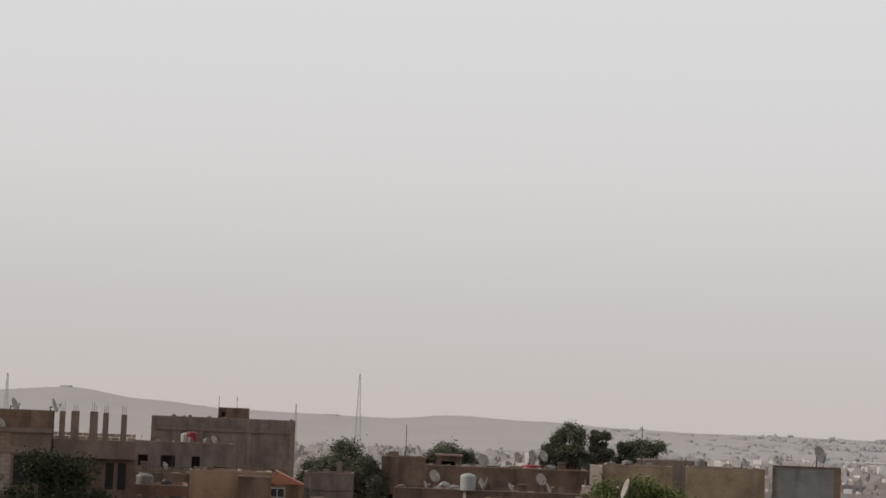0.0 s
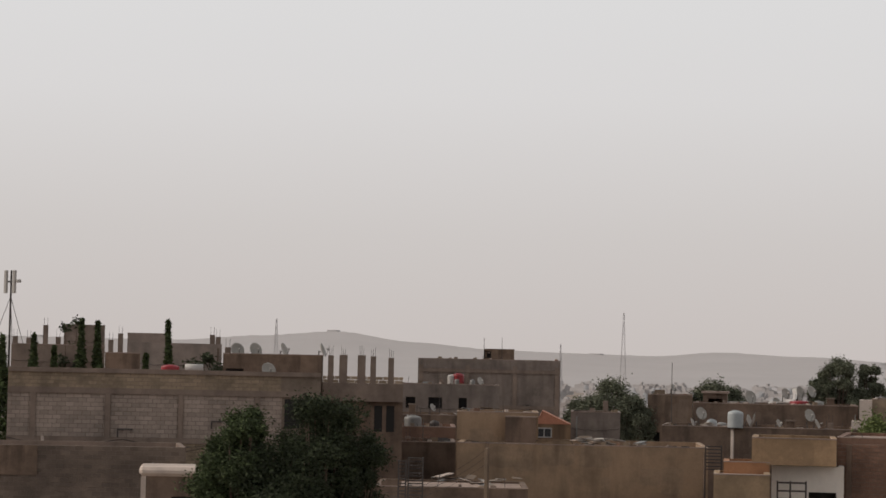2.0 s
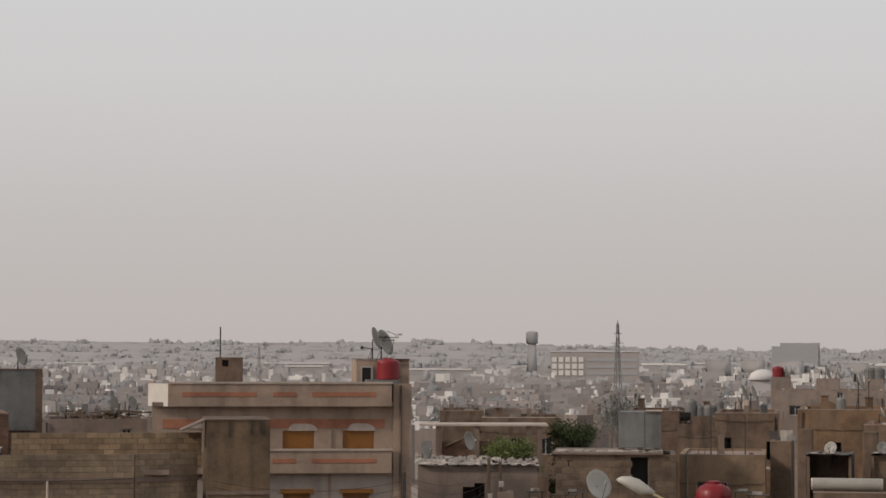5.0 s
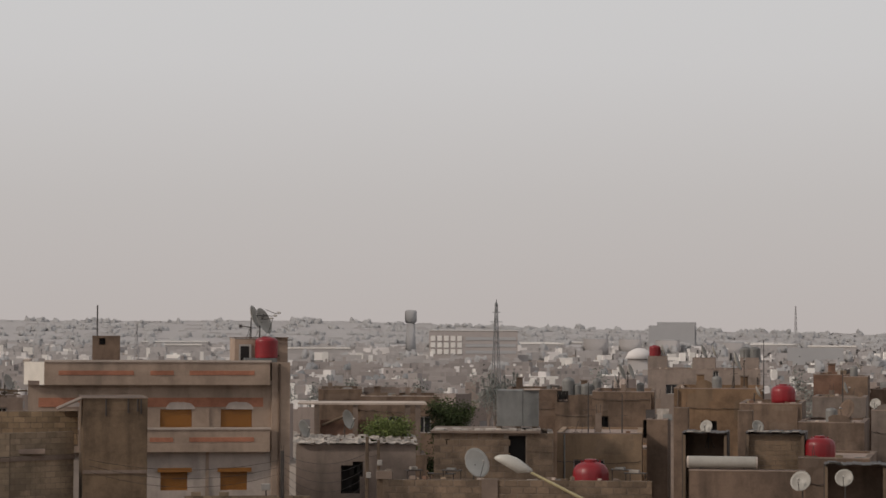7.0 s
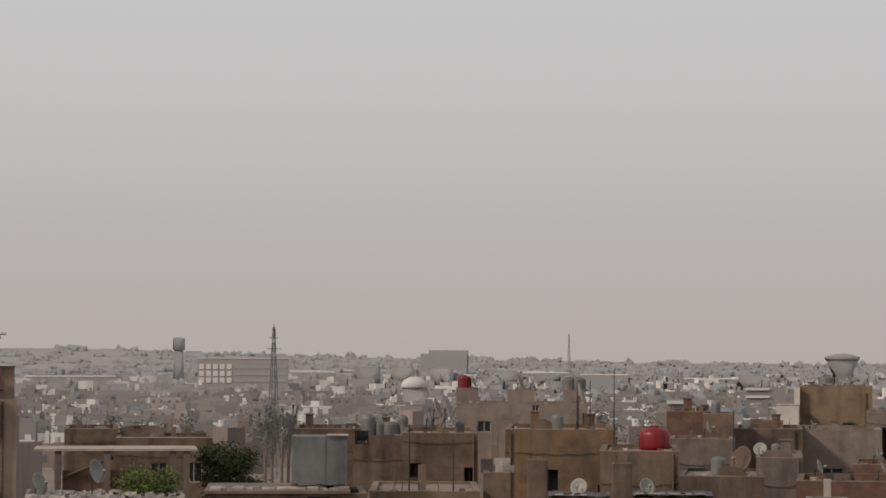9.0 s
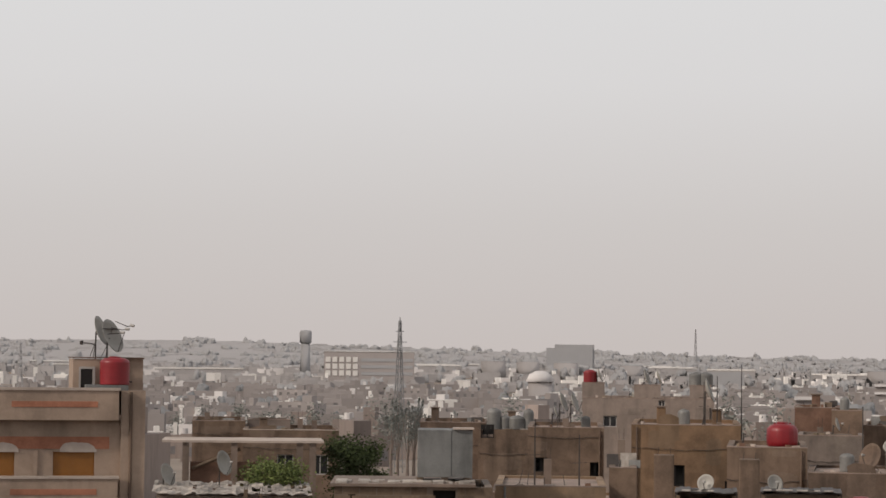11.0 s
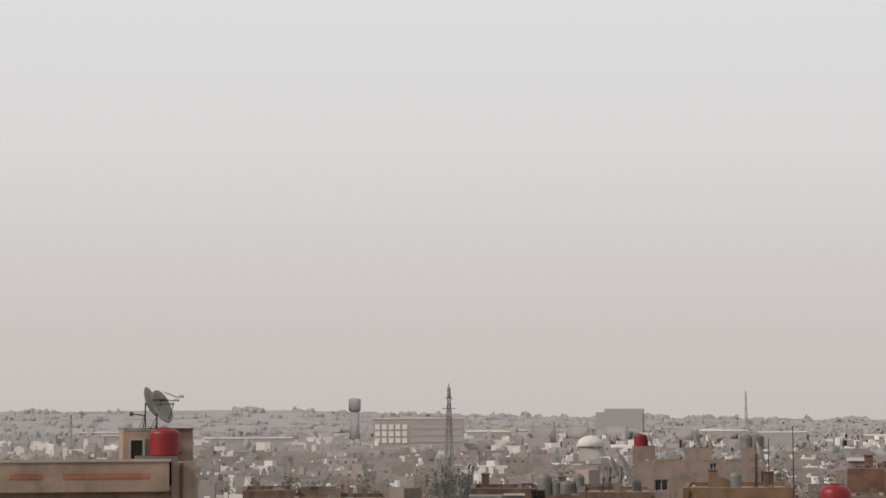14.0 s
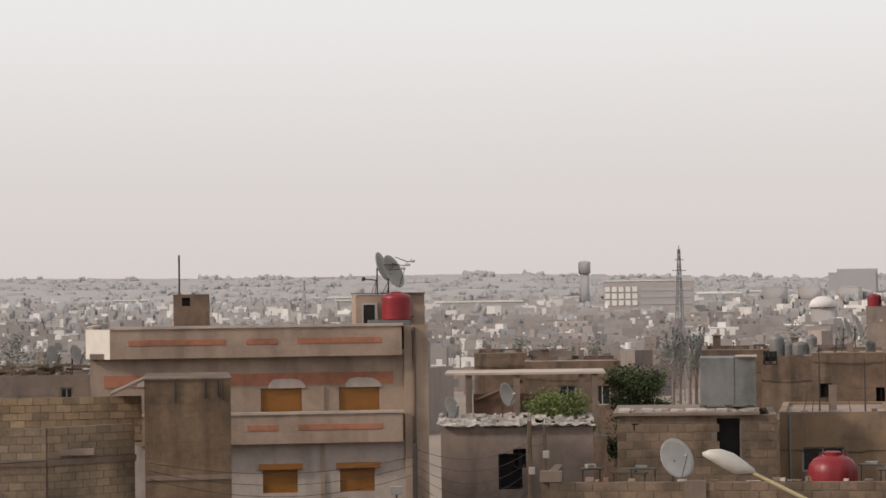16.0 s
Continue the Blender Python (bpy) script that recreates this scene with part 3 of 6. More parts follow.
    part("aerial_pole", bm, "iron", t)
    bm = bmesh.new()
    rod(bm, (u(1010), wall_y - 0.26, 0), (u(1010), wall_y - 0.26, z(176)), 0.06)
    part("drain_pipe", bm, "brown", t)
    boxes("tank_platform", "sheet", t, ((u(895), 0.4, z(172)), (u(1003), 1.5, z(158))))
    m = t.matrix_world
    p = m @ Vector((u(970), 0.95, z(158)))
    drum_tank(*p, 0.56, 1.06, label="bright red plastic water tank on the house roof")
    p = m @ Vector((u(934), 2.7, z(92)))
    q = dish(p.x, p.y, p.z, 76, 0.6, 20, 0.95, label="large grey satellite dish seen from its side")
    bm = bmesh.new()
    tube(bm, [(0.0, 0.12, 0.55), (-0.1, 0.35, 0.6), (-0.15, 0.62, 0.62)], 0.025)
    part("side_arm", bm, "iron", q)
    boxes("side_receiver", "iron", q, ((-0.2, 0.58, 0.54), (-0.08, 0.7, 0.7)), bevel=0.02)
    p = m @ Vector((u(962), 2.3, z(92)))
    q = dish(p.x, p.y, p.z, 66, 0.68, 22, 0.75, label="large grey satellite dish seen from its side")
    for k in range(3):
        bm = bmesh.new()
        a = Vector((0.2 * (k - 1), -0.72 - 0.1 * k, 1.0 + 0.14 * k))
        tube(bm, [(0.3 * (k - 1), -0.05, 0.95 + 0.25 * k), (a.x, a.y + 0.3, a.z - 0.02), a], 0.018)
        part("lnb_arm", bm, "iron", q)
        bm = bmesh.new()
        rod(bm, a, a + Vector((0, 0.16, 0.02)), 0.05, 0.06, 8)
        part("lnb", bm, "frame", q)
    bm = bmesh.new()
    rod(bm, (-0.62, -0.02, 1.15), (0.62, -0.02, 1.15), 0.02, n=5)
    part("back_rib", bm, "iron", q)
    for v, wd in ((770, 0.8), (850, 0.65)):
        p = m @ Vector((u(v), 1.2, z(200)))
        q = thing("roof_clutter", *p, rz, "low dark metal bench among rooftop clutter", "bench", "rooftop clutter")
        boxes("seat", "iron", q, ((-wd / 2, 0, 0.62), (wd / 2, 0.4, 0.7)))
        for s in (-1, 1):
            boxes("leg", "iron", q, ((s * (wd / 2 - 0.06) - 0.05, 0.05, 0), (s * (wd / 2 - 0.06) + 0.05, 0.35, 0.62)))
    lamp = boxes("floodlight", "iron", t, ((u(165) - 0.14, 1.6, z(165) + 0.12), (u(165) + 0.12, 1.78, z(165) + 0.26)), label="small black floodlight", bevel=0.02)
    boxes("bracket", "iron", lamp, ((u(165) - 0.03, 1.67, z(165)), (u(165) + 0.03, 1.73, z(165) + 0.14)))


salmon_house()

# ---- block house in front of it ----
def block_house():
    x, y, rz, w, top = -21.02, 69.72, 12.39, 7.92, 8.25
    t = thing("block_house", x, y, 0, rz, "unrendered grey cement-block house with a concrete band", "house")
    hs = [(-w / 2 + 0.4, -w / 2 + 1.75, 4.6, top - 2.2), (w / 2 - 2.85, w / 2 - 1.5, 4.6, top - 2.2)]
    bm = bmesh.new()
    pierced(bm, w, 0, top - 1.1, 0.05, 0.3, hs)
    put(bm, (-w / 2, 0.05, top - 1.1), (w / 2, 0.3, top))
    bmesh.ops.remove_doubles(bm, verts=list(bm.verts), dist=0.0005)
    part("front_wall", bm, "mortar", t)
    blocks(t, -w / 2, w / 2, top - 1.0, top, 0.05, size=(0.5, 0.25))
    blocks(t, -w / 2, w / 2, top - 4.2, top - 1.2, 0.05, skip=hs, size=(0.5, 0.25))
    boxes("concrete_band", "concrete", t, ((-w / 2, -0.06, top - 1.2), (w / 2, 0.05, top - 1.0)))
    for h in hs:
        # black sheet behind the opening imitates an unlit room
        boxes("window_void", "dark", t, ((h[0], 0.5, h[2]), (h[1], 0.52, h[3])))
        boxes("lintel", "concrete", t, ((h[0] - 0.15, -0.01, h[3]), (h[1] + 0.15, 0.045, h[3] + 0.18)))
    # side that runs back
    side = boxes("side_wall", "mortar", t, ((0, 0.05, 0), (3.2, 0.3, top - 0.002)))
    side.location, side.rotation_euler = (w / 2, 0.05, 0), (0, 0, radians(28))
    blocks(side, 0.05, 3.2, top - 1.0, top, 0.05, material="block", size=(0.5, 0.25))
    blocks(side, 0.05, 3.2, top - 4.2, top - 1.2, 0.05, material="block", size=(0.5, 0.25))
    boxes("concrete_band", "concrete", side, ((0, -0.06, top - 1.2), (3.2, 0.05, top - 1.0)))
    boxes("left_wall", "block", t, ((-w / 2, 0.3, 0), (-w / 2 + 0.25, 8, top)))
    boxes("back_wall", "block", t, ((-w / 2, 8, 0), (w / 2 + 2, 8.25, top)))
    boxes("roof", "roof", t, ((-w / 2 + 0.25, 0.3, top - 0.9), (w / 2 + 1.5, 8, top - 0.7)))
    bm = bmesh.new()
    rod(bm, (0.3, -0.08, 0), (0.3, -0.08, top - 1.1), 0.055)
    part("drain_pipe", bm, "white", t)
    bm = bmesh.new()
    tube(bm, [(-w / 2 + w * i / 24, -0.1, top - 1.02 - 0.1 * math.sin(math.pi * i / 24)) for i in range(25)], 0.02)
    part("cable", bm, "iron", t)
    m = t.matrix_world
    p = m @ Vector((-w / 2 + 1.9, 1.6, top - 0.7))
    dish(p.x, p.y, p.z, 72, 0.5, 18, 0.75, "tank", "pale blue satellite dish on a block roof")
    p = m @ Vector((-w / 2 + 0.3, 2.2, top - 0.7))
    q = thing("solar_heater", *p, rz, "pale solar water heater with a dark collector", "solar heater")
    bm = bmesh.new()
    rod(bm, (-0.9, 0, 0.8), (0.5, 0, 0.8), 0.2, n=16)
    part("tank", bm, "zinc", q, smooth=True)
    boxes("collector", "glass", q, ((-0.1, -0.5, 0.62), (2.0, 0.4, 0.72)))
    for a, b in (((-0.8, 0.1, 0), (-0.74, 0.16, 0.7)), ((0.4, 0.1, 0), (0.46, 0.16, 0.62)), ((1.8, -0.3, 0), (1.86, -0.24, 0.62))):
        boxes("leg", "iron", q, (a, b))
    # yellow block wall along the back of its roof, in the sunlit block colour
    xb, yb, rb, wb, tb = -18.85, 73.25, 11.29, 8.3, 9.08
    q = thing("roof_wall", xb, yb, top - 0.7, rb, "low wall of yellowish limestone blocks on the roof", "wall")
    boxes("core", "mortar", q, ((-wb / 2, 0.05, 0), (wb / 2, 0.25, tb - top + 0.7)))
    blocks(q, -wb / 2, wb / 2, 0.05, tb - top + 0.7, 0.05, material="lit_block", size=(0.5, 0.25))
    # taller rendered mass
    xs, ys, rs, ws, ts = -12.85, 71.86, 10.14, 2.75, 9.68
    q = thing("rendered_annex", xs, ys, 0, rs, "tall weathered cement-rendered annex with a dark window", "house")
    hole = (-0.0 + 0.25, 1.05 + 0.25, ts - 6.4, ts - 4.6)
    bm = bmesh.new()
    pierced(bm, ws, 0, ts, 0, 0.25, [hole])
    part("front_wall", bm, "clay", q)
    # black sheet put in for the shade behind the window
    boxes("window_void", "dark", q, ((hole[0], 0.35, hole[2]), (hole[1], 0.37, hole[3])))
    boxes("lintel", "concrete", q, ((hole[0] - 0.25, -0.06, hole[3] + 0.02), (hole[1] + 0.25, 0, hole[3] + 0.22)))
    boxes("side_wall", "clay", q, ((-ws / 2, 0.25, 0), (-ws / 2 + 0.25, 5, ts)))
    boxes("side_wall", "clay", q, ((ws / 2 - 0.25, 0.25, 0), (ws / 2, 5, ts)))
    boxes("back_wall", "clay", q, ((-ws / 2 + 0.25, 4.75, 0), (ws / 2 - 0.25, 5, ts - 0.05)))
    boxes("roof", "brown", q, ((-ws / 2 - 0.06, -0.05, ts), (ws / 2 + 0.03, 5.05, ts + 0.05)))
    blocks(q, -ws / 2, ws / 2, ts - 3.0, ts, 0, material="clay", size=(0.5, 0.25), depth=0.006)
    blocks(q, -ws / 2, ws / 2, ts - 7.0, ts - 3.25, 0, material="clay", size=(0.5, 0.25), depth=0.006, skip=[hole])
    bm = bmesh.new()
    vs = put(bm, (-ws / 2 - 1.1, 0.1, ts - 0.5), (-ws / 2 - 0.06, 2.6, ts - 0.42))
    for v in vs:
        if v.co.x > -ws / 2 - 0.5:
            v.co.z += 0.46
    part("broken_slab", bm, "concrete", q)
    for s in (-0.4, 0.55, 0.95, 1.1):
        bm = bmesh.new()
        rod(bm, (s, -0.03, ts - 0.5 - 0.3 * random.random()), (s, -0.03, ts), 0.035, n=6)
        part("drip_pipe", bm, "iron", q)
    boxes("concrete_band", "concrete", q, ((-ws / 2, -0.05, ts - 3.2), (ws / 2, 0, ts - 3.05)))


block_house()

# ---- block wall with the dishes, shed behind it, street lamp ----
def dish_wall():
    x, y, rz, w, top = 4.53, 72.86, -3.56, 11.73, 6.19
    t = thing("block_wall", x, y, 0, rz, "yellowish limestone-block parapet wall of a low house", "wall")
    boxes("core", "mortar", t, ((-w / 2, 0.06, 0), (w / 2, 0.3, top - 0.02)))
    blocks(t, -w / 2, w / 2, top - 1.8, top, 0.06, material="yellow_block", size=(0.56, 0.28), single=True)
    boxes("pier", "concrete", t, ((-1.55, -0.02, 0), (-0.85, 0.32, top + 0.03)))
    boxes("roof", "roof", t, ((-w / 2, 0.3, top - 1.1), (w / 2, 6, top - 0.9)))
    boxes("left_wall", "yellow_block", t, ((-w / 2 - 0.3, 0.3, 0), (-w / 2, 6, top + 0.1)))
    boxes("coping", "concrete", t, ((-w / 2 - 0.32, 0.02, top), (-w / 2 + 0.4, 0.34, top + 0.35)))
    m = t.matrix_world
    p = m @ Vector((-1.85, 0.9, top - 0.9))
    dish(p.x, p.y, p.z, 38, 0.68, 20, 1.45, "lamp_head", label="large white satellite dish behind the block wall")
    # lamp whose arm rises past the wall
    a = Vector((4.97, 69.82, 6.71))
    b = Vector((8.52, 69.48, 4.91))
    q = thing("street_lamp", b.x + (b.x - a.x) * 0.02, b.y, 0, 0, "straw-coloured street lamp with a grey cobra head", "street lamp")
    o = Vector((b.x + (b.x - a.x) * 0.02, b.y, 0))
    bm = bmesh.new()
    rod(bm, (0, 0, 0), b - o, 0.09, 0.075, 10)
    part("pole", bm, "lamp_pole", q)
    bm = bmesh.new()
    rod(bm, b - o, a - o, 0.075, 0.055, 10)
    part("arm", bm, "lamp_pole", q)
    c = Vector((3.44, 69.92, 7.3)) - o
    d = Vector((5.03, 69.82, 6.77)) - o
    bm = bmesh.new()
    secs = []
    side = Vector((0, 1, 0))
    up = Vector((0, 0, 1))
    for f, hw, hu, hd in ((0, 0.04, 0.05, 0.05), (0.12, 0.14, 0.2, 0.1), (0.35, 0.22, 0.34, 0.2), (0.6, 0.22, 0.34, 0.3), (0.82, 0.16, 0.2, 0.16), (1.0, 0.07, 0.06, 0.06)):
        p = c.lerp(d, f)
        secs.append([bm.verts.new(p + v) for v in (side * -hw, side * -hw * 0.7 + up * hu * 0.8, up * hu, side * hw * 0.7 + up * hu * 0.8, side * hw, side * hw * 0.6 - up * hd, side * -hw * 0.6 - up * hd)])
    for s0, s1 in zip(secs, secs[1:]):
        for i in range(7):
            bm.faces.new((s0[i], s0[(i + 1) % 7], s1[(i + 1) % 7], s1[i]))
    bm.faces.new(secs[0]), bm.faces.new(secs[-1][::-1])
    part("lamp_head", bm, "lamp_head", q, smooth=True)
    x, y, z = 7.84, 74.09, 5.92
    barrel_tank(x, y, top - 0.9, 0.8, z - top + 0.9 + 1.12, label="wide red plastic water tank behind the block wall")


dish_wall()


def shed():
    x, y, rz, w, top = 3.75, 79.91, -2.68, 5.59, 7.92
    t = thing("block_shed", x, y, 0, rz, "small shed of yellowish blocks with a dark doorway", "shed")
    hole = (w / 2 - 2.1, w / 2 - 1.3, top - 1.5, top - 0.12)
    small = (-w / 2 + 0.5, -w / 2 + 0.75, top - 0.55, top - 0.25)
    bm = bmesh.new()
    pierced(bm, w, 0, top, 0.06, 0.3, [hole, small])
    part("front_wall", bm, "mortar", t)
    blocks(t, -w / 2, w / 2 - 1.25, top - 3.6, top, 0.06, material="yellow_block", size=(0.6, 0.3), skip=[hole, small], single=True)
    blocks(t, w / 2 - 1.25, w / 2, top - 3.6, top, 0.06, material="yellow_block", size=(0.6, 0.3))
    # black sheets imitate the shade inside the doorway and the small hole
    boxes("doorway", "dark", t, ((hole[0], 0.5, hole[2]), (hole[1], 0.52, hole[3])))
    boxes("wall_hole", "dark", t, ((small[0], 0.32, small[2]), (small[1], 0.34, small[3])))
    for a in (-w / 2, w / 2 - 0.25):
        boxes("side_wall", "mortar", t, ((a, 0.3, 0), (a + 0.25, 5, top)))
    boxes("back_wall", "mortar", t, ((-w / 2, 5, 0), (w / 2, 5.2, top)))
    boxes("roof", "concrete", t, ((-w / 2 - 0.15, -0.12, top), (w / 2 - 0.6, 5.3, top + 0.1)))
    bm = bmesh.new()
    for i in range(34):
        a = -w / 2 + (w - 0.8) * random.random()
        s = random.uniform(0.06, 0.2)
        put(bm, (a, random.uniform(-0.1, 1.5), top + 0.1), (a + s * 2, random.uniform(1.6, 2), top + 0.1 + s * 0.35))
    part("roof_rubble", bm, "rag", t)
    m = t.matrix_world
    bx, by, brz, bw, bt = 4.94, 81.35, -3.48, 1.98, 9.88
    q = thing("sheet_metal_cabin", bx, by, top + 0.1, brz, "blue-grey sheet-metal tank box on blocks", "tank")
    hh = bt - top - 0.1
    boxes("body", "sheet", q, ((-bw / 2, 0, 0.16), (bw / 2 - 0.75, 2.2, hh)), bevel=0.02)
    boxes("side_panel", "sheet", q, ((bw / 2 - 0.745, 0.02, 0.16), (bw / 2, 2.2, hh + 0.02)))
    boxes("cover", "edge", q, ((bw / 2 - 0.7, -0.1, hh + 0.02), (bw / 2 + 0.05, 1.0, hh + 0.07)))
    for s in (-0.9, 0.0, 0.8):
        boxes("support", "mortar", q, ((s - 0.12, 0.1, 0), (s + 0.12, 2, 0.16)))


shed()

# ---- middle ground, behind the shed ----
def tarp_shed():
    x, y, rz, w, top = -3.06, 94.95, 1.84, 6.38, 6.63
    t = house("tarpaulin_roofed_shed", x, y, rz, w, top, "brown block shed roofed with torn pale tarpaulin", 5, "pale", [(-w / 2 + 2.9, top - 2.6, 1.0, 1.5), (0.1, top - 1.7, 0.55, 0.8)], 0.05, "shed", coping=False, kind="dark")
    bm = bmesh.new()
    n, k = 40, 8
    vs = [[bm.verts.new((-w / 2 - 0.2 + (w + 0.3) * i / n, -0.25 + 4.6 * j / k, top + 0.06 + 0.12 * noise.noise(Vector((i * 0.55, j * 0.9, 3))) + 0.06 * random.random() + 0.03 * j)) for j in range(k + 1)] for i in range(n + 1)]
    for i in range(n):
        for j in range(k):
            if random.random() > 0.12:
                bm.faces.new([bm.verts.new(v.co) for v in (vs[i][j], vs[i + 1][j], vs[i + 1][j + 1], vs[i][j + 1])])
    bmesh.ops.delete(bm, geom=[v for v in bm.verts if not v.link_faces], context="VERTS")
    sh = part("tarpaulin", bm, "rag", t, "torn bleached tarpaulin sheets")
    sol = sh.modifiers.new("thickness", "SOLIDIFY")
    sol.thickness = 0.02


tarp_shed()


def canopy():
    x, y, rz, w, top = -2.96, 104.96, 1.61, 7.45, 8.55
    t = thing("roof_canopy", x, y, 0, rz, "thin concrete canopy on posts over a roof", "canopy")
    boxes("slab", "edge", t, ((-w / 2, 0, top - 0.1), (w / 2, 4, top)))
    boxes("base", "tan", t, ((-w / 2, 0, 0), (w / 2, 5, top - 3.0)))
    for a in (-w / 2 + 1.1, -0.4, w / 2 - 2.3 + 1.2, w / 2 - 0.5):
        boxes("post", "concrete", t, ((a - 0.15, 0.1, top - 3.0), (a + 0.15, 0.4, top - 0.1)))
    boxes("low_wall", "brick", t, ((-w / 2 + 1.3, 0.5, top - 3.0), (-w / 2 + 4.4, 0.7, top - 1.0)))
    bm = bmesh.new()
    rod(bm, (-w / 2 + 1.4, 0.3, top - 1.3), (-w / 2 + 3.6, 0.3, top - 0.4), 0.08)
    part("brace", bm, "wood", t)


canopy()
x, y, z = -3.65, 97.93, 7.21
dish(x, y, z - 0.6, 60, 0.55, 15, 1.1, label="pale satellite dish beside a green bush")
x, y, z = -6.04, 97.81, 6.91
dish(x, y, z - 0.9, 60, 0.5, 20, 1.2, label="grey satellite dish behind the house corner")
x, y, z = -1.48, 98.99, 6.52
bush(x, y, z - 0.9, 1.75, 3.3, "bright green leafy bush on a roof terrace", "leaf_light", 5200, 0.08)
x, y, z = 2.27, 108.98, 9.3
tree(x, y, z, 1.45, "dark round dusty tree between the houses", "leaf", 30, 520, 0.08, low=0.45)
x, y, z = 3.08, 99.95, 7.86
tree(x, y, z, 0.5, "thin sapling beside the shed", "leaf_dark", 8, 90, 0.12, low=0.5)
x, y, z = -3.78, 87.92, 4.8
bush(x, y, 0, 1.0, z, "dusty shrub at the foot of the poles", "leaf", 2000, 0.12)

def poplar(x, y, top, label, stems=4, spread=0.9):
    """Slim tree of near-upright bare stems with sparse leaves."""
    g = gz(math.hypot(x, y))
    t = thing("poplar", x, y, g, 0, label, "tree", "poplars")
    h = top - g
    bm, crown = bmesh.new(), bmesh.new()
    rod(bm, (0, 0, -0.1), (0, 0, h * 0.3), 0.2, 0.15, 7)
    for k in range(stems):
        a = 2.4 * k
        tip = Vector((spread * math.cos(a), spread * math.sin(a), h * random.uniform(0.8, 1.0)))
        rod(bm, (0, 0, h * 0.2), tip, 0.07, 0.02, 5)
        for q in range(20):
            f = random.uniform(0.35, 1.0)
            c = Vector((0, 0, h * 0.2)).lerp(tip, f)
            leaves(crown, c, 0.75 * (1.15 - f), 16, 0.1, 1.6)
    part("stems", bm, "grey", t)
    part("crown", crown, "leaf_haze_grey", t)


for x, y, z in ((8.9, 241.5, 8.6), (9.7, 243.8, 7.4), (10.6, 240.2, 7.9), (11.4, 242.6, 8.8), (12.3, 239.7, 6.6)):
    poplar(x, y, z, "slim haze-greyed poplar with bare upright stems")


def yard_wall():
    x, y, rz, w, top = -7.69, 79.63, 5.52, 5.85, 4.98
    t = thing("yard_wall", x, y, 0, rz, "low cement-block yard wall before the house", "wall")
    boxes("core", "mortar", t, ((-w / 2, 0.06, 0), (w / 2, 0.25, top)))
    blocks(t, -w / 2, w / 2, top - 1.4, top, 0.06, size=(0.42, 0.21))
    for a in (-w / 2 + 0.3, -w / 2 + 1.6):
        boxes("loose_block", "block", t, ((a, 0, top), (a + 0.45, 0.22, top + 0.18)))
    q = thing("flood_lamp", *(t.matrix_world @ Vector((0.85, 0.15, top))), rz, "white floodlight box on the yard wall", "lamp")
    boxes("post", "iron", q, ((-0.03, -0.03, 0), (0.03, 0.03, 0.25)))
    boxes("lamp_box", "frame", q, ((-0.22, -0.12, 0.25), (0.2, 0.1, 0.55)), bevel=0.02)


yard_wall()
# names, walls, place
house("mid_house", -4.98, 127.9, 2.23, 2.98, 8.77, "brown flat-roofed house with a rooftop hut", 8, "tan", [], 0.4)
house("mid_house", -0.89, 124, 0.41, 5.22, 8.42, "brown flat-roofed house behind the canopy", 8, "tan", [(-0.3, 6.0, 0.9, 1.1), (1.6, 6.0, 0.9, 1.1)], 0.4, coping="edge")
house("roof_hut", -2.21, 129.98, 0.97, 2.46, 8.8, "small rendered hut on a roof", 3, "grey", [], 0.2, "hut")
house("mid_house", 8.32, 127.73, -3.73, 3.96, 8.81, "dark brown house with a cluttered roof", 8, "brown", [], 0.4)
house("mid_house", 10.95, 126.53, -4.95, 2.79, 8.48, "brown house with a small dark window", 8, "tan", [(-0.9, 8.0, 0.75, 0.75)], 0.3, coping=False, kind="dark")
house("rendered_house", 12.72, 111.28, -6.52, 3.75, 9.07, "large brown rendered house with plain walls", 9, "tan", [(0.9, 4.2, 1.4, 1.3), (1.45, 6.3, 0.5, 1.1), (-1.2, 6.9, 0.6, 0.7)], 0.15, kind="dark")
house("low_shop", 10.1, 103.51, -5.57, 3.24, 6.32, "low tan house with a shop front", 7, "brown", [(0.5, 3.2, 2.0, 1.3)], 0.4)
house("low_house", 12.15, 95.23, -7.27, 2.88, 6.41, "low ochre walled house", 7, "ochre", [], 0.08)
house("roofed_house", 22.39, 148.32, -8.59, 8.61, 9.89, "cream three-storey house with three roof huts", 9, "pale", [(-2.5, 8.0, 0.9, 0.75), (0.9, 8.6, 0.45, 1.2)], 0.6)
house("roof_hut", 19.06, 150.8, -7.2, 1.5, 10.87, "small cream hut on the roof", 2.5, "pale", [], 0.2, "hut", base=9)
house("roof_hut", 22.63, 150.31, -8.56, 1.77, 10.75, "small cream hut on the roof", 2.5, "pale", [], 0.2, "hut", base=9)
house("roof_hut", 26.11, 149.74, -9.89, 1.43, 10.77, "small cream hut on the roof", 2.5, "pale", [], 0.2, "hut", base=9)
house("ochre_house", 17.56, 104.54, -9.53, 5.06, 9.45, "ochre-rendered house with rain-streaked walls", 9, "ochre", [(2.1, 5.4, 0.6, 1.5), (-0.5, 6.6, 0.9, 1.0)], 0.15, kind="dark")
house("brown_house", 18.03, 88.18, -11.56, 3.12, 9.07, "stained brown house carrying a red tank", 7, "tan", [], 0.15, coping=True)
house("brown_house", 26.13, 115.07, -12.79, 2.31, 10.09, "brown house with a reddish top storey", 6, "brick", [], 0.3)
house("brown_house", 27.12, 112.79, -13.52, 1.51, 10.01, "narrow tan roof hut with an open door", 4, "tan", [(0.3, 7.3, 0.55, 1.1)], 0.2, kind="dark")
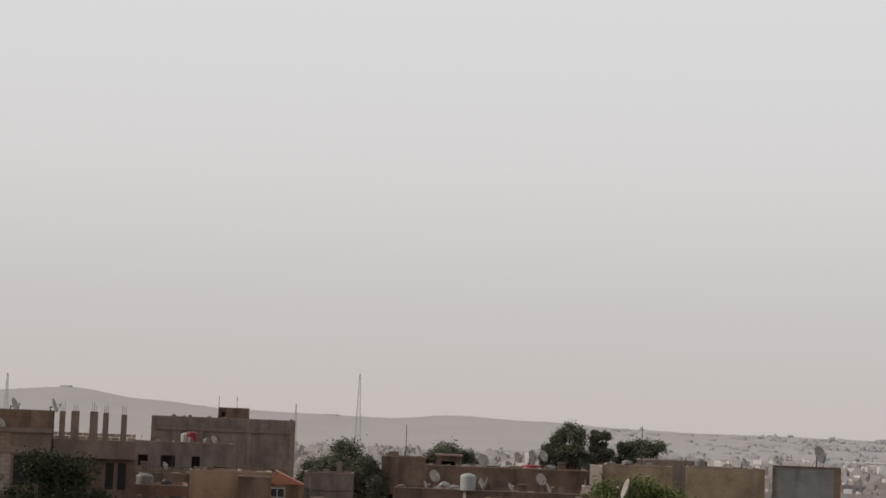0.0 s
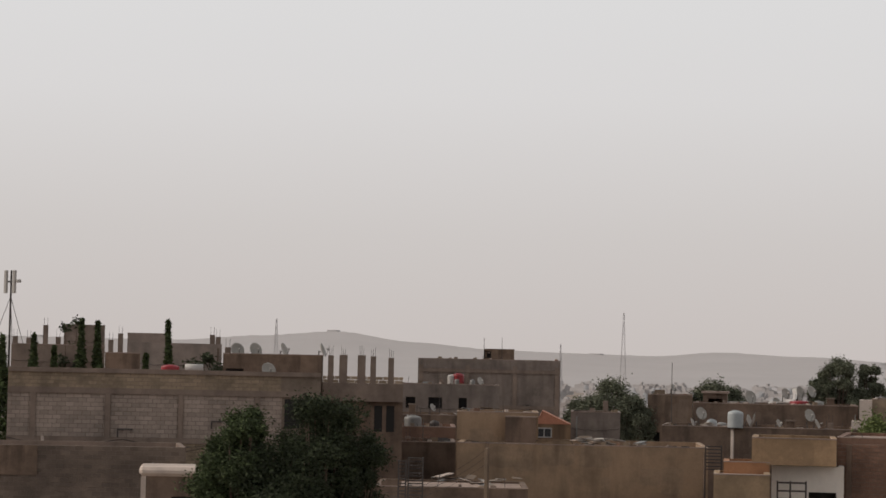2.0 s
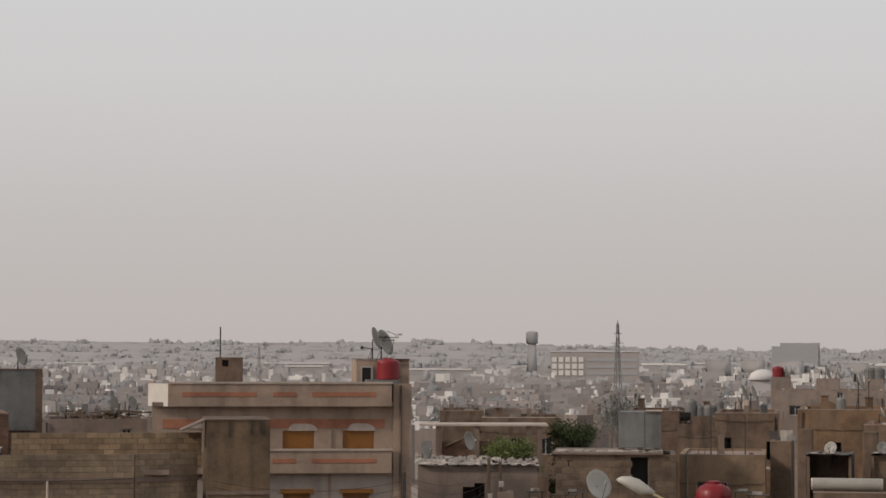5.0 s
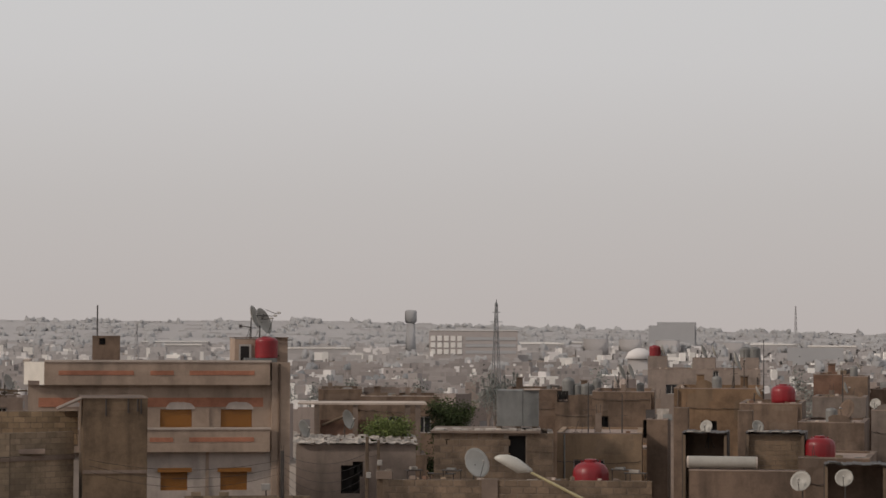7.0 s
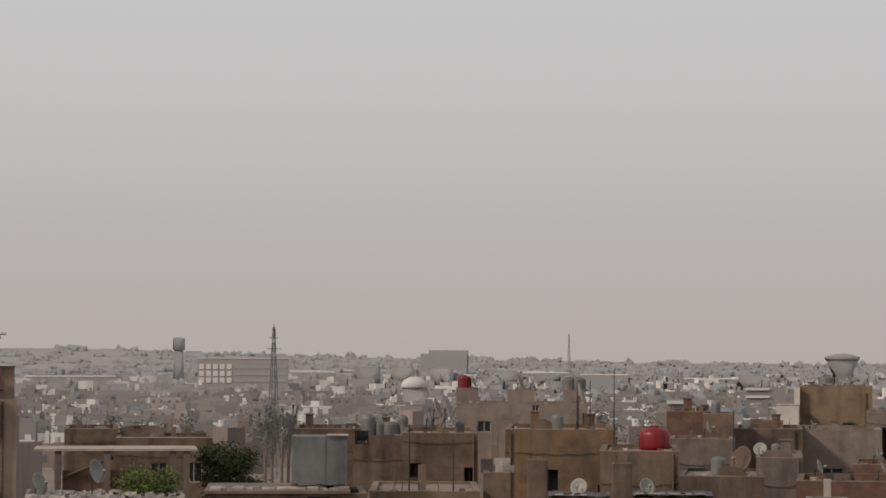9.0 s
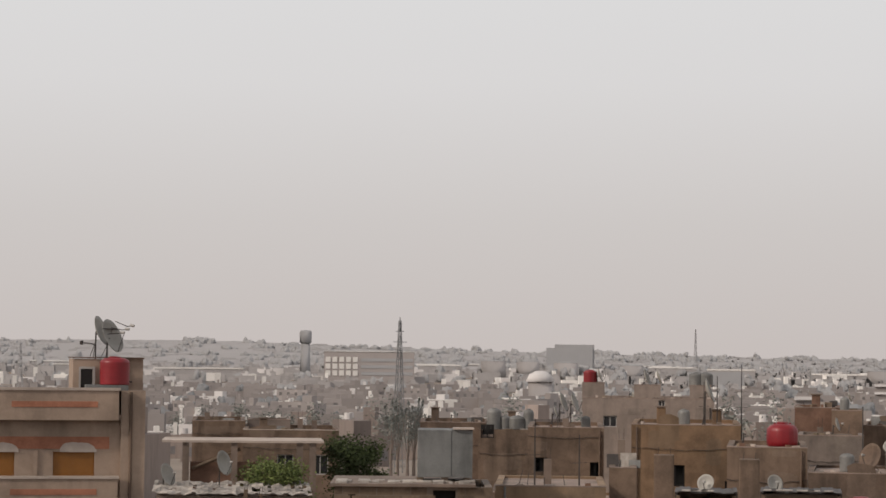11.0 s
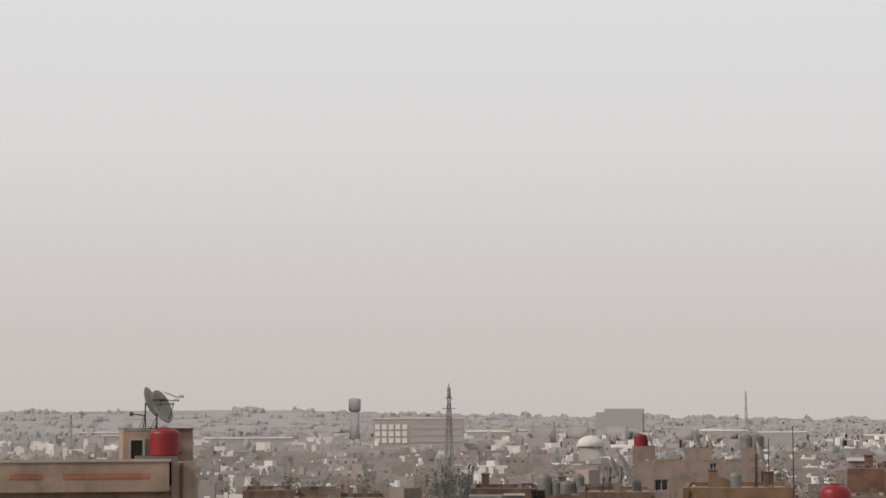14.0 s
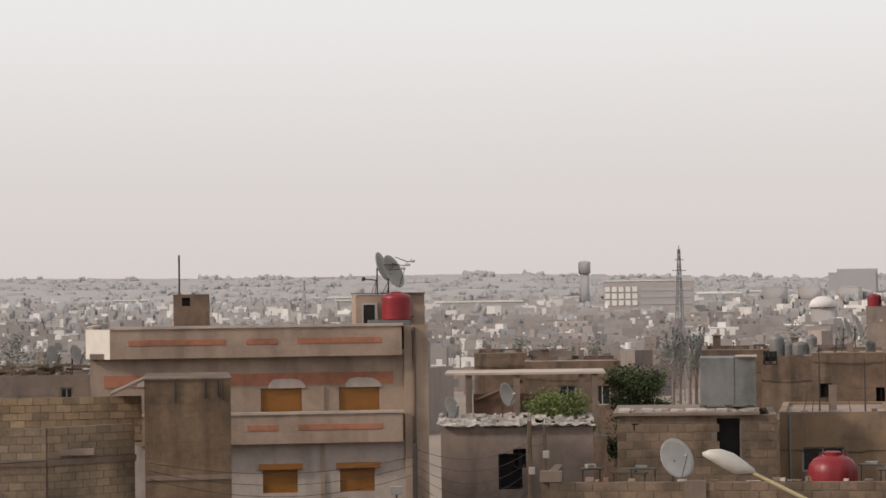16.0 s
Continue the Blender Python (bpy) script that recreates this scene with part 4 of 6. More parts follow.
house("brown_house", 25.43, 109.07, -13.12, 3.16, 8.86, "plain grey-brown rendered house", 5, "grey", [(1.2, 6.2, 0.5, 1.0)], 0.3)
house("ochre_house", 20.25, 83.58, -13.62, 3.16, 8.31, "low dark ochre wall with rain stains", 6, "brown", [], 0.06)
house("brown_house", 30.56, 116.04, -14.75, 3.61, 9.16, "brown flat-roofed house with a plain front", 8, "tan", [(0.8, 6.0, 0.8, 0.9), (-1.2, 5.6, 0.7, 1.4)], 0.15, kind="dark")
house("brown_house", 25.43, 94.64, -15.04, 1.96, 8.54, "low brown house with stained walls", 8, "grey", [(1.0, 4.6, 0.7, 1.0)], 0.1, kind="dark")
house("brown_house", 12.18, 87.15, -7.96, 1.04, 8.28, "low rendered stub wall house", 6, "tan", [], 0.06)
house("brown_house", 8.99, 83.52, -6.14, 4.09, 7.75, "low sandy house with a barred window below the roofs", 7, "sand", [(-0.5, 5.6, 1.5, 0.9)], 0.06)


def pillar(x, y, rz, w, top, label="rough rendered pillar of an unfinished storey", material="tan"):
    t = thing("pillar", x, y, 0, rz, label, "pillar")
    boxes("shaft", material, t, ((-w / 2, 0, 0), (w / 2, w, top)), bevel=0.02)
    for s in (-0.3, 0.3):
        bm = bmesh.new()
        rod(bm, (s * w, w * 0.3, top), (s * w + 0.02, w * 0.3, top + 0.25), 0.012, n=4)
        part("starter_bar", bm, "iron", t)


pillar(12.19, 77.04, -8.99, 0.69, 9.23)
pillar(15.04, 76.54, -11.11, 0.68, 9.12)


def tin_roof(x, y, rz, w, top, d=2.5, label="sagging corrugated tin roof on posts"):
    t = thing("tin_roof", x, y, 0, rz, label, "roof")
    bm = bmesh.new()
    n = int(w / 0.12)
    for i in range(n):
        a = -w / 2 + w * i / n
        j = 0.04 * math.sin(i * 0.9) + 0.05 * noise.noise(Vector((i * 0.2, 0, 0)))
        put(bm, (a, 0, top + j * 0.5), (a + w / n * 0.96, d, top + j * 0.5 + 0.02 + 0.015 * (i % 2)))
    part("sheets", bm, "iron", t)
    for i in range(5):
        a = random.uniform(-w / 2, w / 2 - 0.5)
        boxes("loose_sheet", "rag", t, ((a, -0.04, top + 0.05), (a + random.uniform(0.2, 0.6), 0.5, top + 0.075)))
    # dark panels added to imitate the shade under the roof
    boxes("back_panel", "brown", t, ((-w / 2, d - 0.1, 0), (w / 2, d, top - 0.02)))
    for a in (-w / 2, w / 2 - 0.06):
        boxes("side_panel", "iron", t, ((a, 0.3, 0), (a + 0.06, d - 0.1, top - 0.02)))
    for s in (-1, 1):
        boxes("post", "wood", t, ((s * (w / 2 - 0.1) - 0.06, 0.12, 0), (s * (w / 2 - 0.1) + 0.06, 0.24, top - 0.08)))


tin_roof(12.21, 68.93, -10.05, 1.92, 8.42)
tin_roof(15.24, 69.34, -12.4, 2.51, 8.42)
t = thing("block_infill", 15.24, 69.34, 0, -12.4, "rough block wall under a tin roof", "wall")
boxes("core", "mortar", t, ((-1.12, 0.3, 0), (1.12, 0.5, 8.36)))
blocks(t, -1.12, 1.12, 6.4, 8.3, 0.3, "clay", size=(0.45, 0.22))
x, y, z = 12.58, 70.89, 8.49
dish(x, y, z - 0.8, 330, 0.28, 20, 0.8, label="white satellite dish above a tin roof")
x, y, z = 14.72, 70.99, 8.49
dish(x, y, z - 0.8, 20, 0.28, 20, 0.8, label="pale satellite dish above a tin roof")
x, y, z = 18.81, 89.03, 9.09
barrel_tank(x, y, z, 0.62, 0.98, label="dark red plastic water tank on a brown house")
x, y, z = 17.14, 69.42, 8.26
barrel_tank(x, y, z - 1.0, 0.66, 1.05, label="red plastic water tank among low roofs")
house("low_house", 17.43, 67.8, -14.42, 2.91, 7.43, "low brown roof under the red tank", 6, "brown", [], 0.05)
# front wall with a white solar cylinder lying on it
front = 13.45, 65.27, -8.79, 4.64, 7.05
house("front_wall", *front, "low brown cement wall with a thin coping", 0.9, "brown", [], 0.06, "wall")


def solar_cylinder(x, y, z, rz, w, r, label):
    t = thing("solar_cylinder", x, y, z, rz, label, "water heater")
    bm = bmesh.new()
    rod(bm, (-w / 2, 0, r + 0.12), (w / 2, 0, r + 0.12), r, r, 24)
    part("tank", bm, "dish", t, smooth=False, bevel=0.03)
    for s in (-1, 1):
        bm = bmesh.new()
        rod(bm, (s * (w / 2 - 0.02), 0, r + 0.12), (s * (w / 2 + 0.05), 0, r + 0.12), r * 1.02, r * 0.9, 24)
        part("end_cap", bm, "white", t)
        boxes("leg", "iron", t, ((s * w * 0.32 - 0.03, -0.16, 0), (s * w * 0.32 + 0.03, 0.16, 0.16)))


solar_cylinder(12.53, 65.81, 7.01, front[2], 2.75, 0.25, "white solar heater cylinder lying on a wall")
tin_roof(17.49, 63.53, -11.6, 2.48, 7.41, 2.0, "dark corrugated tin canopy over a yard")
x, y, z = 16.71, 61.65, 6.94
dish(x, y, 0, 340, 0.36, 25, z - 0.05, label="white satellite dish in front of a canopy")
x, y, z = 15.09, 61.96, 6.79
dish(x, y, 0, 330, 0.42, 25, z - 0.05, label="pale satellite dish beside the low wall")
x, y, z = 21.1, 83.78, 8.39
dish(x, y, z - 0.1, 300, 0.55, 20, 0.5, "brown", "dark brown satellite dish on the ochre wall")
x, y, z = 24.93, 95.81, 8.55
dish(x, y, z - 0.1, 330, 0.3, 25, 0.3, label="small white satellite dish")
x, y, z = 18.72, 105.35, 9.52
dish(x, y, z - 0.5, 75, 0.6, 20, 1.9, label="grey satellite dish on a tall mast")
x, y, z = 12.74, 113.29, 9.45
dish(x, y, z - 0.2, 70, 0.5, 20, 0.9)
x, y, z = 13.3, 113.22, 9.45
dish(x, y, z - 0.2, 70, 0.5, 20, 0.9)
x, y, z = 22.68, 151.31, 10.74
dish(x, y, z - 0.1, 70, 0.6, 20, 0.5)
x, y, z = 23.51, 151.18, 10.74
dish(x, y, z - 0.1, 80, 0.6, 20, 0.5)
x, y, z = 18.97, 151.82, 10.85
drum_tank(x, y, z, 0.45, 0.9, label="red plastic water tank on a roof hut")
x, y, z = 19.55, 151.75, 10.86
dish(x, y, z - 0.1, 80, 0.5, 20, 0.5)
for x, y, z, r, h in ((10.5, 127.57, 8.46, 0.42, 1.3), (11.15, 127.51, 8.45, 0.3, 0.9), (11.79, 127.46, 8.44, 0.5, 0.9), (12.44, 127.39, 8.43, 0.3, 1.3), (26.01, 150.77, 10.76, 0.5, 1.0), (26.61, 150.67, 10.76, 0.5, 1.0)):
    drum_tank(x, y, z - 0.1, r, h, "zinc", "galvanised steel water tank on a roof")


def mast(x, y, z0, z1, label="thin iron aerial mast on a roof", arms=2):
    t = thing("aerial_mast", x, y, z0, random.uniform(0, 90), label, "aerial", "rooftop masts")
    bm = bmesh.new()
    rod(bm, (0, 0, 0), (0, 0, z1 - z0), 0.035, 0.02, 6)
    part("pole", bm, "iron", t)
    for i in range(arms):
        bm = bmesh.new()
        z = (z1 - z0) * (0.45 + 0.2 * i)
        rod(bm, (-0.35, 0, z), (0.35, 0, z + 0.02), 0.012, n=4)
        part("aerial_arm", bm, "iron", t)


x, y, z = 20.45, 106.05, 12.28
mast(x, y, 8.6, z)
x, y, z = 19.33, 106.26, 11.72
mast(x, y, 8.6, z, arms=0)

# ---- right-hand houses ----
# tan block in the lighter sand render, standing in for haze
house("tan_block", 39.44, 133.73, -16.36, 4.37, 11.23, "tall plain tan house with a white side", 9, "sand", [], 0.4)
house("white_side_wall", 37.08, 133.88, -15.42, 0.33, 11.18, "white end wall of a tall tan house", 4, "lime_white", [], 0.3, "wall", coping=False)
house("white_box_room", 36.13, 132.59, -15.18, 1.31, 10.11, "small white projecting room", 3, "lime_white", [], 0.2, "hut", base=7.5)
house("white_house", 35.63, 120.26, -16.42, 4.65, 8.98, "white house with a row of dark windows", 9, "pale", [(-2.45, 5.9, 0.8, 1.1), (-0.4, 5.8, 1.3, 1.15), (2.5, 5.8, 1.2, 1.0)], 0.6)
house("brown_house", 31.02, 119.46, -14.49, 3.24, 8.88, "brown house with a plain front", 7, "tan", [(-0.6, 7.0, 0.8, 1.0)], 0.3)
house("roof_hut", 32.72, 123.15, -14.81, 1.14, 9.35, "ochre hut on a roof", 3, "ochre", [], 0.2, "hut", base=5)
house("brown_house", 26.29, 97.95, -14.94, 1.82, 8.22, "low brown flat-roofed house", 6, "tan", [], 0.3)
house("brick_house", 32.84, 104.38, -17.37, 2.34, 7.81, "reddish brick rooftop room", 6, "brick", [], 0.3)
house("brick_house", 26.4, 87.53, -16.68, 4.2, 7.9, "dark brick wall beneath the white house", 6, "brick", [], 0.3)
house("dark_canopy_house", 39.79, 125.26, -17.54, 2.03, 9.83, "dark open rooftop room under a tin roof", 5, "grey", [(0.3, 7.0, 1.2, 2.0)], 0.2, kind="dark")
house("cement_box", 22.18, 76.26, -16.1, 1.44, 7.8, "pale cement box on a low roof", 2.4, "pale", [], 0.1, "box")
pillar(24.43, 83.94, -16.12, 0.29, 8.19, "broken pale plaster pillar", "white")
for x, y, z in ((39.2, 132.76, 8.83), (39.7, 132.61, 8.83), (40.19, 132.46, 8.84)):
    bush(x, y, z - 0.6, 0.5, 1.1, "dark potted shrub on the roof edge", "leaf_dark", 500, 0.09)
x, y, z = 40.28, 138.69, 11.88
drum_tank(x, y, z - 1.1, 0.5, 1.1, "zinc", "small grey water tank on the roof")

# ---- left: long block building, unfinished columns ----
def long_block_building():
    x, y, rz, w, top = -64.64, 63, 35.99, 14.98, 12.13
    t = thing("long_block_building", x, y, 0, rz, "long unrendered cement-block building with concrete frame", "building")
    boxes("core", "mortar", t, ((-w / 2, 0.06, 0), (w / 2, 0.3, top)))
    k = w / 803

    def u(v):
        return (v - 426.5) * k

    def z(v):
        return top - (v - 345) * k

    blocks(t, -w / 2, u(725), z(392), top - 0.12, 0.06, size=(0.4, 0.2))
    boxes("roof_beam", "concrete", t, ((-w / 2, -0.06, top - 0.12), (w / 2, 0.3, top + 0.1)))
    boxes("floor_beam", "concrete", t, ((-w / 2, -0.04, z(405)), (w / 2, 0.06, z(390))))
    boxes("floor_beam", "concrete", t, ((-w / 2, -0.04, z(530)), (w / 2, 0.06, z(516))))
    cols = (90, 280, 467, 664)
    for c in cols:
        boxes("column", "concrete", t, ((u(c - 7), -0.05, 0), (u(c + 7), 0.06, z(405))))
    edges = [25, *cols, 735]
    for a, b in zip(edges, edges[1:]):
        blocks(t, u(a + (7 if a > 25 else 0)), u(b - 7), z(516), z(405), 0.06, size=(0.4, 0.2), material="pale_block")
    # opening painted as a black shade plate on the solid wall
    boxes("dark_opening", "dark", t, ((u(735), 0.02, z(485)), (u(775), 0.056, z(410))))
    boxes("corner_render", "brown", t, ((u(775), -0.02, z(516)), (u(828), 0.058, z(405))))
    blocks(t, u(25), u(600), z(700), z(530), 0.06, size=(0.4, 0.2), material="block")
    for a in (-w / 2, w / 2 - 0.25):
        boxes("side_wall", "block", t, ((a, 0.3, 0), (a + 0.25, 9, top)))
    boxes("back_wall", "block", t, ((-w / 2, 9, 0), (w / 2, 9.25, top)))
    boxes("roof", "roof", t, ((-w / 2 + 0.25, 0.3, top - 0.3), (w / 2 - 0.25, 9, top - 0.1)))
    for a in (117, 148):
        bm = bmesh.new()
        rod(bm, (u(a), -0.1, 0), (u(a), -0.1, z(515 if a < 130 else 595)), 0.08)
        part("drain_pipe", bm, "white", t)
    boxes("wall_pipe", "iron", t, ((u(305), -0.12, z(497)), (u(345), -0.05, z(493))), ((u(305), -0.12, z(516)), (u(309), -0.05, z(497))), ((u(545), -0.12, z(473)), (u(575), -0.05, z(469))), ((u(545), -0.12, z(490)), (u(549), -0.05, z(473))))
    for r in range(2):
        bm = bmesh.new()
        tube(bm, [(-w / 2 + (w - 3) * i / 39, -0.12, z(520 + 22 * r) - 0.35 * math.sin(math.pi * ((i * 2.2 / 39 + 0.3 * r) % 1))) for i in range(40)], 0.02)
        part("slack_cable", bm, "iron", t)


M["salmon_wall"] = surface("orange_render", (0.30, 0.145, 0.07), streaks=0.2, vary=0.25)
M["pale_block"] = surface("pale_cement_block", (0.275, 0.218, 0.182), vary=0.2, per_island=0.3)
long_block_building()
def rough_front():
    x, y, rz, w, top = -62.35, 53.45, 38.12, 9.48, 8.83
    t = house("rough_block_house", x, y, rz, w, top, "rough grey block house front with patched render", 6, "concrete", [], 0.3, "block house", coping=False)
    blocks(t, -w / 2, w / 2, top - 3.2, top, 0, size=(0.4, 0.2), material="dark_block")
    boxes("render_patch", "tan", t, ((-w / 2 + 0.6, -0.065, top - 1.3), (-w / 2 + 3.0, -0.052, top)))


rough_front()
house("roof_room", -63.71, 70.94, 33.31, 5.1, 13.09, "tan rooftop room with a dark recess", 5, "tan", [(-1.95, 11.6, 0.9, 0.75)], 0.3, kind="dark", base=9)
house("stair_hut", -69.95, 66.54, 37.08, 1.76, 13, "small rooftop stair hut with an open doorway", 3, "tan", [(0.35, 11.0, 0.5, 0.8)], 0.15, "hut", kind="dark", base=9)
house("back_house", -78.93, 83.52, 35.78, 5.5, 13.75, "pale house with a stepped roofline", 8, "pale", [], 0.3, coping=False)
house("back_house", -82.09, 84.93, 36.5, 2.27, 14.3, "small upper room of the pale house", 5, "pale", [(-0.6, 13.2, 0.5, 0.5)], 0.2, kind="dark", base=8)
house("back_house", -87.49, 83.29, 38.68, 5.62, 13.53, "grey house behind the cypresses", 8, "concrete", [], 0.4)
house("back_house", -92.44, 92.13, 38.04, 2.65, 14.92, "tall grey house behind the cypresses", 8, "concrete", [], 0.4)
for x, y, z, r in ((-79.77, 71.53, 13.96, 1.2), (-78.91, 72.23, 13.34, 0.9), (-79, 74.71, 14.91, 0.9), (-78.3, 75.26, 14.76, 1.2), (-81.06, 70.46, 13.87, 1.1), (-73.76, 73.68, 13.02, 0.5)):
    cypress(x, y, z, r, "dark narrow cypress tree behind a block building")
x, y, z = -71.36, 72.95, 14.81
cypress(x, y, z, 0.75, "dark cypress with a leaning tip", -0.45)
x, y, z = -86.99, 83.7, 16.19
tree(x, y, z, 0.9, "sparse layered conifer above the roofs", "leaf_dark", 14, 90, 0.12, low=0.5)
x, y, z = -75.03, 80.16, 14.11
tree(x, y, z, 1.3, "dusty roadside tree behind roofs", "leaf_dark", 14, 200, 0.14, low=0.5)
x, y, z = -74.3, 80.68, 13.97
tree(x, y, z, 1.0, "dusty roadside tree behind roofs", "leaf_dark", 12, 200, 0.14, low=0.5)
x, y, z = -65.36, 64.33, 12.1
drum_tank(x, y, z - 0.22, 0.45, 0.6, label="red plastic tank lying low on the roof")
x, y, z = -64.42, 65.01, 12.16
t = thing("horizontal_tank", x, y, z - 0.2, 36, "white horizontal water tank on a cradle", "water tank", "rooftop water tanks")
bm = bmesh.new()
rod(bm, (-0.45, 0, 0.35), (0.45, 0, 0.35), 0.22, n=16)
part("body", bm, "frame", t, smooth=True)
boxes("cradle", "iron", t, ((-0.35, -0.2, 0), (-0.3, 0.2, 0.16)), ((0.3, -0.2, 0), (0.35, 0.2, 0.16)))
for x, y, z, f in ((-65.83, 70.72, 13.09, 60), (-65.07, 71.24, 13.11, 70), (-63.87, 72.03, 13.14, 100), (-62.19, 73.1, 13.18, 110), (-60.9, 66.2, 12.1, 60)):
    dish(x, y, z - 0.22, f, 0.38, 20, 0.3)


def unfinished_frame():
    x, y, rz, w, top = -58.26, 70.82, 31.04, 4.02, 11.75
    t = thing("unfinished_storey", x, y, 0, rz, "unfinished concrete storey with bare columns", "building")
    k = w / 207
    boxes("slab", "concrete", t, ((-w / 2, 0, top - 0.9), (w / 2, 8, top)))
    boxes("lower_wall", "brown", t, ((-w / 2, 0.4, 0), (w / 2, 8, top - 0.9)))
    for a in (-0.9, 0.6, 1.2):
        # dark plates on the wall painted as shaded recesses
        boxes("recess", "dark", t, ((a, 0.37, top - 2.4), (a + 0.4, 0.398, top - 1.1)))
    for c, yt in ((848, 305), (880, 303), (927, 303), (957, 305), (1003, 308)):
        a = (c - 931.5) * k
        hw = 0.2 if c in (880, 927) else 0.14
        col = boxes("column", "concrete", t, ((a - hw, 0.1, top), (a + hw, 0.4, top + (375 - yt) * k)))
        for s in (-0.08, 0, 0.08):
            bm = bmesh.new()
            rod(bm, (a + s, 0.25, top + (375 - yt) * k), (a + s * 1.3, 0.25, top + (375 - yt) * k + random.uniform(0.3, 0.5)), 0.012, n=4)
            part("starter_bar", bm, "iron", col)
    blocks(t, -w / 2, w / 2, top, top + 0.35, 0.12, size=(0.4, 0.2))


unfinished_frame()

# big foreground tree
# the left crowns get the sunlit leaf copy, the rest the deep one
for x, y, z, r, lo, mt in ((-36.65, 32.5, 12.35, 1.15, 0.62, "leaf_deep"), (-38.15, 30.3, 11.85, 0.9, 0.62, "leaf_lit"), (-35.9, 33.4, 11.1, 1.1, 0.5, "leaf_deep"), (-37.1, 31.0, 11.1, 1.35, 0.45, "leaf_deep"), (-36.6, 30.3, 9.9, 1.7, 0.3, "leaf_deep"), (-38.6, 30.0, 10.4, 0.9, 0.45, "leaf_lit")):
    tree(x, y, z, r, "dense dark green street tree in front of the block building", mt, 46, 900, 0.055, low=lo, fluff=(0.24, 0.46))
x, y, z = -36.01, 26.91, 9.98
bush(x, y, 0, 1.3, z, "lighter green shrub under the street tree", "leaf", 7000, 0.07)
def cabin():
    x, y, rz, w, top = -50.36, 43.72, 35.84, 2.04, 8.63
    t = house("street_cabin", x, y, rz, w, top - 0.35, "small brown cabin with a pale rounded roof", 3, "brown", [(0.5, top - 2.0, 0.8, 0.9)], 0.05, "cabin", coping=False, kind="dark")
    boxes("rounded_roof", "edge", t, ((-w / 2 - 0.1, -0.15, top - 0.35), (w / 2 + 0.1, 3.1, top)), bevel=0.12)
    boxes("corner_trim", "edge", t, ((-w / 2 - 0.03, -0.03, 0), (-w / 2 + 0.16, -0.004, top - 0.35)))


cabin()


def antenna_mast():
    x, y, z = -96.18, 89.1, 18.39
    t = thing("telecom_mast", x, y, 0, 0, "guyed telecom mast with panel antennas", "mast")
    bm = bmesh.new()
    rod(bm, (0, 0, 0), (0, 0, z), 0.09, 0.06, 8)
    part("pole", bm, "iron", t)
    for s in (-1, 1):
        boxes("panel_antenna", "frame", t, ((s * 0.35 - 0.11, -0.2, z - 1.5), (s * 0.35 + 0.11, 0.0, z)), bevel=0.03)
        boxes("bracket", "iron", t, ((min(0, s * 0.3), -0.05, z - 0.8), (max(0, s * 0.3), 0.0, z - 0.7)))
    bm = bmesh.new()
    lathe(bm, [(0.16, 0), (0.18, 0.05), (0.16, 0.2)], 14, (0.62, 0, z - 0.8))
    part("drum_antenna", bm, "frame", t)
    for a in (0, 2.1, 4.2):
        bm = bmesh.new()
        rod(bm, (0, 0, z - 1.7), (1.6 * math.cos(a), 1.6 * math.sin(a), z - 6), 0.02, n=4)
        part("guy_wire", bm, "iron", t)


antenna_mast()

# ---- left middle: grey apartment house, tan walls ----
house("grey_house", -88.77, 141.99, 27.85, 11.95, 13.44, "tall plain grey apartment house", 11, "grey", [(-3.4, 9.3, 0.5, 0.4), (3.2, 9.3, 0.5, 0.4)], 0.5)
def grey_house_frame():
    x, y, rz, w, top = -88.72, 141.9, 27.85, 11.94, 13.44
    t = thing("facade_frame", x, y, 0, rz, "faint concrete columns and floor bands on the grey house", "frame")
    for a in (-w / 2 + 0.1, -w / 6, w / 6, w / 2 - 0.45):
        boxes("column", "concrete", t, ((a, -0.03, 0), (a + 0.35, 0.098, top - 0.5)))
    for z in (top - 1.1, top - 4.1):
        boxes("floor_band", "concrete", t, ((-w / 2, -0.05, z), (w / 2, -0.032, z + 0.3)))


grey_house_frame()
house("roof_hut", -89.43, 145.03, 27.61, 2.56, 14.35, "small tan hut on the grey house's roof", 3, "tan", [(-1.0, 13.6, 0.6, 0.6)], 0.15, "hut", kind="dark", base=12)
for x, y, z in ((-90.58, 144.42, 15.32), (-89.23, 145.13, 15.36)):
    mast(x, y, 12.5, z, arms=0)
house("front_terrace_house", -79.71, 118.47, 28.89, 7.52, 11.45, "cluttered grey house with a shaded terrace", 6, "grey", [(-2.7, 9.7, 0.7, 0.8), (-0.9, 9.7, 1.0, 0.8), (1.1, 9.7, 0.6, 0.8)], 0.4, kind="dark")
house("terrace_house", -73.66, 104.67, 29.41, 4.77, 9.5, "brownish house with a cluttered flat roof", 8, "tan", [(-1.2, 7.0, 0.8, 1.0), (1.0, 7.0, 0.8, 1.0)], 0.4, kind="dark")
house("red_brick_house", -62.97, 85.44, 29.47, 3.56, 9.26, "red brick house with a flat roof", 7, "brick", [(1.2, 5.8, 0.7, 1.1)], 0.4, kind="dark")
house("red_brick_house", -59.23, 78.36, 29.58, 3.81, 8.66, "dark brick storey with recesses", 6, "brown", [(1.2, 4.6, 0.8, 1.1), (-1.0, 4.6, 0.8, 1.1)], 0.4, kind="dark")
x, y, z = -64.02, 85.99, 9.9
drum_tank(x, y, z - 0.9, 0.5, 0.9, "zinc", "pale round water tank on a brick house")
x, y, z = -80, 120.59, 11.92
drum_tank(x, y, z - 0.42, 0.42, 0.8, label="red plastic water tank on the terrace")
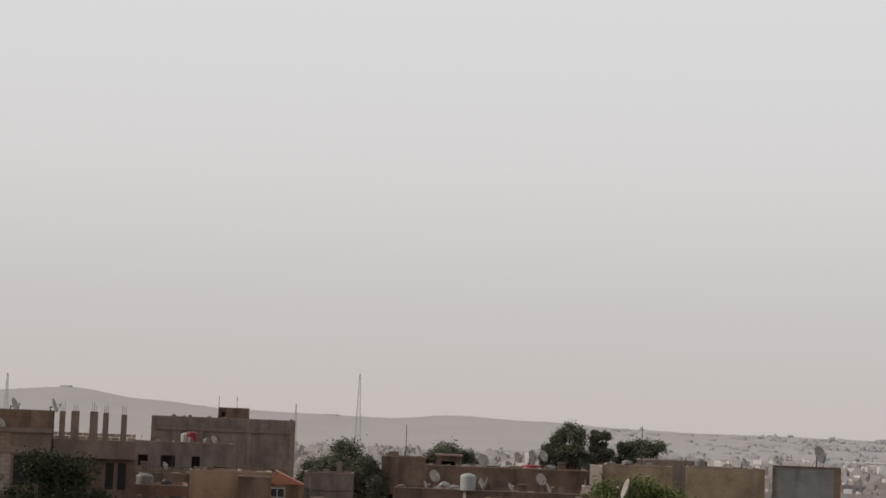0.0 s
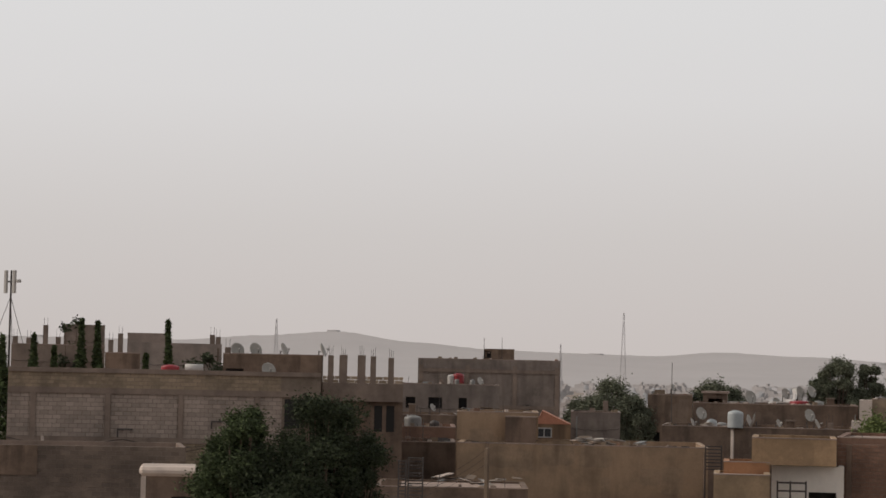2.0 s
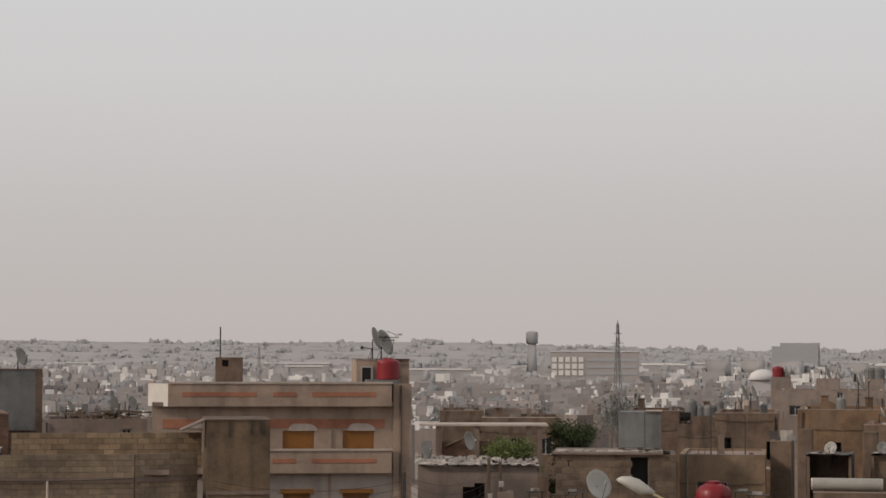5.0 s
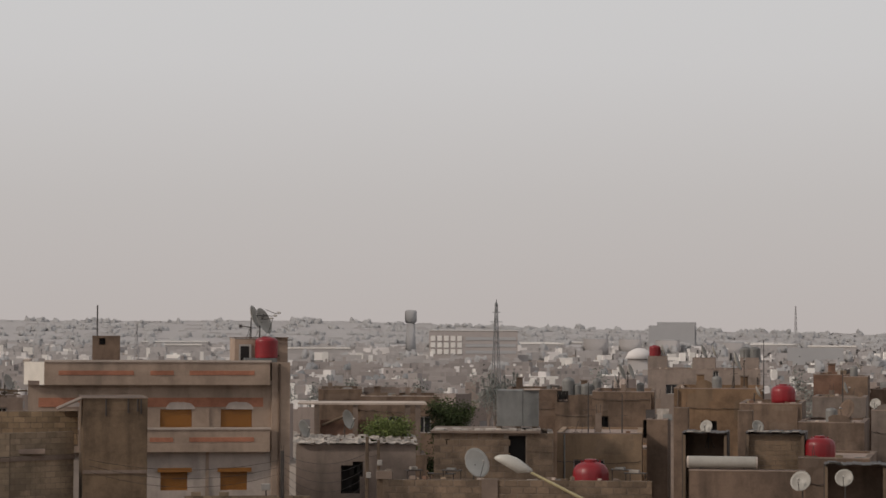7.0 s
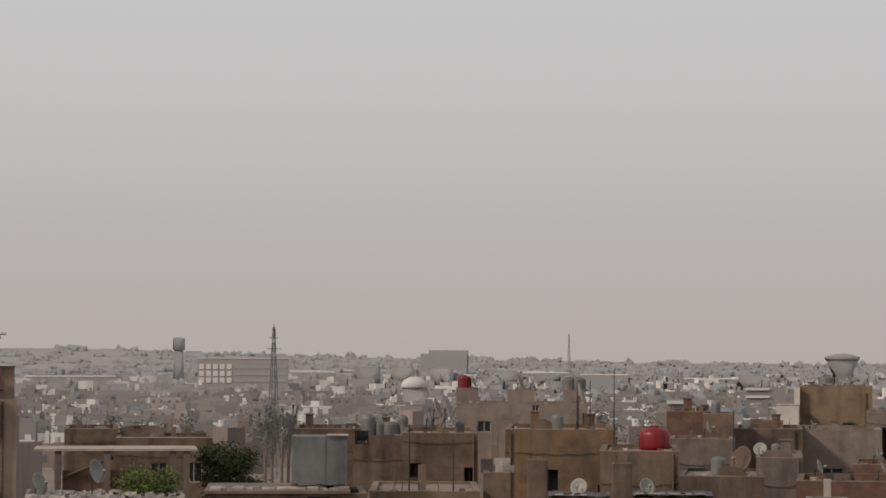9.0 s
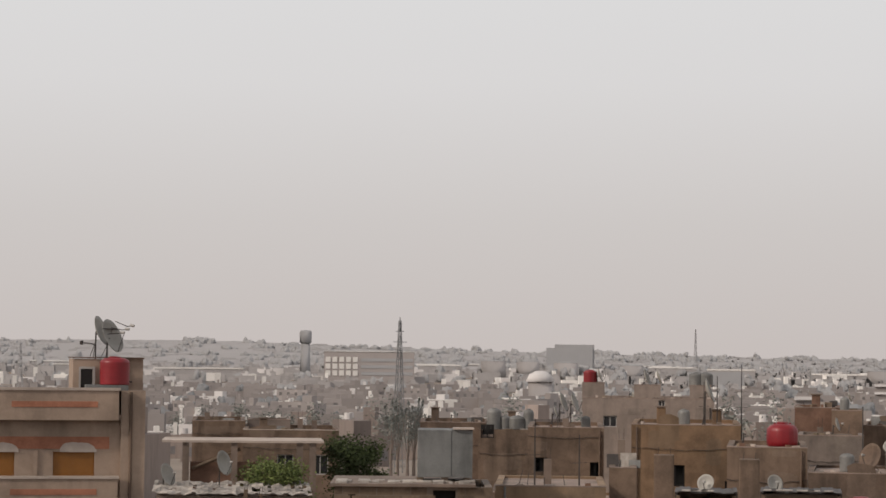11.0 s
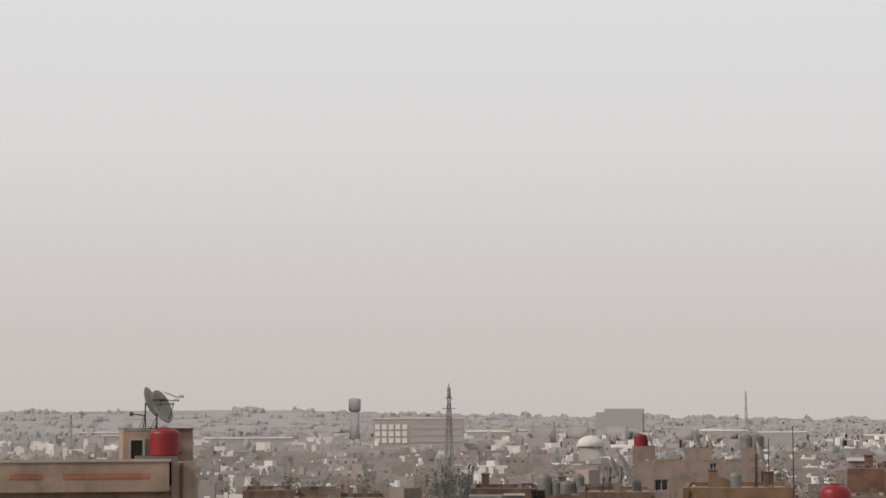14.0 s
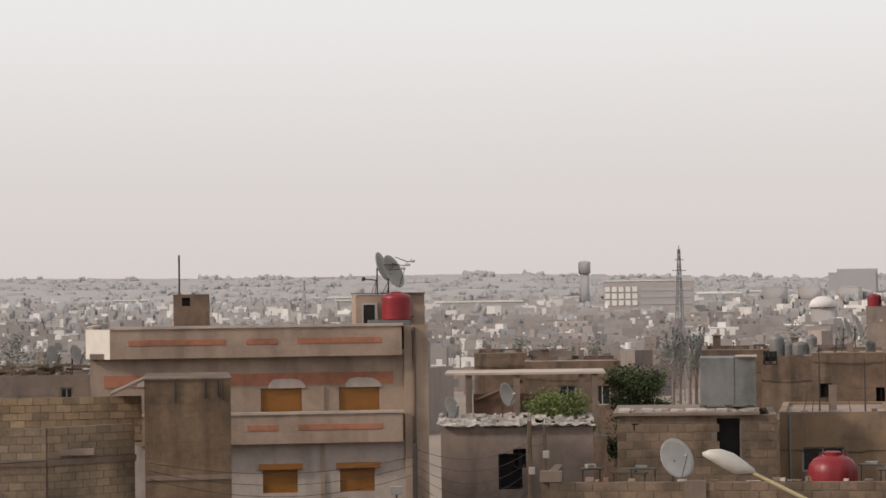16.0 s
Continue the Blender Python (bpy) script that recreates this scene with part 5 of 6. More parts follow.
x, y, z = -80.45, 120.35, 11.9
drum_tank(x, y, z - 0.42, 0.3, 0.7, "frame", "white plastic water tank on the terrace")
house("tan_wall_house", -46.43, 71.51, 25.46, 11.9, 9.05, "long blank tan-rendered house wall", 8, "sand", [], 0.2, coping=True)
house("tan_upper_house", -51.91, 73.24, 27.61, 4.02, 10.46, "tan upper storey with a blank wall", 6, "sand", [], 0.4)
house("dark_recess_room", -50.44, 72.88, 27.03, 1.52, 10.27, "dark recessed rooftop room", 3, "brown", [], 0.2, "hut")


def gable_room():
    x, y, rz, w, top = -55.2, 86.15, 26.21, 1.93, 9.75
    t = thing("gabled_room", x, y, 0, rz, "small orange-cream gabled room with a barred window", "house")
    boxes("wall", "ochre", t, ((-w / 2, 0, 0), (w / 2, 4, top - 0.1)))
    bm = bmesh.new()
    pts = [(-w / 2, top - 0.1), (-w / 2 + 0.35, top + 0.62), (w / 2, top - 0.1)]
    f = [bm.verts.new((a, -0.05, b)) for a, b in pts]
    g = [bm.verts.new((a, 4.05, b)) for a, b in pts]
    bm.faces.new(f), bm.faces.new(g[::-1])
    for i in range(3):
        bm.faces.new((f[i], f[(i + 1) % 3], g[(i + 1) % 3], g[i]))
    part("gable_roof", bm, "salmon", t)
    window(t, -0.5, top - 0.85, 0.85, 0.55, y=-0.06)


gable_room()
house("cement_room", -54.39, 89.87, 25.15, 2.78, 10.29, "pale cement room behind the tan wall", 5, "grey", [], 0.3)
house("tan_small_house", -59.29, 111.78, 23.28, 2.94, 11.17, "small tan house with two doors", 6, "tan", [(-0.9, 7.4, 0.5, 1.3), (0.0, 7.4, 0.5, 1.3)], 0.3, kind="dark")
house("dark_wall_house", -45.87, 95.64, 20.66, 9.3, 10.93, "long dark brown block wall under roof clutter", 7, "brown", [], 0.5)
house("dark_wall_house", -43.8, 87.87, 21.04, 10.39, 9.77, "brown roof parapet with a pipe", 7, "brown", [], 0.5)
# narrow white wall stands in for the lit house corner
house("pale_corner", -41.47, 98.26, 18.46, 0.63, 11.15, "pale lit corner of a house", 4, "white", [], 0.2, "wall", coping=False)
# trees of this stretch
for x, y, z, r, mt in ((-65.62, 117.73, 12.65, 1.7, "leaf_haze"), (-63.57, 109.86, 11.58, 1.5, "leaf_haze"), (-67.31, 114.73, 11.25, 1.4, "leaf_haze"), (-61.47, 110.83, 11.51, 1.3, "leaf_haze"), (-58.68, 117.46, 12.65, 1.6, "leaf_haze"), (-57.46, 117.96, 12.28, 1.1, "leaf_haze")):
    tree(x, y, z, r, "haze-greyed green tree among low houses", mt, 44, 560, 0.08, low=0.55, fluff=(0.2, 0.42))
for x, y, z, r, mt in ((-49.3, 115.87, 14.6, 1.3, "leaf_haze"), (-50.2, 115.52, 13.2, 0.8, "leaf_haze"), (-47.55, 117.33, 14.25, 0.8, "leaf_haze"), (-46.2, 118.76, 13.4, 0.9, "leaf_haze"), (-44.9, 119.19, 13.55, 1.4, "leaf_haze"), (-48.3, 116.62, 12.7, 1.0, "leaf_haze")):
    tree(x, y, z, r, "tall haze-greyed green tree behind the walls", mt, 46, 620, 0.075, low=0.66, fluff=(0.18, 0.4))
x, y, z = -45, 87.4, 10.69
drum_tank(x, y, z - 0.95, 0.42, 0.95, "tank", "pale blue-grey water tank on a pipe stand")
x, y, z = -45.2, 87.32, 9.75
pillar(x, y, 0, 0.28, z, "pale pipe stand below the water tank", "white")
for x, y, z, f, r in ((-44.8, 89.62, 9.89, 290, 0.42), (-47.61, 96.04, 11.1, 60, 0.4), (-47.5, 88.54, 10.22, 60, 0.35), (-42.08, 90.64, 10.25, 60, 0.35), (-46.1, 97.69, 11.34, 70, 0.35), (-45.31, 97.98, 11.46, 70, 0.35), (-44.71, 98.2, 11.48, 70, 0.35)):
    dish(x, y, z - 0.62, f, r, 20, 0.7)
x, y, z = -44.96, 97.04, 10.99
drum_tank(x, y, z - 0.2, 0.55, 0.4, label="flat red plastic tank on a roof")
x, y, z = -46.33, 96.53, 10.96
drum_tank(x, y, z - 0.2, 0.3, 0.35, "frame", "small white tank on a roof")
x, y, z = -55.25, 102.64, 13.25
mast(x, y, 0, z)

# ---- middle: ochre slab house, brick building, panel ----
house("ochre_slab_house", -34.5, 67.86, 20.18, 3.64, 9.82, "ochre rendered roof slab over a white room", 5, "slab_ochre", [], 0.3, base=8.67)
house("white_room", -34.28, 69.01, 19.84, 3.14, 8.62, "white room with a black window beneath an ochre slab", 4, "lime_white", [(0.65, 6.44, 1.2, 1.05)], 0.2, coping=False, kind="dark")
house("brick_building", -28.65, 72.94, 16.15, 10.7, 9.85, "long red-brown brick building with concrete posts", 9, "brick", [], 0.1)
# hut in the lit copy of the block colour
house("yellow_slab_hut", -35.5, 64.27, 21.47, 2.36, 8.31, "low hut with a light yellowish slab", 4, "lit_block", [], 0.05, "hut")
house("block_wall_house", -37.69, 94.23, 17.41, 3.89, 11.38, "grey block house with a flat roof", 6, "block", [], 0.3)
house("block_wall_house", -32.54, 93.65, 15.22, 4.28, 11.46, "dark grey block house", 6, "block", [], 0.3)
# sunlight on this corner put in as a white wall strip
house("pale_corner", -39.69, 93.06, 18.44, 0.68, 11.35, "pale sunlit house corner", 4, "white", [], 0.2, "wall", coping=False)
house("white_shed", -38.45, 103.41, 16.55, 4.16, 11.71, "flat white roof on a low dark shed", 5, "grey", [], 0.1, "shed", coping="edge")
house("white_low_wall", -39.05, 90.64, 18.51, 1.17, 10.23, "small white low wall", 3, "white", [], 0.2, "wall", coping=False)
for x, y, z in ((-36.58, 86.19, 10.53), (-35.15, 86.64, 10.57), (-34.26, 86.92, 10.31)):
    tree(x, y, z + 0.7, 1.35, "yellow-green shrubby tree behind a roof edge", "leaf_light", 22, 420, 0.08, low=0.72)
x, y, z = -31.52, 73.11, 9.83
dish(x, y, z - 0.2, 300, 0.5, 18, 0.75, label="white satellite dish on the brick building")
for x, y, z, zz in ((*(-35.08, 93.98, 12), 5), (*(-34.88, 94.04, 12), 5)):
    mast(x, y, zz, z, arms=0)


def panel_wall():
    x, y, rz, w, top = -27.4, 90.83, 13.2, 3.53, 11.77
    t = thing("sheet_panel_room", x, y, 0, rz, "rooftop room with a large blue-grey sheet panel", "room")
    boxes("panel", "sheet", t, ((-w / 2 + 0.12, 0, top - 3.2), (w / 2 - 0.35, 0.1, top - 0.06)))
    boxes("frame_edge", "brown", t, ((-w / 2, -0.03, 0), (-w / 2 + 0.12, 3, top)), ((w / 2 - 0.35, -0.03, 0), (w / 2, 3, top)), ((-w / 2 + 0.12, -0.03, top - 0.06), (w / 2 - 0.35, 3, top)), ((-w / 2 + 0.12, 0.1, 0), (w / 2 - 0.35, 3, top - 3.2)))
    p = t.matrix_world @ Vector((0.6, 1.0, top))
    dish(p.x, p.y, p.z, 70, 0.5, 20, 0.5)
    boxes("white_crates", "frame", t, ((-w / 2 - 1.4, -0.8, top - 2.55), (-w / 2 - 0.75, 0, top - 2.15)), ((-w / 2 - 0.7, -0.8, top - 2.55), (-w / 2, 0, top - 2.15)), ((-w / 2 - 1.4, -0.8, 0), (-w / 2 - 0.1, -0.1, top - 2.55)))


panel_wall()


def brick_front():
    x, y, rz, w, top = -28.53, 72.55, 16.15, 10.66, 9.65
    t = thing("brick_facing", x, y, 0, rz, "coursed red-brown brick wall with concrete posts", "wall")
    blocks(t, -w / 2, w / 2, 2.5, top - 0.06, 0.06, size=(0.4, 0.17), material="brick", depth=0.03)
    boxes("core", "mortar", t, ((-w / 2, 0.06, 0), (w / 2, 0.2, top - 0.06)))
    for a in (-w / 2 + 0.4, -w / 2 + 3.6, -w / 2 + 5.4, -w / 2 + 8.0):
        boxes("post", "brown", t, ((a, -0.04, 0), (a + 0.25, 0.2, top - 0.1)))


brick_front()


def ladder_frame():
    x, y, rz, w, top = -33.89, 65.96, 20.23, 1.28, 8.09
    t = thing("ladder_rack", x, y, 0, rz, "black welded steel frame against a white wall", "frame")
    for a in (-w / 2, -0.1, w / 2 - 0.08):
        boxes("upright", "iron", t, ((a, 0, 0), (a + 0.08, 0.08, top)))
    for i in range(5):
        boxes("rung", "iron", t, ((-w / 2 + 0.08, 0.01, top - 0.12 - 0.35 * i), (w / 2 - 0.08, 0.07, top - 0.04 - 0.35 * i)))


ladder_frame()
house("rubble_roof_house", -22.61, 89.81, 11.05, 5.28, 9.21, "low cement house with rubble on its roof", 6, "pale", [(1.6, 8.2, 0.5, 0.5)], 0.2, coping=False)
bmr = thing("roof_rubble", -22.94, 90.77, 9.19, 0, "heap of dark rubble and boards on a roof", "rubble", kind="stuff")
bm = bmesh.new()
for i in range(60):
    c = Vector((random.gauss(0, 1.1), random.uniform(-0.3, 0.6), random.uniform(0, 0.35)))
    put(bm, c, c + Vector((random.uniform(0.1, 0.7), random.uniform(0.1, 0.3), random.uniform(0.03, 0.12))))
part("rubble", bm, "wood", bmr)
for x, y, z in ((-22.09, 91.95, 9.61), (-21.16, 92.12, 9.61)):
    dish(x, y, z - 0.3, 70, 0.45, 20, 0.5)
house("white_low_wall", -25.27, 66.62, 15.26, 1.82, 7.2, "white-painted low wall with thin lines", 2, "white", [], 0.1, "wall", coping=False)
house("low_yard_house", -48.06, 61.69, 28.73, 6.68, 7.33, "low tin-roofed yard building", 6, "brown", [], 0.05)
x, y, z = -44.43, 57.97, 9.28
pillar(x, y, 0, 0.16, z, "tall wooden utility pole", "wood")
x, y, z = -2.24, 83.97, 7.54
pillar(x, y, 0, 0.16, z, "tall wooden utility pole", "wood")
x, y, z = -1.69, 83.98, 7.39
pillar(x, y, 0, 0.14, z, "wooden utility pole", "wood")
x, y, z = -5.88, 75.77, 7.27
pillar(x, y, 0, 0.16, z, "dark utility pole beside the house", "iron")

for x, y, z in ((-1.62, 83.86, 6.3), (-2.16, 83.84, 5.7)):
    t = thing("meter_box", x, y, z, 0, "white electricity box fixed to a wooden pole", "box", "pole boxes")
    boxes("case", "frame", t, ((-0.12, -0.08, -0.14), (0.12, 0.08, 0.14)), bevel=0.02)
    boxes("strap", "iron", t, ((-0.14, 0.08, -0.03), (0.14, 0.11, 0.03)))

# ---- pylon ----
def pylon(x, y, z, label, base=1.9, mat="iron"):
    g = gz(math.hypot(x, y))
    z -= g
    t = thing("lattice_pylon", x, y, g, 20, label, "pylon")
    # the far pylons of the plain get thicker members to show from the camera
    thick = 0.045 if base < 2 else 0.11
    n = 11
    lv = [z * i / n for i in range(n + 1)]

    def half(h):
        f = h / z
        return base * (0.06 + 0.34 * (1 - f) + 0.12 * (1 - f) ** 3)

    for sx, sy in ((-1, -1), (1, -1), (1, 1), (-1, 1)):
        bm = bmesh.new()
        tube(bm, [(sx * half(a), sy * half(a), a) for a in lv], thick, 4)
        part("leg", bm, mat, t)
    bm = bmesh.new()
    for a, b in zip(lv, lv[1:]):
        p, q = half(a), half(b)
        for c, d in (((-1, -1), (1, -1)), ((1, -1), (1, 1)), ((1, 1), (-1, 1)), ((-1, 1), (-1, -1))):
            rod(bm, (c[0] * p, c[1] * p, a), (d[0] * q, d[1] * q, b), thick * 0.4, n=4, caps=False)
            rod(bm, (d[0] * p, d[1] * p, a), (c[0] * q, c[1] * q, b), thick * 0.4, n=4, caps=False)
            rod(bm, (c[0] * q, c[1] * q, b), (d[0] * q, d[1] * q, b), thick * 0.4, n=4, caps=False)
    part("lattice", bm, mat, t)
    bm = bmesh.new()
    rod(bm, (0, 0, z), (0, 0, z + 0.4), 0.05, n=5)
    for h, wd in ((0.86, 0.8), (0.93, 0.5)):
        rod(bm, (-wd, 0, z * h), (wd, 0, z * h), 0.05, n=4)
    part("cross_arms", bm, mat, t)


def rack(x, y, rz, w, top, label, n=6, d=0.5, base=0.0):
    t = thing("steel_rack", x, y, base, rz, label, "rack")
    top -= base
    for a in (-w / 2, w / 2 - 0.06):
        for b in (0, d):
            boxes("upright", "iron", t, ((a, b, 0), (a + 0.06, b + 0.06, top)))
    for i in range(n):
        z = top - 0.06 - i * 0.3
        if z > 0.1:
            boxes("rung", "iron", t, ((-w / 2 + 0.06, 0.005, z), (w / 2 - 0.06, 0.055, z + 0.05)))
            boxes("rung", "iron", t, ((-w / 2 + 0.06, d + 0.005, z - 0.15), (w / 2 - 0.06, d + 0.055, z - 0.1)))


rack(-45.99, 53.68, 30, 0.36, 8.81, "black steel lattice rack in a yard", 12)
rack(-45.77, 54.38, 29.66, 0.65, 8.92, "black steel lattice rack in a yard", 12)
rack(-39.26, 70.3, 22.18, 0.78, 9.32, "black welded railing on the tan wall's end", 4, 0.3)
house("orange_parapet", -36.41, 67.14, 21.35, 1.99, 8.75, "low orange rendered parapet wall", 3, "salmon_wall", [], 0.05, "wall")


pylon(10.04, 249.8, 16.46, "grey steel lattice pylon above the houses", 1.6, "hazy_iron")

# ---- clutter on the flat roofs ----
def chimney_stub(x, y, z, rz, h, material):
    t = thing("chimney_stub", x, y, z, rz, "short rough rendered chimney stub on a roof", "chimney", "rooftop chimneys")
    boxes("shaft", material, t, ((-0.22, -0.22, 0), (0.22, 0.22, h)), bevel=0.02)
    boxes("cap", "concrete", t, ((-0.28, -0.28, h), (0.28, 0.28, h + 0.07)))


def column_stub(x, y, z, rz, h):
    t = thing("column_stub", x, y, z, rz, "bare concrete column stub with rusty bars", "column", "rooftop column stubs")
    boxes("shaft", "concrete", t, ((-0.15, -0.15, 0), (0.15, 0.15, h)))
    for a in (-0.09, 0.09):
        bm = bmesh.new()
        rod(bm, (a, 0, h), (a * 1.2, 0, h + 0.45), 0.012, n=4)
        part("starter_bar", bm, "iron", t)


def roof_room(x, y, z, rz, w, h, material):
    t = thing("roof_room", x, y, z, rz, "low rough rendered room on a roof", "hut", "rooftop rooms")
    bm = bmesh.new()
    pierced(bm, w, 0, h, 0, 0.2, [(-0.4, 0.4, 0, min(h - 0.3, 1.9))])
    bmesh.ops.remove_doubles(bm, verts=list(bm.verts), dist=0.0005)
    part("front_wall", bm, material, t)
    for a in (-w / 2, w / 2 - 0.2):
        boxes("side_wall", material, t, ((a, 0.2, 0), (a + 0.2, 2.0, h)))
    boxes("back_wall", material, t, ((-w / 2, 2.0, 0), (w / 2, 2.2, h)))
    boxes("roof", "roof", t, ((-w / 2 - 0.1, -0.15, h), (w / 2 + 0.1, 2.3, h + 0.12)))


def board_stack(x, y, z, rz):
    t = thing("board_stack", x, y, z, rz, "leaning stack of old boards and sheets", "boards", "rooftop clutter")
    for i in range(5):
        w, h = random.uniform(0.3, 0.7), random.uniform(0.3, 0.65)
        o = boxes("board", random.choice(("wood", "zinc", "rag", "iron")), t, ((-w / 2, 0, 0), (w / 2, 0.03, h)))
        o.location, o.rotation_euler = (random.uniform(-0.5, 0.5), i * 0.09, 0), (radians(-14), 0, random.uniform(-0.15, 0.15))


random.seed(21)
for t, w, d, z, walls in ROOFS:
    if t.name.split(".")[0] in ("back_house", "grey_house", "white_low_wall", "tan_wall_house", "low_yard_house", "ochre_slab_house", "tan_upper_house", "low_house", "low_shop", "brick_building"):
        continue
    m = t.matrix_world
    rz = math.degrees(t.rotation_euler.z)
    n = max(2, min(8, int(w * 0.8)))
    for i in range(n):
        u = -w / 2 + 0.6 + (w - 1.2) * (i + random.uniform(0.1, 0.9)) / n
        p = m @ Vector((u, random.uniform(0.9, max(1.0, d * 0.6)), z))
        k = random.random()
        if k < 0.14:
            mt, lab = random.choice((("zinc", "galvanised steel water tank on a flat roof"), ("tank", "pale plastic water tank on a flat roof"), ("iron", "black water tank on a flat roof"), ("zinc", "galvanised steel water tank on a flat roof"), ("zinc", "galvanised steel water tank on a flat roof")))
            drum_tank(*p, random.uniform(0.2, 0.34), random.uniform(0.55, 0.95), mt, lab)
        elif k < 0.34:
            dish(*p, random.uniform(62, 100), random.uniform(0.24, 0.36), random.uniform(15, 30), random.uniform(0.4, 0.75))
        elif k < 0.48:
            chimney_stub(*p, rz, random.uniform(0.7, 1.2), walls)
        elif k < 0.66:
            column_stub(*p, rz, random.uniform(0.5, 1.1))
        elif k < 0.71 and w > 6:
            roof_room(*p, rz, random.uniform(1.2, 1.8), random.uniform(0.8, 1.2), walls)
        elif k < 0.91:
            board_stack(*p, rz)
        else:
            mast(p.x, p.y, p.z, p.z + random.uniform(1.2, 2.6), arms=random.choice((0, 1, 2)))


def ragged_plate(bm, rn, cx, cz, w, h, y, thick):
    """A thin plate with a ragged outline, proud of a wall at y."""
    n = 18
    rim = []
    for i in range(n):
        a = 2 * math.pi * i / n
        c, d = math.cos(a), math.sin(a)
        k = rn.uniform(0.85, 1.0) / max(abs(c), abs(d))
        rim.append((cx + c * w / 2 * k, cz + d * h / 2 * k))
    f = [bm.verts.new((p, y - thick, q)) for p, q in rim]
    g = [bm.verts.new((p, y + 0.002, q)) for p, q in rim]
    bm.faces.new(f)
    bm.faces.new(g[::-1])
    for i in range(n):
        bm.faces.new((f[i], f[i - 1], g[i - 1], g[i]))


rn = random.Random(77)
KIN = {"tan": (0.175, 0.122, 0.088), "ochre": (0.17, 0.11, 0.067), "brown": (0.15, 0.103, 0.075), "grey": (0.165, 0.132, 0.11), "sand": (0.235, 0.162, 0.105), "pale": (0.235, 0.185, 0.155), "concrete": (0.2, 0.15, 0.12)}
for k, c in KIN.items():
    M["mended_" + k] = surface("mended_" + k + "_render", c, streaks=0.4, vary=0.3)
for t, w, d, z, walls in ROOFS:
    if walls not in KIN or w < 1.8 or t.name.split(".")[0] in ("white_low_wall", "ochre_slab_house"):
        continue
    fronts = [(h.bound_box[0][0], h.bound_box[6][0], h.bound_box[0][2], h.bound_box[6][2]) for h in t.children if h.name.startswith("window")]
    level = 0.004
    for k in range(2 + int(w / 2)):
        pw, ph = rn.uniform(0.5, 2.0), rn.uniform(0.3, 1.6)
        cx, cz = rn.uniform(-w / 2 + pw / 2 + 0.1, max(-w / 2 + pw / 2 + 0.11, w / 2 - pw / 2 - 0.1)), z - rn.uniform(-0.1, 2.8)
        if pw > w - 0.3 or any(a - pw * 0.7 < cx < b + pw * 0.7 and c - ph * 0.7 < cz < e + ph * 0.7 for a, b, c, e in fronts):
            continue
        bm = bmesh.new()
        ragged_plate(bm, rn, cx, cz, pw * 0.9, ph * 0.9, 0, level)
        part("render_patch", bm, "mended_" + walls, t)
        level += 0.003
    if rn.random() < 0.6:
        a = rn.choice((-1, 1)) * (w / 2 - rn.uniform(0.15, 0.4))
        bm = bmesh.new()
        rod(bm, (a, -0.07, 0), (a, -0.07, z + 0.05), 0.045, n=8)
        part("drain_pipe", bm, rn.choice(("iron", "zinc", "brown")), t)
    if rn.random() < 0.7:
        b = z - rn.uniform(0.2, 1.4)
        bm = bmesh.new()
        tube(bm, [(-w / 2 + w * i / 14, -0.05, b - 0.12 * math.sin(math.pi * i / 14) - 0.03 * math.sin(i * 2.1)) for i in range(15)], 0.014, 4)
        part("slack_cable", bm, "iron", t)


def loose_bits(m, u0, u1, y, z, n, rn, label="loose blocks, rags and scraps along a roof edge"):
    """Small scraps lying along a wall's top."""
    t = new("roof_scraps")
    t.empty_display_size = 0.2
    t.matrix_world = m @ Matrix.Translation((0, y, z))
    tagged(t, label, "rubble", "rooftop scraps")
    for _ in range(n):
        a, k = rn.uniform(u0, u1), rn.random()
        if k < 0.5:
            w, h = rn.uniform(0.1, 0.3), rn.uniform(0.04, 0.16)
            o = boxes("loose_block", rn.choice(("block", "concrete", "edge", "brick")), t, ((-w / 2, -0.07, 0), (w / 2, 0.07, h)))
        elif k < 0.8:
            w = rn.uniform(0.15, 0.5)
            o = boxes("rag", rn.choice(("rag", "zinc", "iron", "wood")), t, ((-w / 2, -0.06, 0), (w / 2, 0.1, rn.uniform(0.02, 0.06))))
        else:
            bm = bmesh.new()
            rod(bm, (0, 0, 0), (rn.uniform(-0.15, 0.15), 0, rn.uniform(0.2, 0.6)), 0.014, n=5)
            o = part("iron_bar", bm, "iron", t)
        o.location, o.rotation_euler = (a, rn.uniform(-0.02, 0.05), 0), (0, 0, rn.uniform(-0.4, 0.4))


for t, w, d, z, walls in ROOFS:
    if w > 1.7 and t.location.y < 150 and t.name.split(".")[0] not in ("back_house", "white_low_wall"):
        top = max(c.bound_box[6][2] for c in t.children if c.name.split(".")[0] in ("coping", "front_wall"))
        loose_bits(t.matrix_world, -w / 2 + 0.2, w / 2 - 0.2, 0.1, top, int(3 + w), rn)
m = pose(4.53, 72.86, 0, 0, 0, -3.56)
loose_bits(m, -5.7, 5.7, 0.18, 6.19, 16, rn, "scraps and broken blocks on the limestone wall")
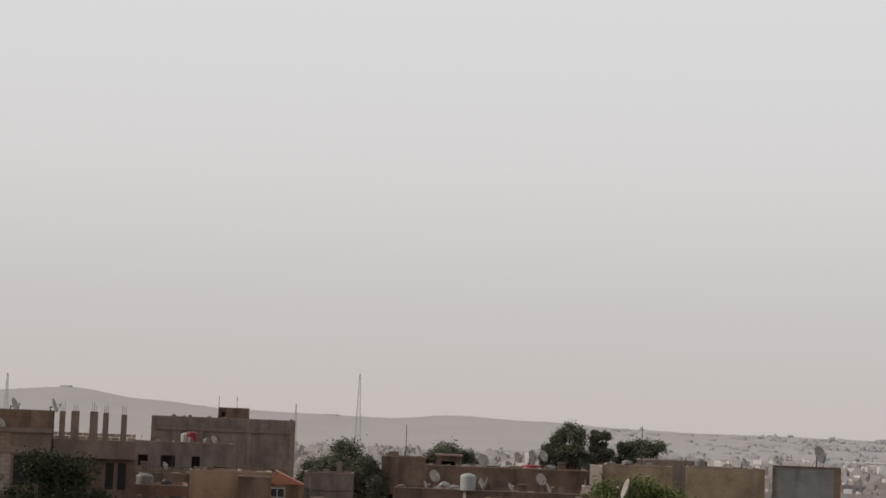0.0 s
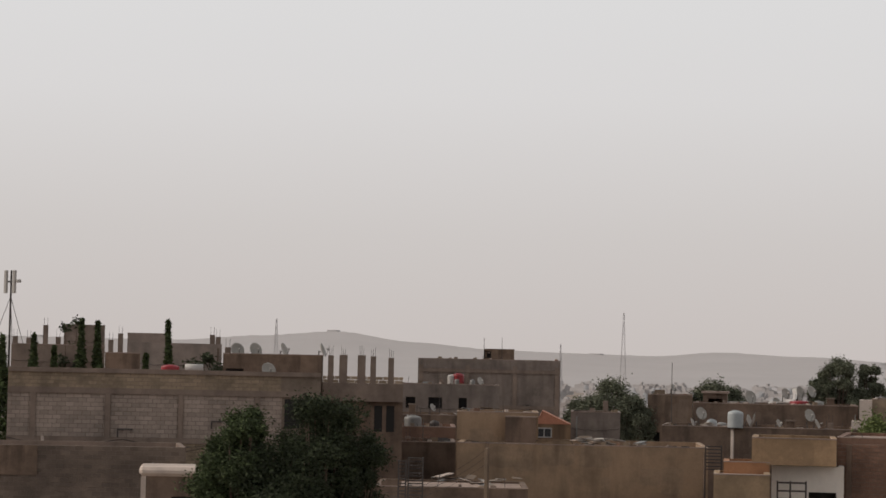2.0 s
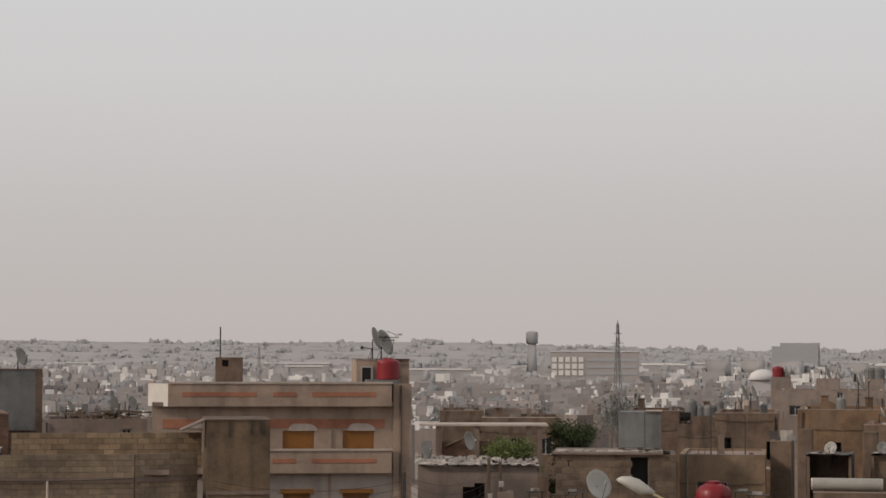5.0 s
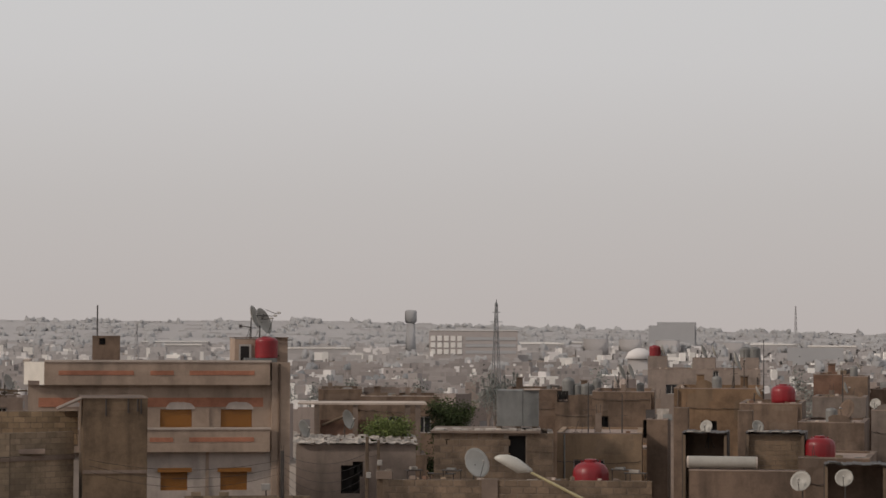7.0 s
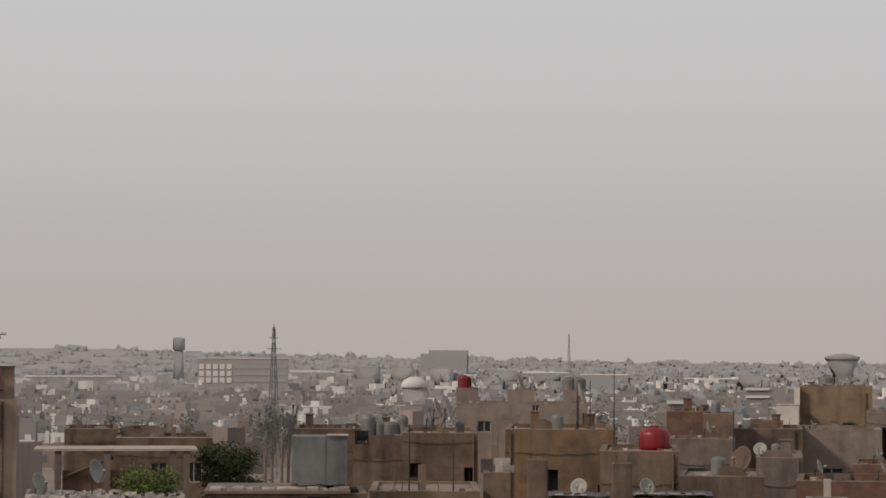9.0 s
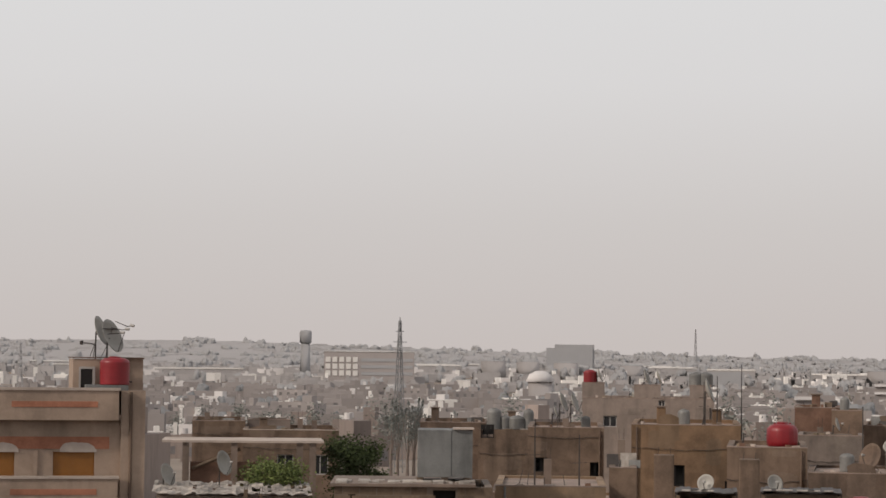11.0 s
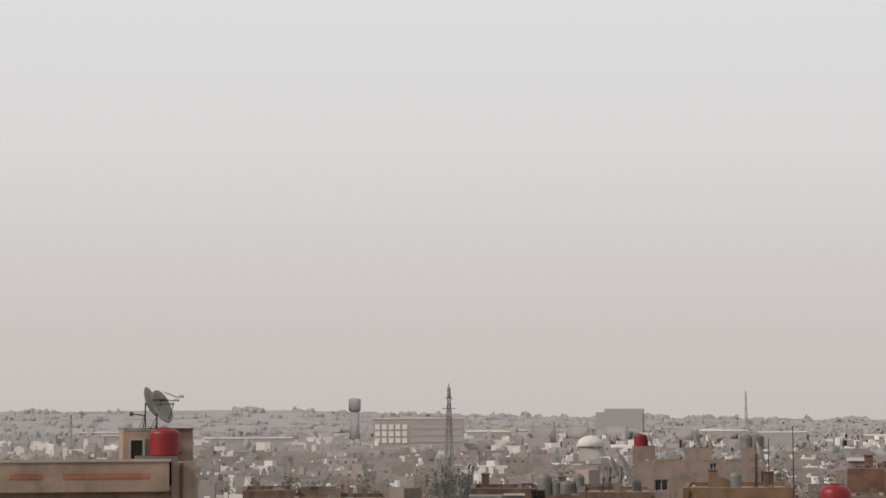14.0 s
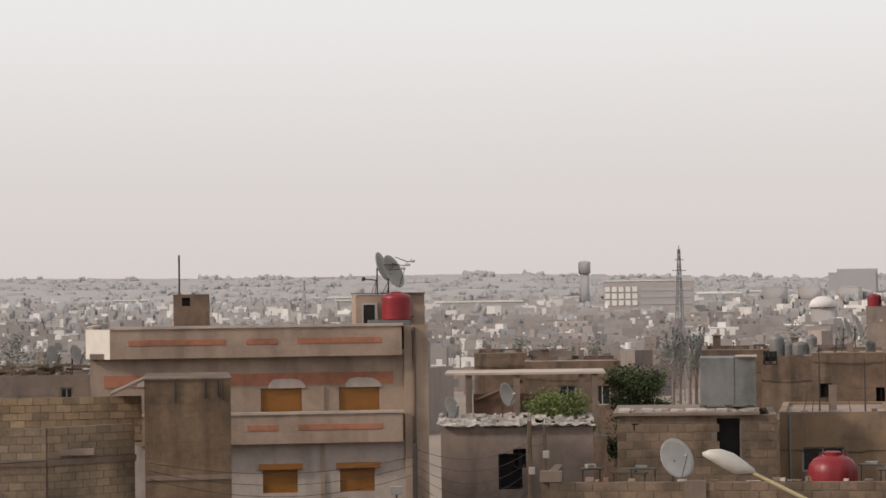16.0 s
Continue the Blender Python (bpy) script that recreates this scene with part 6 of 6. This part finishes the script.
for u, y, z in ((-4.6, 1.4, 5.29), (-3.4, 2.2, 5.29), (-2.9, 1.2, 5.29), (4.6, 2.6, 5.29), (5.2, 1.6, 5.29)):
    p = m @ Vector((u, y, z))
    t = thing("scrap_frame", *p, rn.uniform(-20, 20), "rusty low metal frame among roof scrap", "frame", "rooftop scrap")
    w, h = rn.uniform(0.6, 1.1), rn.uniform(0.95, 1.25)
    for a in (-w / 2, w / 2):
        bm = bmesh.new()
        rod(bm, (a, 0, 0), (a, 0, h), 0.025, n=6)
        part("leg", bm, "iron", t)
    boxes("top_rail", "iron", t, ((-w / 2 - 0.05, -0.2, h), (w / 2 + 0.05, 0.2, h + 0.05)))
    boxes("scrap", rn.choice(("wood", "rag", "zinc")), t, ((-w * 0.3, -0.15, h + 0.05), (w * 0.2, 0.15, h + 0.05 + rn.uniform(0.05, 0.2))))


# bare columns, boards and low sheets on the left-hand roofs
for x, y, z, h in ((-90.13, 82.43, 13.82, 0.9), (-89.5, 82.95, 13.84, 0.7), (-88.73, 83.58, 14.38, 1.2), (-88.13, 84.07, 13.88, 0.8), (-82.57, 82.07, 13.67, 0.9), (-82.12, 82.41, 13.91, 1.2), (-77.72, 85.6, 13.85, 1.4), (-77.44, 85.8, 13.74, 1.4), (-66.2, 70.47, 13.08, 1.2), (-79.89, 84.06, 13.79, 1.0)):
    column_stub(x, y, z - 0.9, 36, 0.5 * h + 0.65)
for x, y, z in ((-46.74, 72.47, 9.39), (-46.24, 72.71, 9.31), (-45.48, 73.06, 9.33), (-44.8, 73.37, 9.26), (-53.07, 73.76, 10.62), (-53.76, 73.39, 10.5), (-48.76, 62.45, 7.81), (-47.84, 62.95, 7.73), (-46.61, 63.6, 7.72), (-46.33, 87.94, 9.9), (-46.27, 96.56, 11.03), (-44.62, 97.17, 11.07)):
    t = thing("sheet_pile", x, y, z - 0.25, random.uniform(10, 40), "low pile of bleached sheets and rubble on a roof", "rubble", "rooftop clutter")
    for i in range(6):
        w = random.uniform(0.3, 0.9)
        o = boxes("sheet", random.choice(("rag", "zinc", "wood", "edge", "rag")), t, ((-w / 2, -0.2, 0), (w / 2, 0.2, 0.03)))
        o.location, o.rotation_euler = (random.uniform(-0.8, 0.8), random.uniform(-0.2, 0.2), 0.05 * i + 0.02), (random.uniform(-0.2, 0.2), random.uniform(-0.25, 0.25), random.uniform(0, 3))

# ---- power lines ----
def cable(a, b, sag, r=0.009):
    t = thing("power_line", *a, 0, "thin black slack power line between poles", "cable", "power lines")
    a, b = Vector(a), Vector(b)
    bm = bmesh.new()
    tube(bm, [(b - a) * (i / 20) - Vector((0, 0, 4 * sag * (i / 20) * (1 - i / 20))) for i in range(21)], r, 4)
    part("wire", bm, "iron", t)


for k in range(6):
    cable((-5.88, 75.77, 7.14)[:2] + (7.14 - 0.28 * k,), (-2.24, 83.97, 7.37)[:2] + (7.37 - 0.35 * k - 0.6,), 0.5 + 0.12 * k)
for k in range(3):
    cable((-5.88, 75.77, 6.88)[:2] + (6.88 - 0.3 * k,), (-13.67, 69.67, 7.19)[:2] + (7.19 - 0.25 * k,), 0.45 + 0.1 * k)
    cable((-2.24, 83.97, 7.23)[:2] + (7.23 - 0.3 * k,), (-1.69, 83.98, 7.29)[:2] + (7.29 - 0.3 * k,), 0.05)
for k in range(3):
    cable((-44.43, 57.97, 9.21)[:2] + (9.21 - 0.3 * k,), (-50.17, 59.34, 7.1)[:2] + (7.1 - 0.2 * k,), 0.4)
# bright white with the sunlight of the office roof line in it
M["sunlit_edge"] = surface("sunlit_white_edge", (0.7, 0.68, 0.66), vary=0.08, bump=0)


def far_block(name, w, d, h, n_floors, n_cols, material):
    """A far flat-roofed block, built once and copied; window panels painted in a shade tone."""
    t = thing(name, 0, 0, 0, 0, "flat-roofed house in a haze-pale tone in the distance", "house", "far houses")
    bm = bmesh.new()
    hs = []
    fh = h / n_floors
    for i in range(n_floors):
        for j in range(n_cols):
            c = -w / 2 + w * (j + 0.5) / n_cols
            hs.append((c - 0.5, c + 0.5, i * fh + 1.0, i * fh + 2.2))
    pierced(bm, w, 0, h, 0, 0.3, hs)
    put(bm, (-w / 2 + 0.01, 0.32, 0), (w / 2 - 0.01, d, h - 0.5))
    part("wall", bm, material, t)
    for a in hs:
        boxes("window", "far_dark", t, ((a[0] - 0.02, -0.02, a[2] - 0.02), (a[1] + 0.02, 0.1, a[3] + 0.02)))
    bm = bmesh.new()
    put(bm, (w * 0.1, d * 0.3, h - 0.5), (w * 0.35, d * 0.7, h + 1.8))
    part("stair_hut", bm, material, t)
    bm = bmesh.new()
    rod(bm, (-w * 0.25, d * 0.4, h - 0.5), (-w * 0.25, d * 0.4, h + 0.9), 0.6, n=10)
    part("roof_tank", bm, "far_white", t)
    return t


# painted haze steps with distance: brown kinds near, pale kinds behind
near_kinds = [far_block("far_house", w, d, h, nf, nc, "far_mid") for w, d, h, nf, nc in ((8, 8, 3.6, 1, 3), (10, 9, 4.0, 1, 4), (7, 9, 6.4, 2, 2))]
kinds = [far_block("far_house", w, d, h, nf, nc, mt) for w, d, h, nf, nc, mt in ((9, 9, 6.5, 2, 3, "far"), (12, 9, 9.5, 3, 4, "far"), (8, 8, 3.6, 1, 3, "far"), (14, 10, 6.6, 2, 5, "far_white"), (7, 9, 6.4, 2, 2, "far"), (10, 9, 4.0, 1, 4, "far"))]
rnd = random.Random(5)


def scatter(n, r0, r1, a0, a1, gap):
    """Places at least a gap apart, clear of the pylon."""
    out = []
    for _ in range(n * 12):
        a, r = radians(rnd.uniform(a0, a1)), r0 + (r1 - r0) * rnd.random() ** 0.8
        p = Vector((r * math.sin(a), r * math.cos(a)))
        if len(out) < n and (p - Vector((10.5, 245))).length > 14 and all((p - q).length > gap for q in out):
            out.append(p)
    return out


def settle(sources, places):
    for i, p in enumerate(places):
        r = p.length
        m = pose(p.x, p.y, gz(r) - 0.3, 0, 0, -math.degrees(math.atan2(p.x, p.y)) + rnd.choice((-25, -10, 0, 12, 30, 80)))
        if i < len(sources):
            sources[i].matrix_world = m
        else:
            copy_thing(rnd.choice(sources), m)


settle(near_kinds, scatter(75, 176, 430, -20, 19, 13))
settle(kinds, scatter(210, 430, 960, -20, 20, 12))


def far_mass(name, n, r0, r1, a0, a1, material, label, h0=3.0, h1=8.0, seed=1):
    """Countless far roofs as one mesh of small flat-roofed blocks with huts and roof tanks."""
    rn = random.Random(seed)
    bm = bmesh.new()
    for _ in range(n):
        a, r = radians(rn.uniform(a0, a1)), r0 + (r1 - r0) * rn.random() ** 0.85
        cx, cy = r * math.sin(a), r * math.cos(a)
        w, d, h = rn.uniform(5, 13), rn.uniform(6, 10), rn.uniform(h0, h1)
        z = gz(r)
        put(bm, (cx - w / 2, cy, z - 1), (cx + w / 2, cy + d, z + h))
        for _ in range(rn.choice((0, 1, 1, 2))):
            q = cx + rn.uniform(-0.45, 0.35) * w
            y0 = cy + rn.uniform(0.4, 2.4)
            put(bm, (q, y0, z + h - 0.05), (q + rn.uniform(0.8, 3), y0 + 3, z + h + rn.uniform(0.8, 2.4)))
    tagged(part(name, bm, material, None), label, "houses", kind="stuff")


far_mass("far_town", 1300, 560, 1150, -27, 21, "far", "flat-roofed houses in haze tones across the basin", seed=2)
far_mass("far_town", 2200, 1100, 2300, -27, 21, "far_pale", "countless flat-roofed houses in paler haze tones in the distance", 2.5, 5.5, seed=3)
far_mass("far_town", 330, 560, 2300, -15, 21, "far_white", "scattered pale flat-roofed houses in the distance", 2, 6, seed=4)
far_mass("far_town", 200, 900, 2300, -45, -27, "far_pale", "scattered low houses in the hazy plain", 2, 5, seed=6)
def far_slivers(n, r0, r1, seed):
    """Small white blocks added over the far roofs as painted sunlit spots, wider with distance."""
    rn = random.Random(seed)
    bm = bmesh.new()
    for _ in range(n):
        a, r = radians(rn.uniform(-21, 21)), r0 + (r1 - r0) * rn.random()
        cx, cy = r * math.sin(a), r * math.cos(a)
        z = gz(r) + rn.uniform(3.5, 7.0)
        w, h = rn.uniform(0.5, 1.4) * r / 500, rn.uniform(0.8, 1.8) * (r / 500) ** 0.5
        if rn.random() < 0.2:
            w, h = w * 3, h * 0.5
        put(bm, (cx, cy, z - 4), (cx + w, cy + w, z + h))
    tagged(part("far_roof_heads", bm, "far_lit", None), "white blocks painted as sunlit spots on far roofs", "houses", kind="stuff")


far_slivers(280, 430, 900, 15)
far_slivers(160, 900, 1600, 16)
# long shed roofs on the skyline, painted in the sunlit white
rn = random.Random(11)
for k in range(16):
    a, r = radians(rn.uniform(-12, 20)), rn.uniform(1500, 2200)
    w = rn.uniform(25, 70)
    t = thing("factory_shed", r * math.sin(a), r * math.cos(a), gz(r), -math.degrees(a), "long pale factory shed roof in the haze", "shed", "far factory sheds")
    boxes("wall", "far_pale", t, ((-w / 2, 0.3, -1), (w / 2, 18, 6)))
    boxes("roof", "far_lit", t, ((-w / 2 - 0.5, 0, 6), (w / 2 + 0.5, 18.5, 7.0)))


def far_leaves(bm, rn, c, rx, rz, n):
    """A far crown: one tall lumpy mass with n smaller ones leaning out of it."""
    clump(bm, c, rx * 0.85, rz / rx * 1.1)
    for _ in range(n):
        a, q = rn.uniform(0, 6.283), rn.uniform(-0.4, 0.75)
        k = math.sqrt(1 - q * q) * rn.uniform(0.5, 0.85)
        clump(bm, c + Vector((rx * k * math.cos(a), rx * k * math.sin(a), rz * q)), rx * rn.uniform(0.2, 0.42), rn.uniform(1.0, 1.7))


def far_trees(n, r0, r1, a0, a1, label, seed, h0=4, h1=9, material="leaf_far"):
    rn = random.Random(seed)
    bm = bmesh.new()
    for _ in range(n):
        a, r = radians(rn.uniform(a0, a1)), r0 + (r1 - r0) * rn.random()
        c = Vector((r * math.sin(a), r * math.cos(a), gz(r)))
        h = rn.uniform(h0, h1)
        rod(bm, c, c + Vector((0, 0, h * 0.6)), 0.25, 0.1, 5)
        for _ in range(rn.choice((1, 2, 2, 3))):
            q = h * rn.uniform(0.75, 1.0)
            far_leaves(bm, rn, c + Vector((rn.uniform(-0.35, 0.35) * h, rn.uniform(-2, 2), q * 0.45)), q * rn.uniform(0.22, 0.4), q * 0.5, 7)
    tagged(part("far_trees", bm, material, None, smooth=True), label, "trees", kind="stuff")


def basin_trees(n, r0, r1, a0, a1, label, seed):
    """Leafy trees in a hazed olive between the first far houses, joined into one mesh."""
    rn = random.Random(seed)
    bm = bmesh.new()
    for _ in range(n):
        a, r = radians(rn.uniform(a0, a1)), r0 + (r1 - r0) * rn.random()
        c = Vector((r * math.sin(a), r * math.cos(a), gz(r)))
        h = rn.uniform(5, 9.5)
        w = h * rn.uniform(0.2, 0.34)
        rod(bm, c, c + Vector((0, 0, h * 0.5)), 0.18, 0.08, 5)
        for _ in range(9):
            q = rn.uniform(0.3, 0.92)
            b = rn.uniform(0, 6.283)
            k = w * math.sin(math.pi * min(0.95, q)) * rn.uniform(0.2, 0.9)
            leaves(bm, c + Vector((k * math.cos(b), k * math.sin(b), h * q)), w * rn.uniform(0.45, 0.7), 42, 0.24)
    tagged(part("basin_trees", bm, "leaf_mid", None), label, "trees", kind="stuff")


basin_trees(110, 230, 640, -16, 20, "olive trees in a hazed green between the first far houses", 17)
far_trees(200, 620, 1100, -26, 22, "trees in haze grey between the far houses", 7, 5, 11)
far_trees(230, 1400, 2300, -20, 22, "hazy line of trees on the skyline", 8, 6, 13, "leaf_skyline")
far_trees(60, 700, 2000, -45, -18, "sparse trees in haze white in the plain", 9, 4, 8, "leaf_skyline")
far_trees(120, 1000, 1500, -26, 22, "trees in haze white among the farther houses", 10, 6, 12, "leaf_skyline")


# landmarks
def water_tower(x, y, z, r, label, ball=True):
    g = gz(math.hypot(x, y))
    z -= g
    t = thing("water_tower", x, y, g, 0, label, "water tower")
    bm = bmesh.new()
    if ball:
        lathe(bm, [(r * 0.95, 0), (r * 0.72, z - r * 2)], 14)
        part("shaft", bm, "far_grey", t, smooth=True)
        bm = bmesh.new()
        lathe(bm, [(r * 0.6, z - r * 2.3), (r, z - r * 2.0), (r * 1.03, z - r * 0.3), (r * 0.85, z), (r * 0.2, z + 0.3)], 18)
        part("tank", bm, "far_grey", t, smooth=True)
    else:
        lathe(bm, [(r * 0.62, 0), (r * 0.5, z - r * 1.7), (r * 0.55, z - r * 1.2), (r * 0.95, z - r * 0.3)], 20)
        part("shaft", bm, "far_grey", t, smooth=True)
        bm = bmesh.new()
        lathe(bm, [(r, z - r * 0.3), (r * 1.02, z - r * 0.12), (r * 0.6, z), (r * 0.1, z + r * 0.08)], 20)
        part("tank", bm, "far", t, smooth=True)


water_tower(-2.04, 1500, 28.99, 3.9, "hazy round water tower on the skyline")
water_tower(228.18, 766.17, 16.3, 5.9, "flared concrete water tower with a domed lid", False)


def far_office():
    x, y, rz, w, top = 37.47, 1399.5, -1.53, 55.79, 15.16
    g = gz(math.hypot(x, y))
    top -= g
    t = thing("far_office", x, y, g, rz, "white office block with rows of window bays", "building")
    boxes("body", "far", t, ((-w / 2, 0, 0), (w / 2, 10, top)))
    for r in range(3):
        boxes("window_band", "far_grey", t, ((-w / 2 + 23, -0.2, top - 6 - r * 4.2), (w / 2 - 1, 0, top - 4 - r * 4.2)))
    # white strip painted as the sunlit roof line
    boxes("roof_edge", "sunlit_edge", t, ((-w / 2, -0.3, top), (w / 2, 10.3, top + 0.5)))
    for r in range(3):
        for c in range(5):
            a = -w / 2 + 1.0 + c * 4.2
            # bays painted brighter as if sunlit
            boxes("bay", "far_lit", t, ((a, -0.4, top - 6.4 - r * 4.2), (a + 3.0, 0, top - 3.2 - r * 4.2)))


far_office()


def storage_tank(x, y, z, r, h, label="white storage tank in the hazy distance", dome=0.1):
    g = gz(math.hypot(x, y))
    z -= g
    t = thing("storage_tank", x, y, g, 0, label, "storage tank", "storage tanks")
    bm = bmesh.new()
    lathe(bm, [(r * (0.84 if dome > 0.5 else 1), 0), (r * (0.84 if dome > 0.5 else 1), z)], 24)
    part("shell", bm, "far_pale", t, smooth=True)
    bm = bmesh.new()
    lathe(bm, [(r * 1.01, z), (r * 0.8, z + r * dome * 0.6), (r * 0.4, z + r * dome * 0.92), (r * 0.05, z + r * dome)], 24)
    part("dome", bm, "far_white" if dome > 0.5 else "far_grey", t, smooth=True)


storage_tank(130.53, 1594.67, 9.9, 9, 8)
storage_tank(159.64, 1642.26, 9.7, 8.5, 8)
storage_tank(187.07, 1639.36, 9.0, 9, 8)
storage_tank(227.64, 1583.72, 7.6, 8, 8)
storage_tank(371.8, 1453.19, 6, 9, 8)
storage_tank(92, 895.29, 3.12, 5.8, 8, "white domed silo among far houses", 0.75)
for x, y, rz, w, z in ((218.23, 1887.43, -6.6, 38.86, 21.15), (223.64, 1896.86, -6.72, 33.35, 24.06), (232.03, 1279.12, -10.28, 32.13, 5.63)):
    g = gz(math.hypot(x, y))
    z -= g
    t = thing("far_block", x, y, g, rz, "long hazy block on the skyline", "building", "far blocks")
    boxes("body", "far_grey", t, ((-w / 2, 0, 0), (w / 2, 12, z)))
for x, y, rz, w, z in ((228.33, 870.56, -14.7, 15.23, 3.94), (132.36, 585.22, -12.74, 10.27, 3.47)):
    g = gz(math.hypot(x, y))
    z -= g
    t = thing("apartment_block", x, y, g, rz, "pale apartment block with stacked balconies", "building", "far blocks")
    boxes("body", "far", t, ((-w / 2, 0, 0), (w / 2, 10, z)))
    for i in range(3):
        boxes("balcony", "far_white", t, ((-w / 2 - 0.3, -1.0, z - 1.2 - 3 * i), (w * 0.1, 0, z - 0.3 - 3 * i)))

# hills closing the view on the left
def ridge(name, r, a0, a1, heights, label, depth=400):
    bm = bmesh.new()
    n = 640
    front, crest, back = [], [], []
    for i in range(n + 1):
        f = i / n
        a = radians(a0 + (a1 - a0) * f)
        g = f * (len(heights) - 1)
        k = min(int(g), len(heights) - 2)
        s = g - k
        s = s * s * (3 - 2 * s)
        h = heights[k] * (1 - s) + heights[k + 1] * s + 1.6 * noise.noise(Vector((i * 0.06, r, 0))) + 0.9 * max(0, noise.noise(Vector((i * 0.45, r, 2)))) + 0.2 * random.random()
        c, sn = math.cos(a), math.sin(a)
        front.append(bm.verts.new(((r - depth) * sn, (r - depth) * c, -0.3)))
        crest.append(bm.verts.new((r * sn, r * c, h)))
        back.append(bm.verts.new(((r + 300) * sn, (r + 300) * c, -0.3)))
    for i in range(n):
        bm.faces.new((front[i], front[i + 1], crest[i + 1], crest[i]))
        bm.faces.new((crest[i], crest[i + 1], back[i + 1], back[i]))
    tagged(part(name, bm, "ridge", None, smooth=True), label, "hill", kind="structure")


HILL = (40, 40, 39, 39, 38, 39, 45, 51, 41, 35, 33, 32, 37, 34, 30, 28, 28, 27, 26, 26, 26, 27, 27, 24, 21, 19, 18, 17, 15, 14, 13, 12.5, 12.5, 12.5)
ridge("backdrop_hill", 2400, -46, 20, HILL, "bare hills and skyline in a pale haze tone", 600)
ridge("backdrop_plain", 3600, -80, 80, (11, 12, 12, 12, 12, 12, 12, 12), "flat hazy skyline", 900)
# far pylons take the hill's haze colour to look faint
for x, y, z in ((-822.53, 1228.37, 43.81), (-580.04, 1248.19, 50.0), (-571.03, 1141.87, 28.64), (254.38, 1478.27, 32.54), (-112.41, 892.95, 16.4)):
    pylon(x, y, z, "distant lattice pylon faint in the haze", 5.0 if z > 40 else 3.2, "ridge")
t = thing("greenhouse_sheds", -426.77, 987.84, 12, 27, "long white low greenhouse roofs in the plain", "shed")
t.location.z = gz(1100)
boxes("roof", "far_white", t, ((-38, 0, 4.8), (38, 8, 5.8)))
boxes("wall", "far", t, ((-38, 0.2, -1), (38, 7.8, 4.8)))


# scrub and low houses over the hill's slope and crest, painted in haze tones
rn = random.Random(31)
bm, bh = bmesh.new(), bmesh.new()
for k in range(1100):
    f = rn.random() ** 0.6
    a = radians(-46 + 66 * f)
    g = f * (len(HILL) - 1)
    i = min(int(g), len(HILL) - 2)
    q = (g - i) * (g - i) * (3 - 2 * (g - i))
    r = rn.uniform(1850, 2405)
    h = (HILL[i] * (1 - q) + HILL[i + 1] * q) * min(1, (r - 1800) / 600)
    c = Vector((r * math.sin(a), r * math.cos(a), h))
    if f < 0.42 and (r < 2375 or rn.random() < 0.5):
        continue
    if rn.random() < 0.5:
        big = 1.0 if f < 0.5 else 1.7
        for _ in range(rn.choice((1, 2, 4))):
            far_leaves(bm, rn, c + Vector((rn.uniform(-9, 9), rn.uniform(-2, 2), 0)), big * rn.uniform(2, 4), big * rn.uniform(1.2, 2.8), 4)
    else:
        w, z = rn.uniform(4, 16), rn.uniform(1.0, 2.2)
        put(bh, (c.x - w / 2, c.y, h - 4), (c.x + w / 2, c.y + 8, h + z))
# scrub lightened to the haze tone of the hill
M["scrub"] = surface("haze_pale_scrub", (0.495, 0.472, 0.462), rough=1.0, vary=0.1, bump=0, soft=0.85)
tagged(part("hill_scrub", bm, "scrub", None, smooth=True), "scrub and trees in haze tones along the hill's crest", "scrub", kind="stuff")
tagged(part("hill_houses", bh, "ridge", None), "tiny houses in the hill's haze tone along its crest", "houses", kind="stuff")
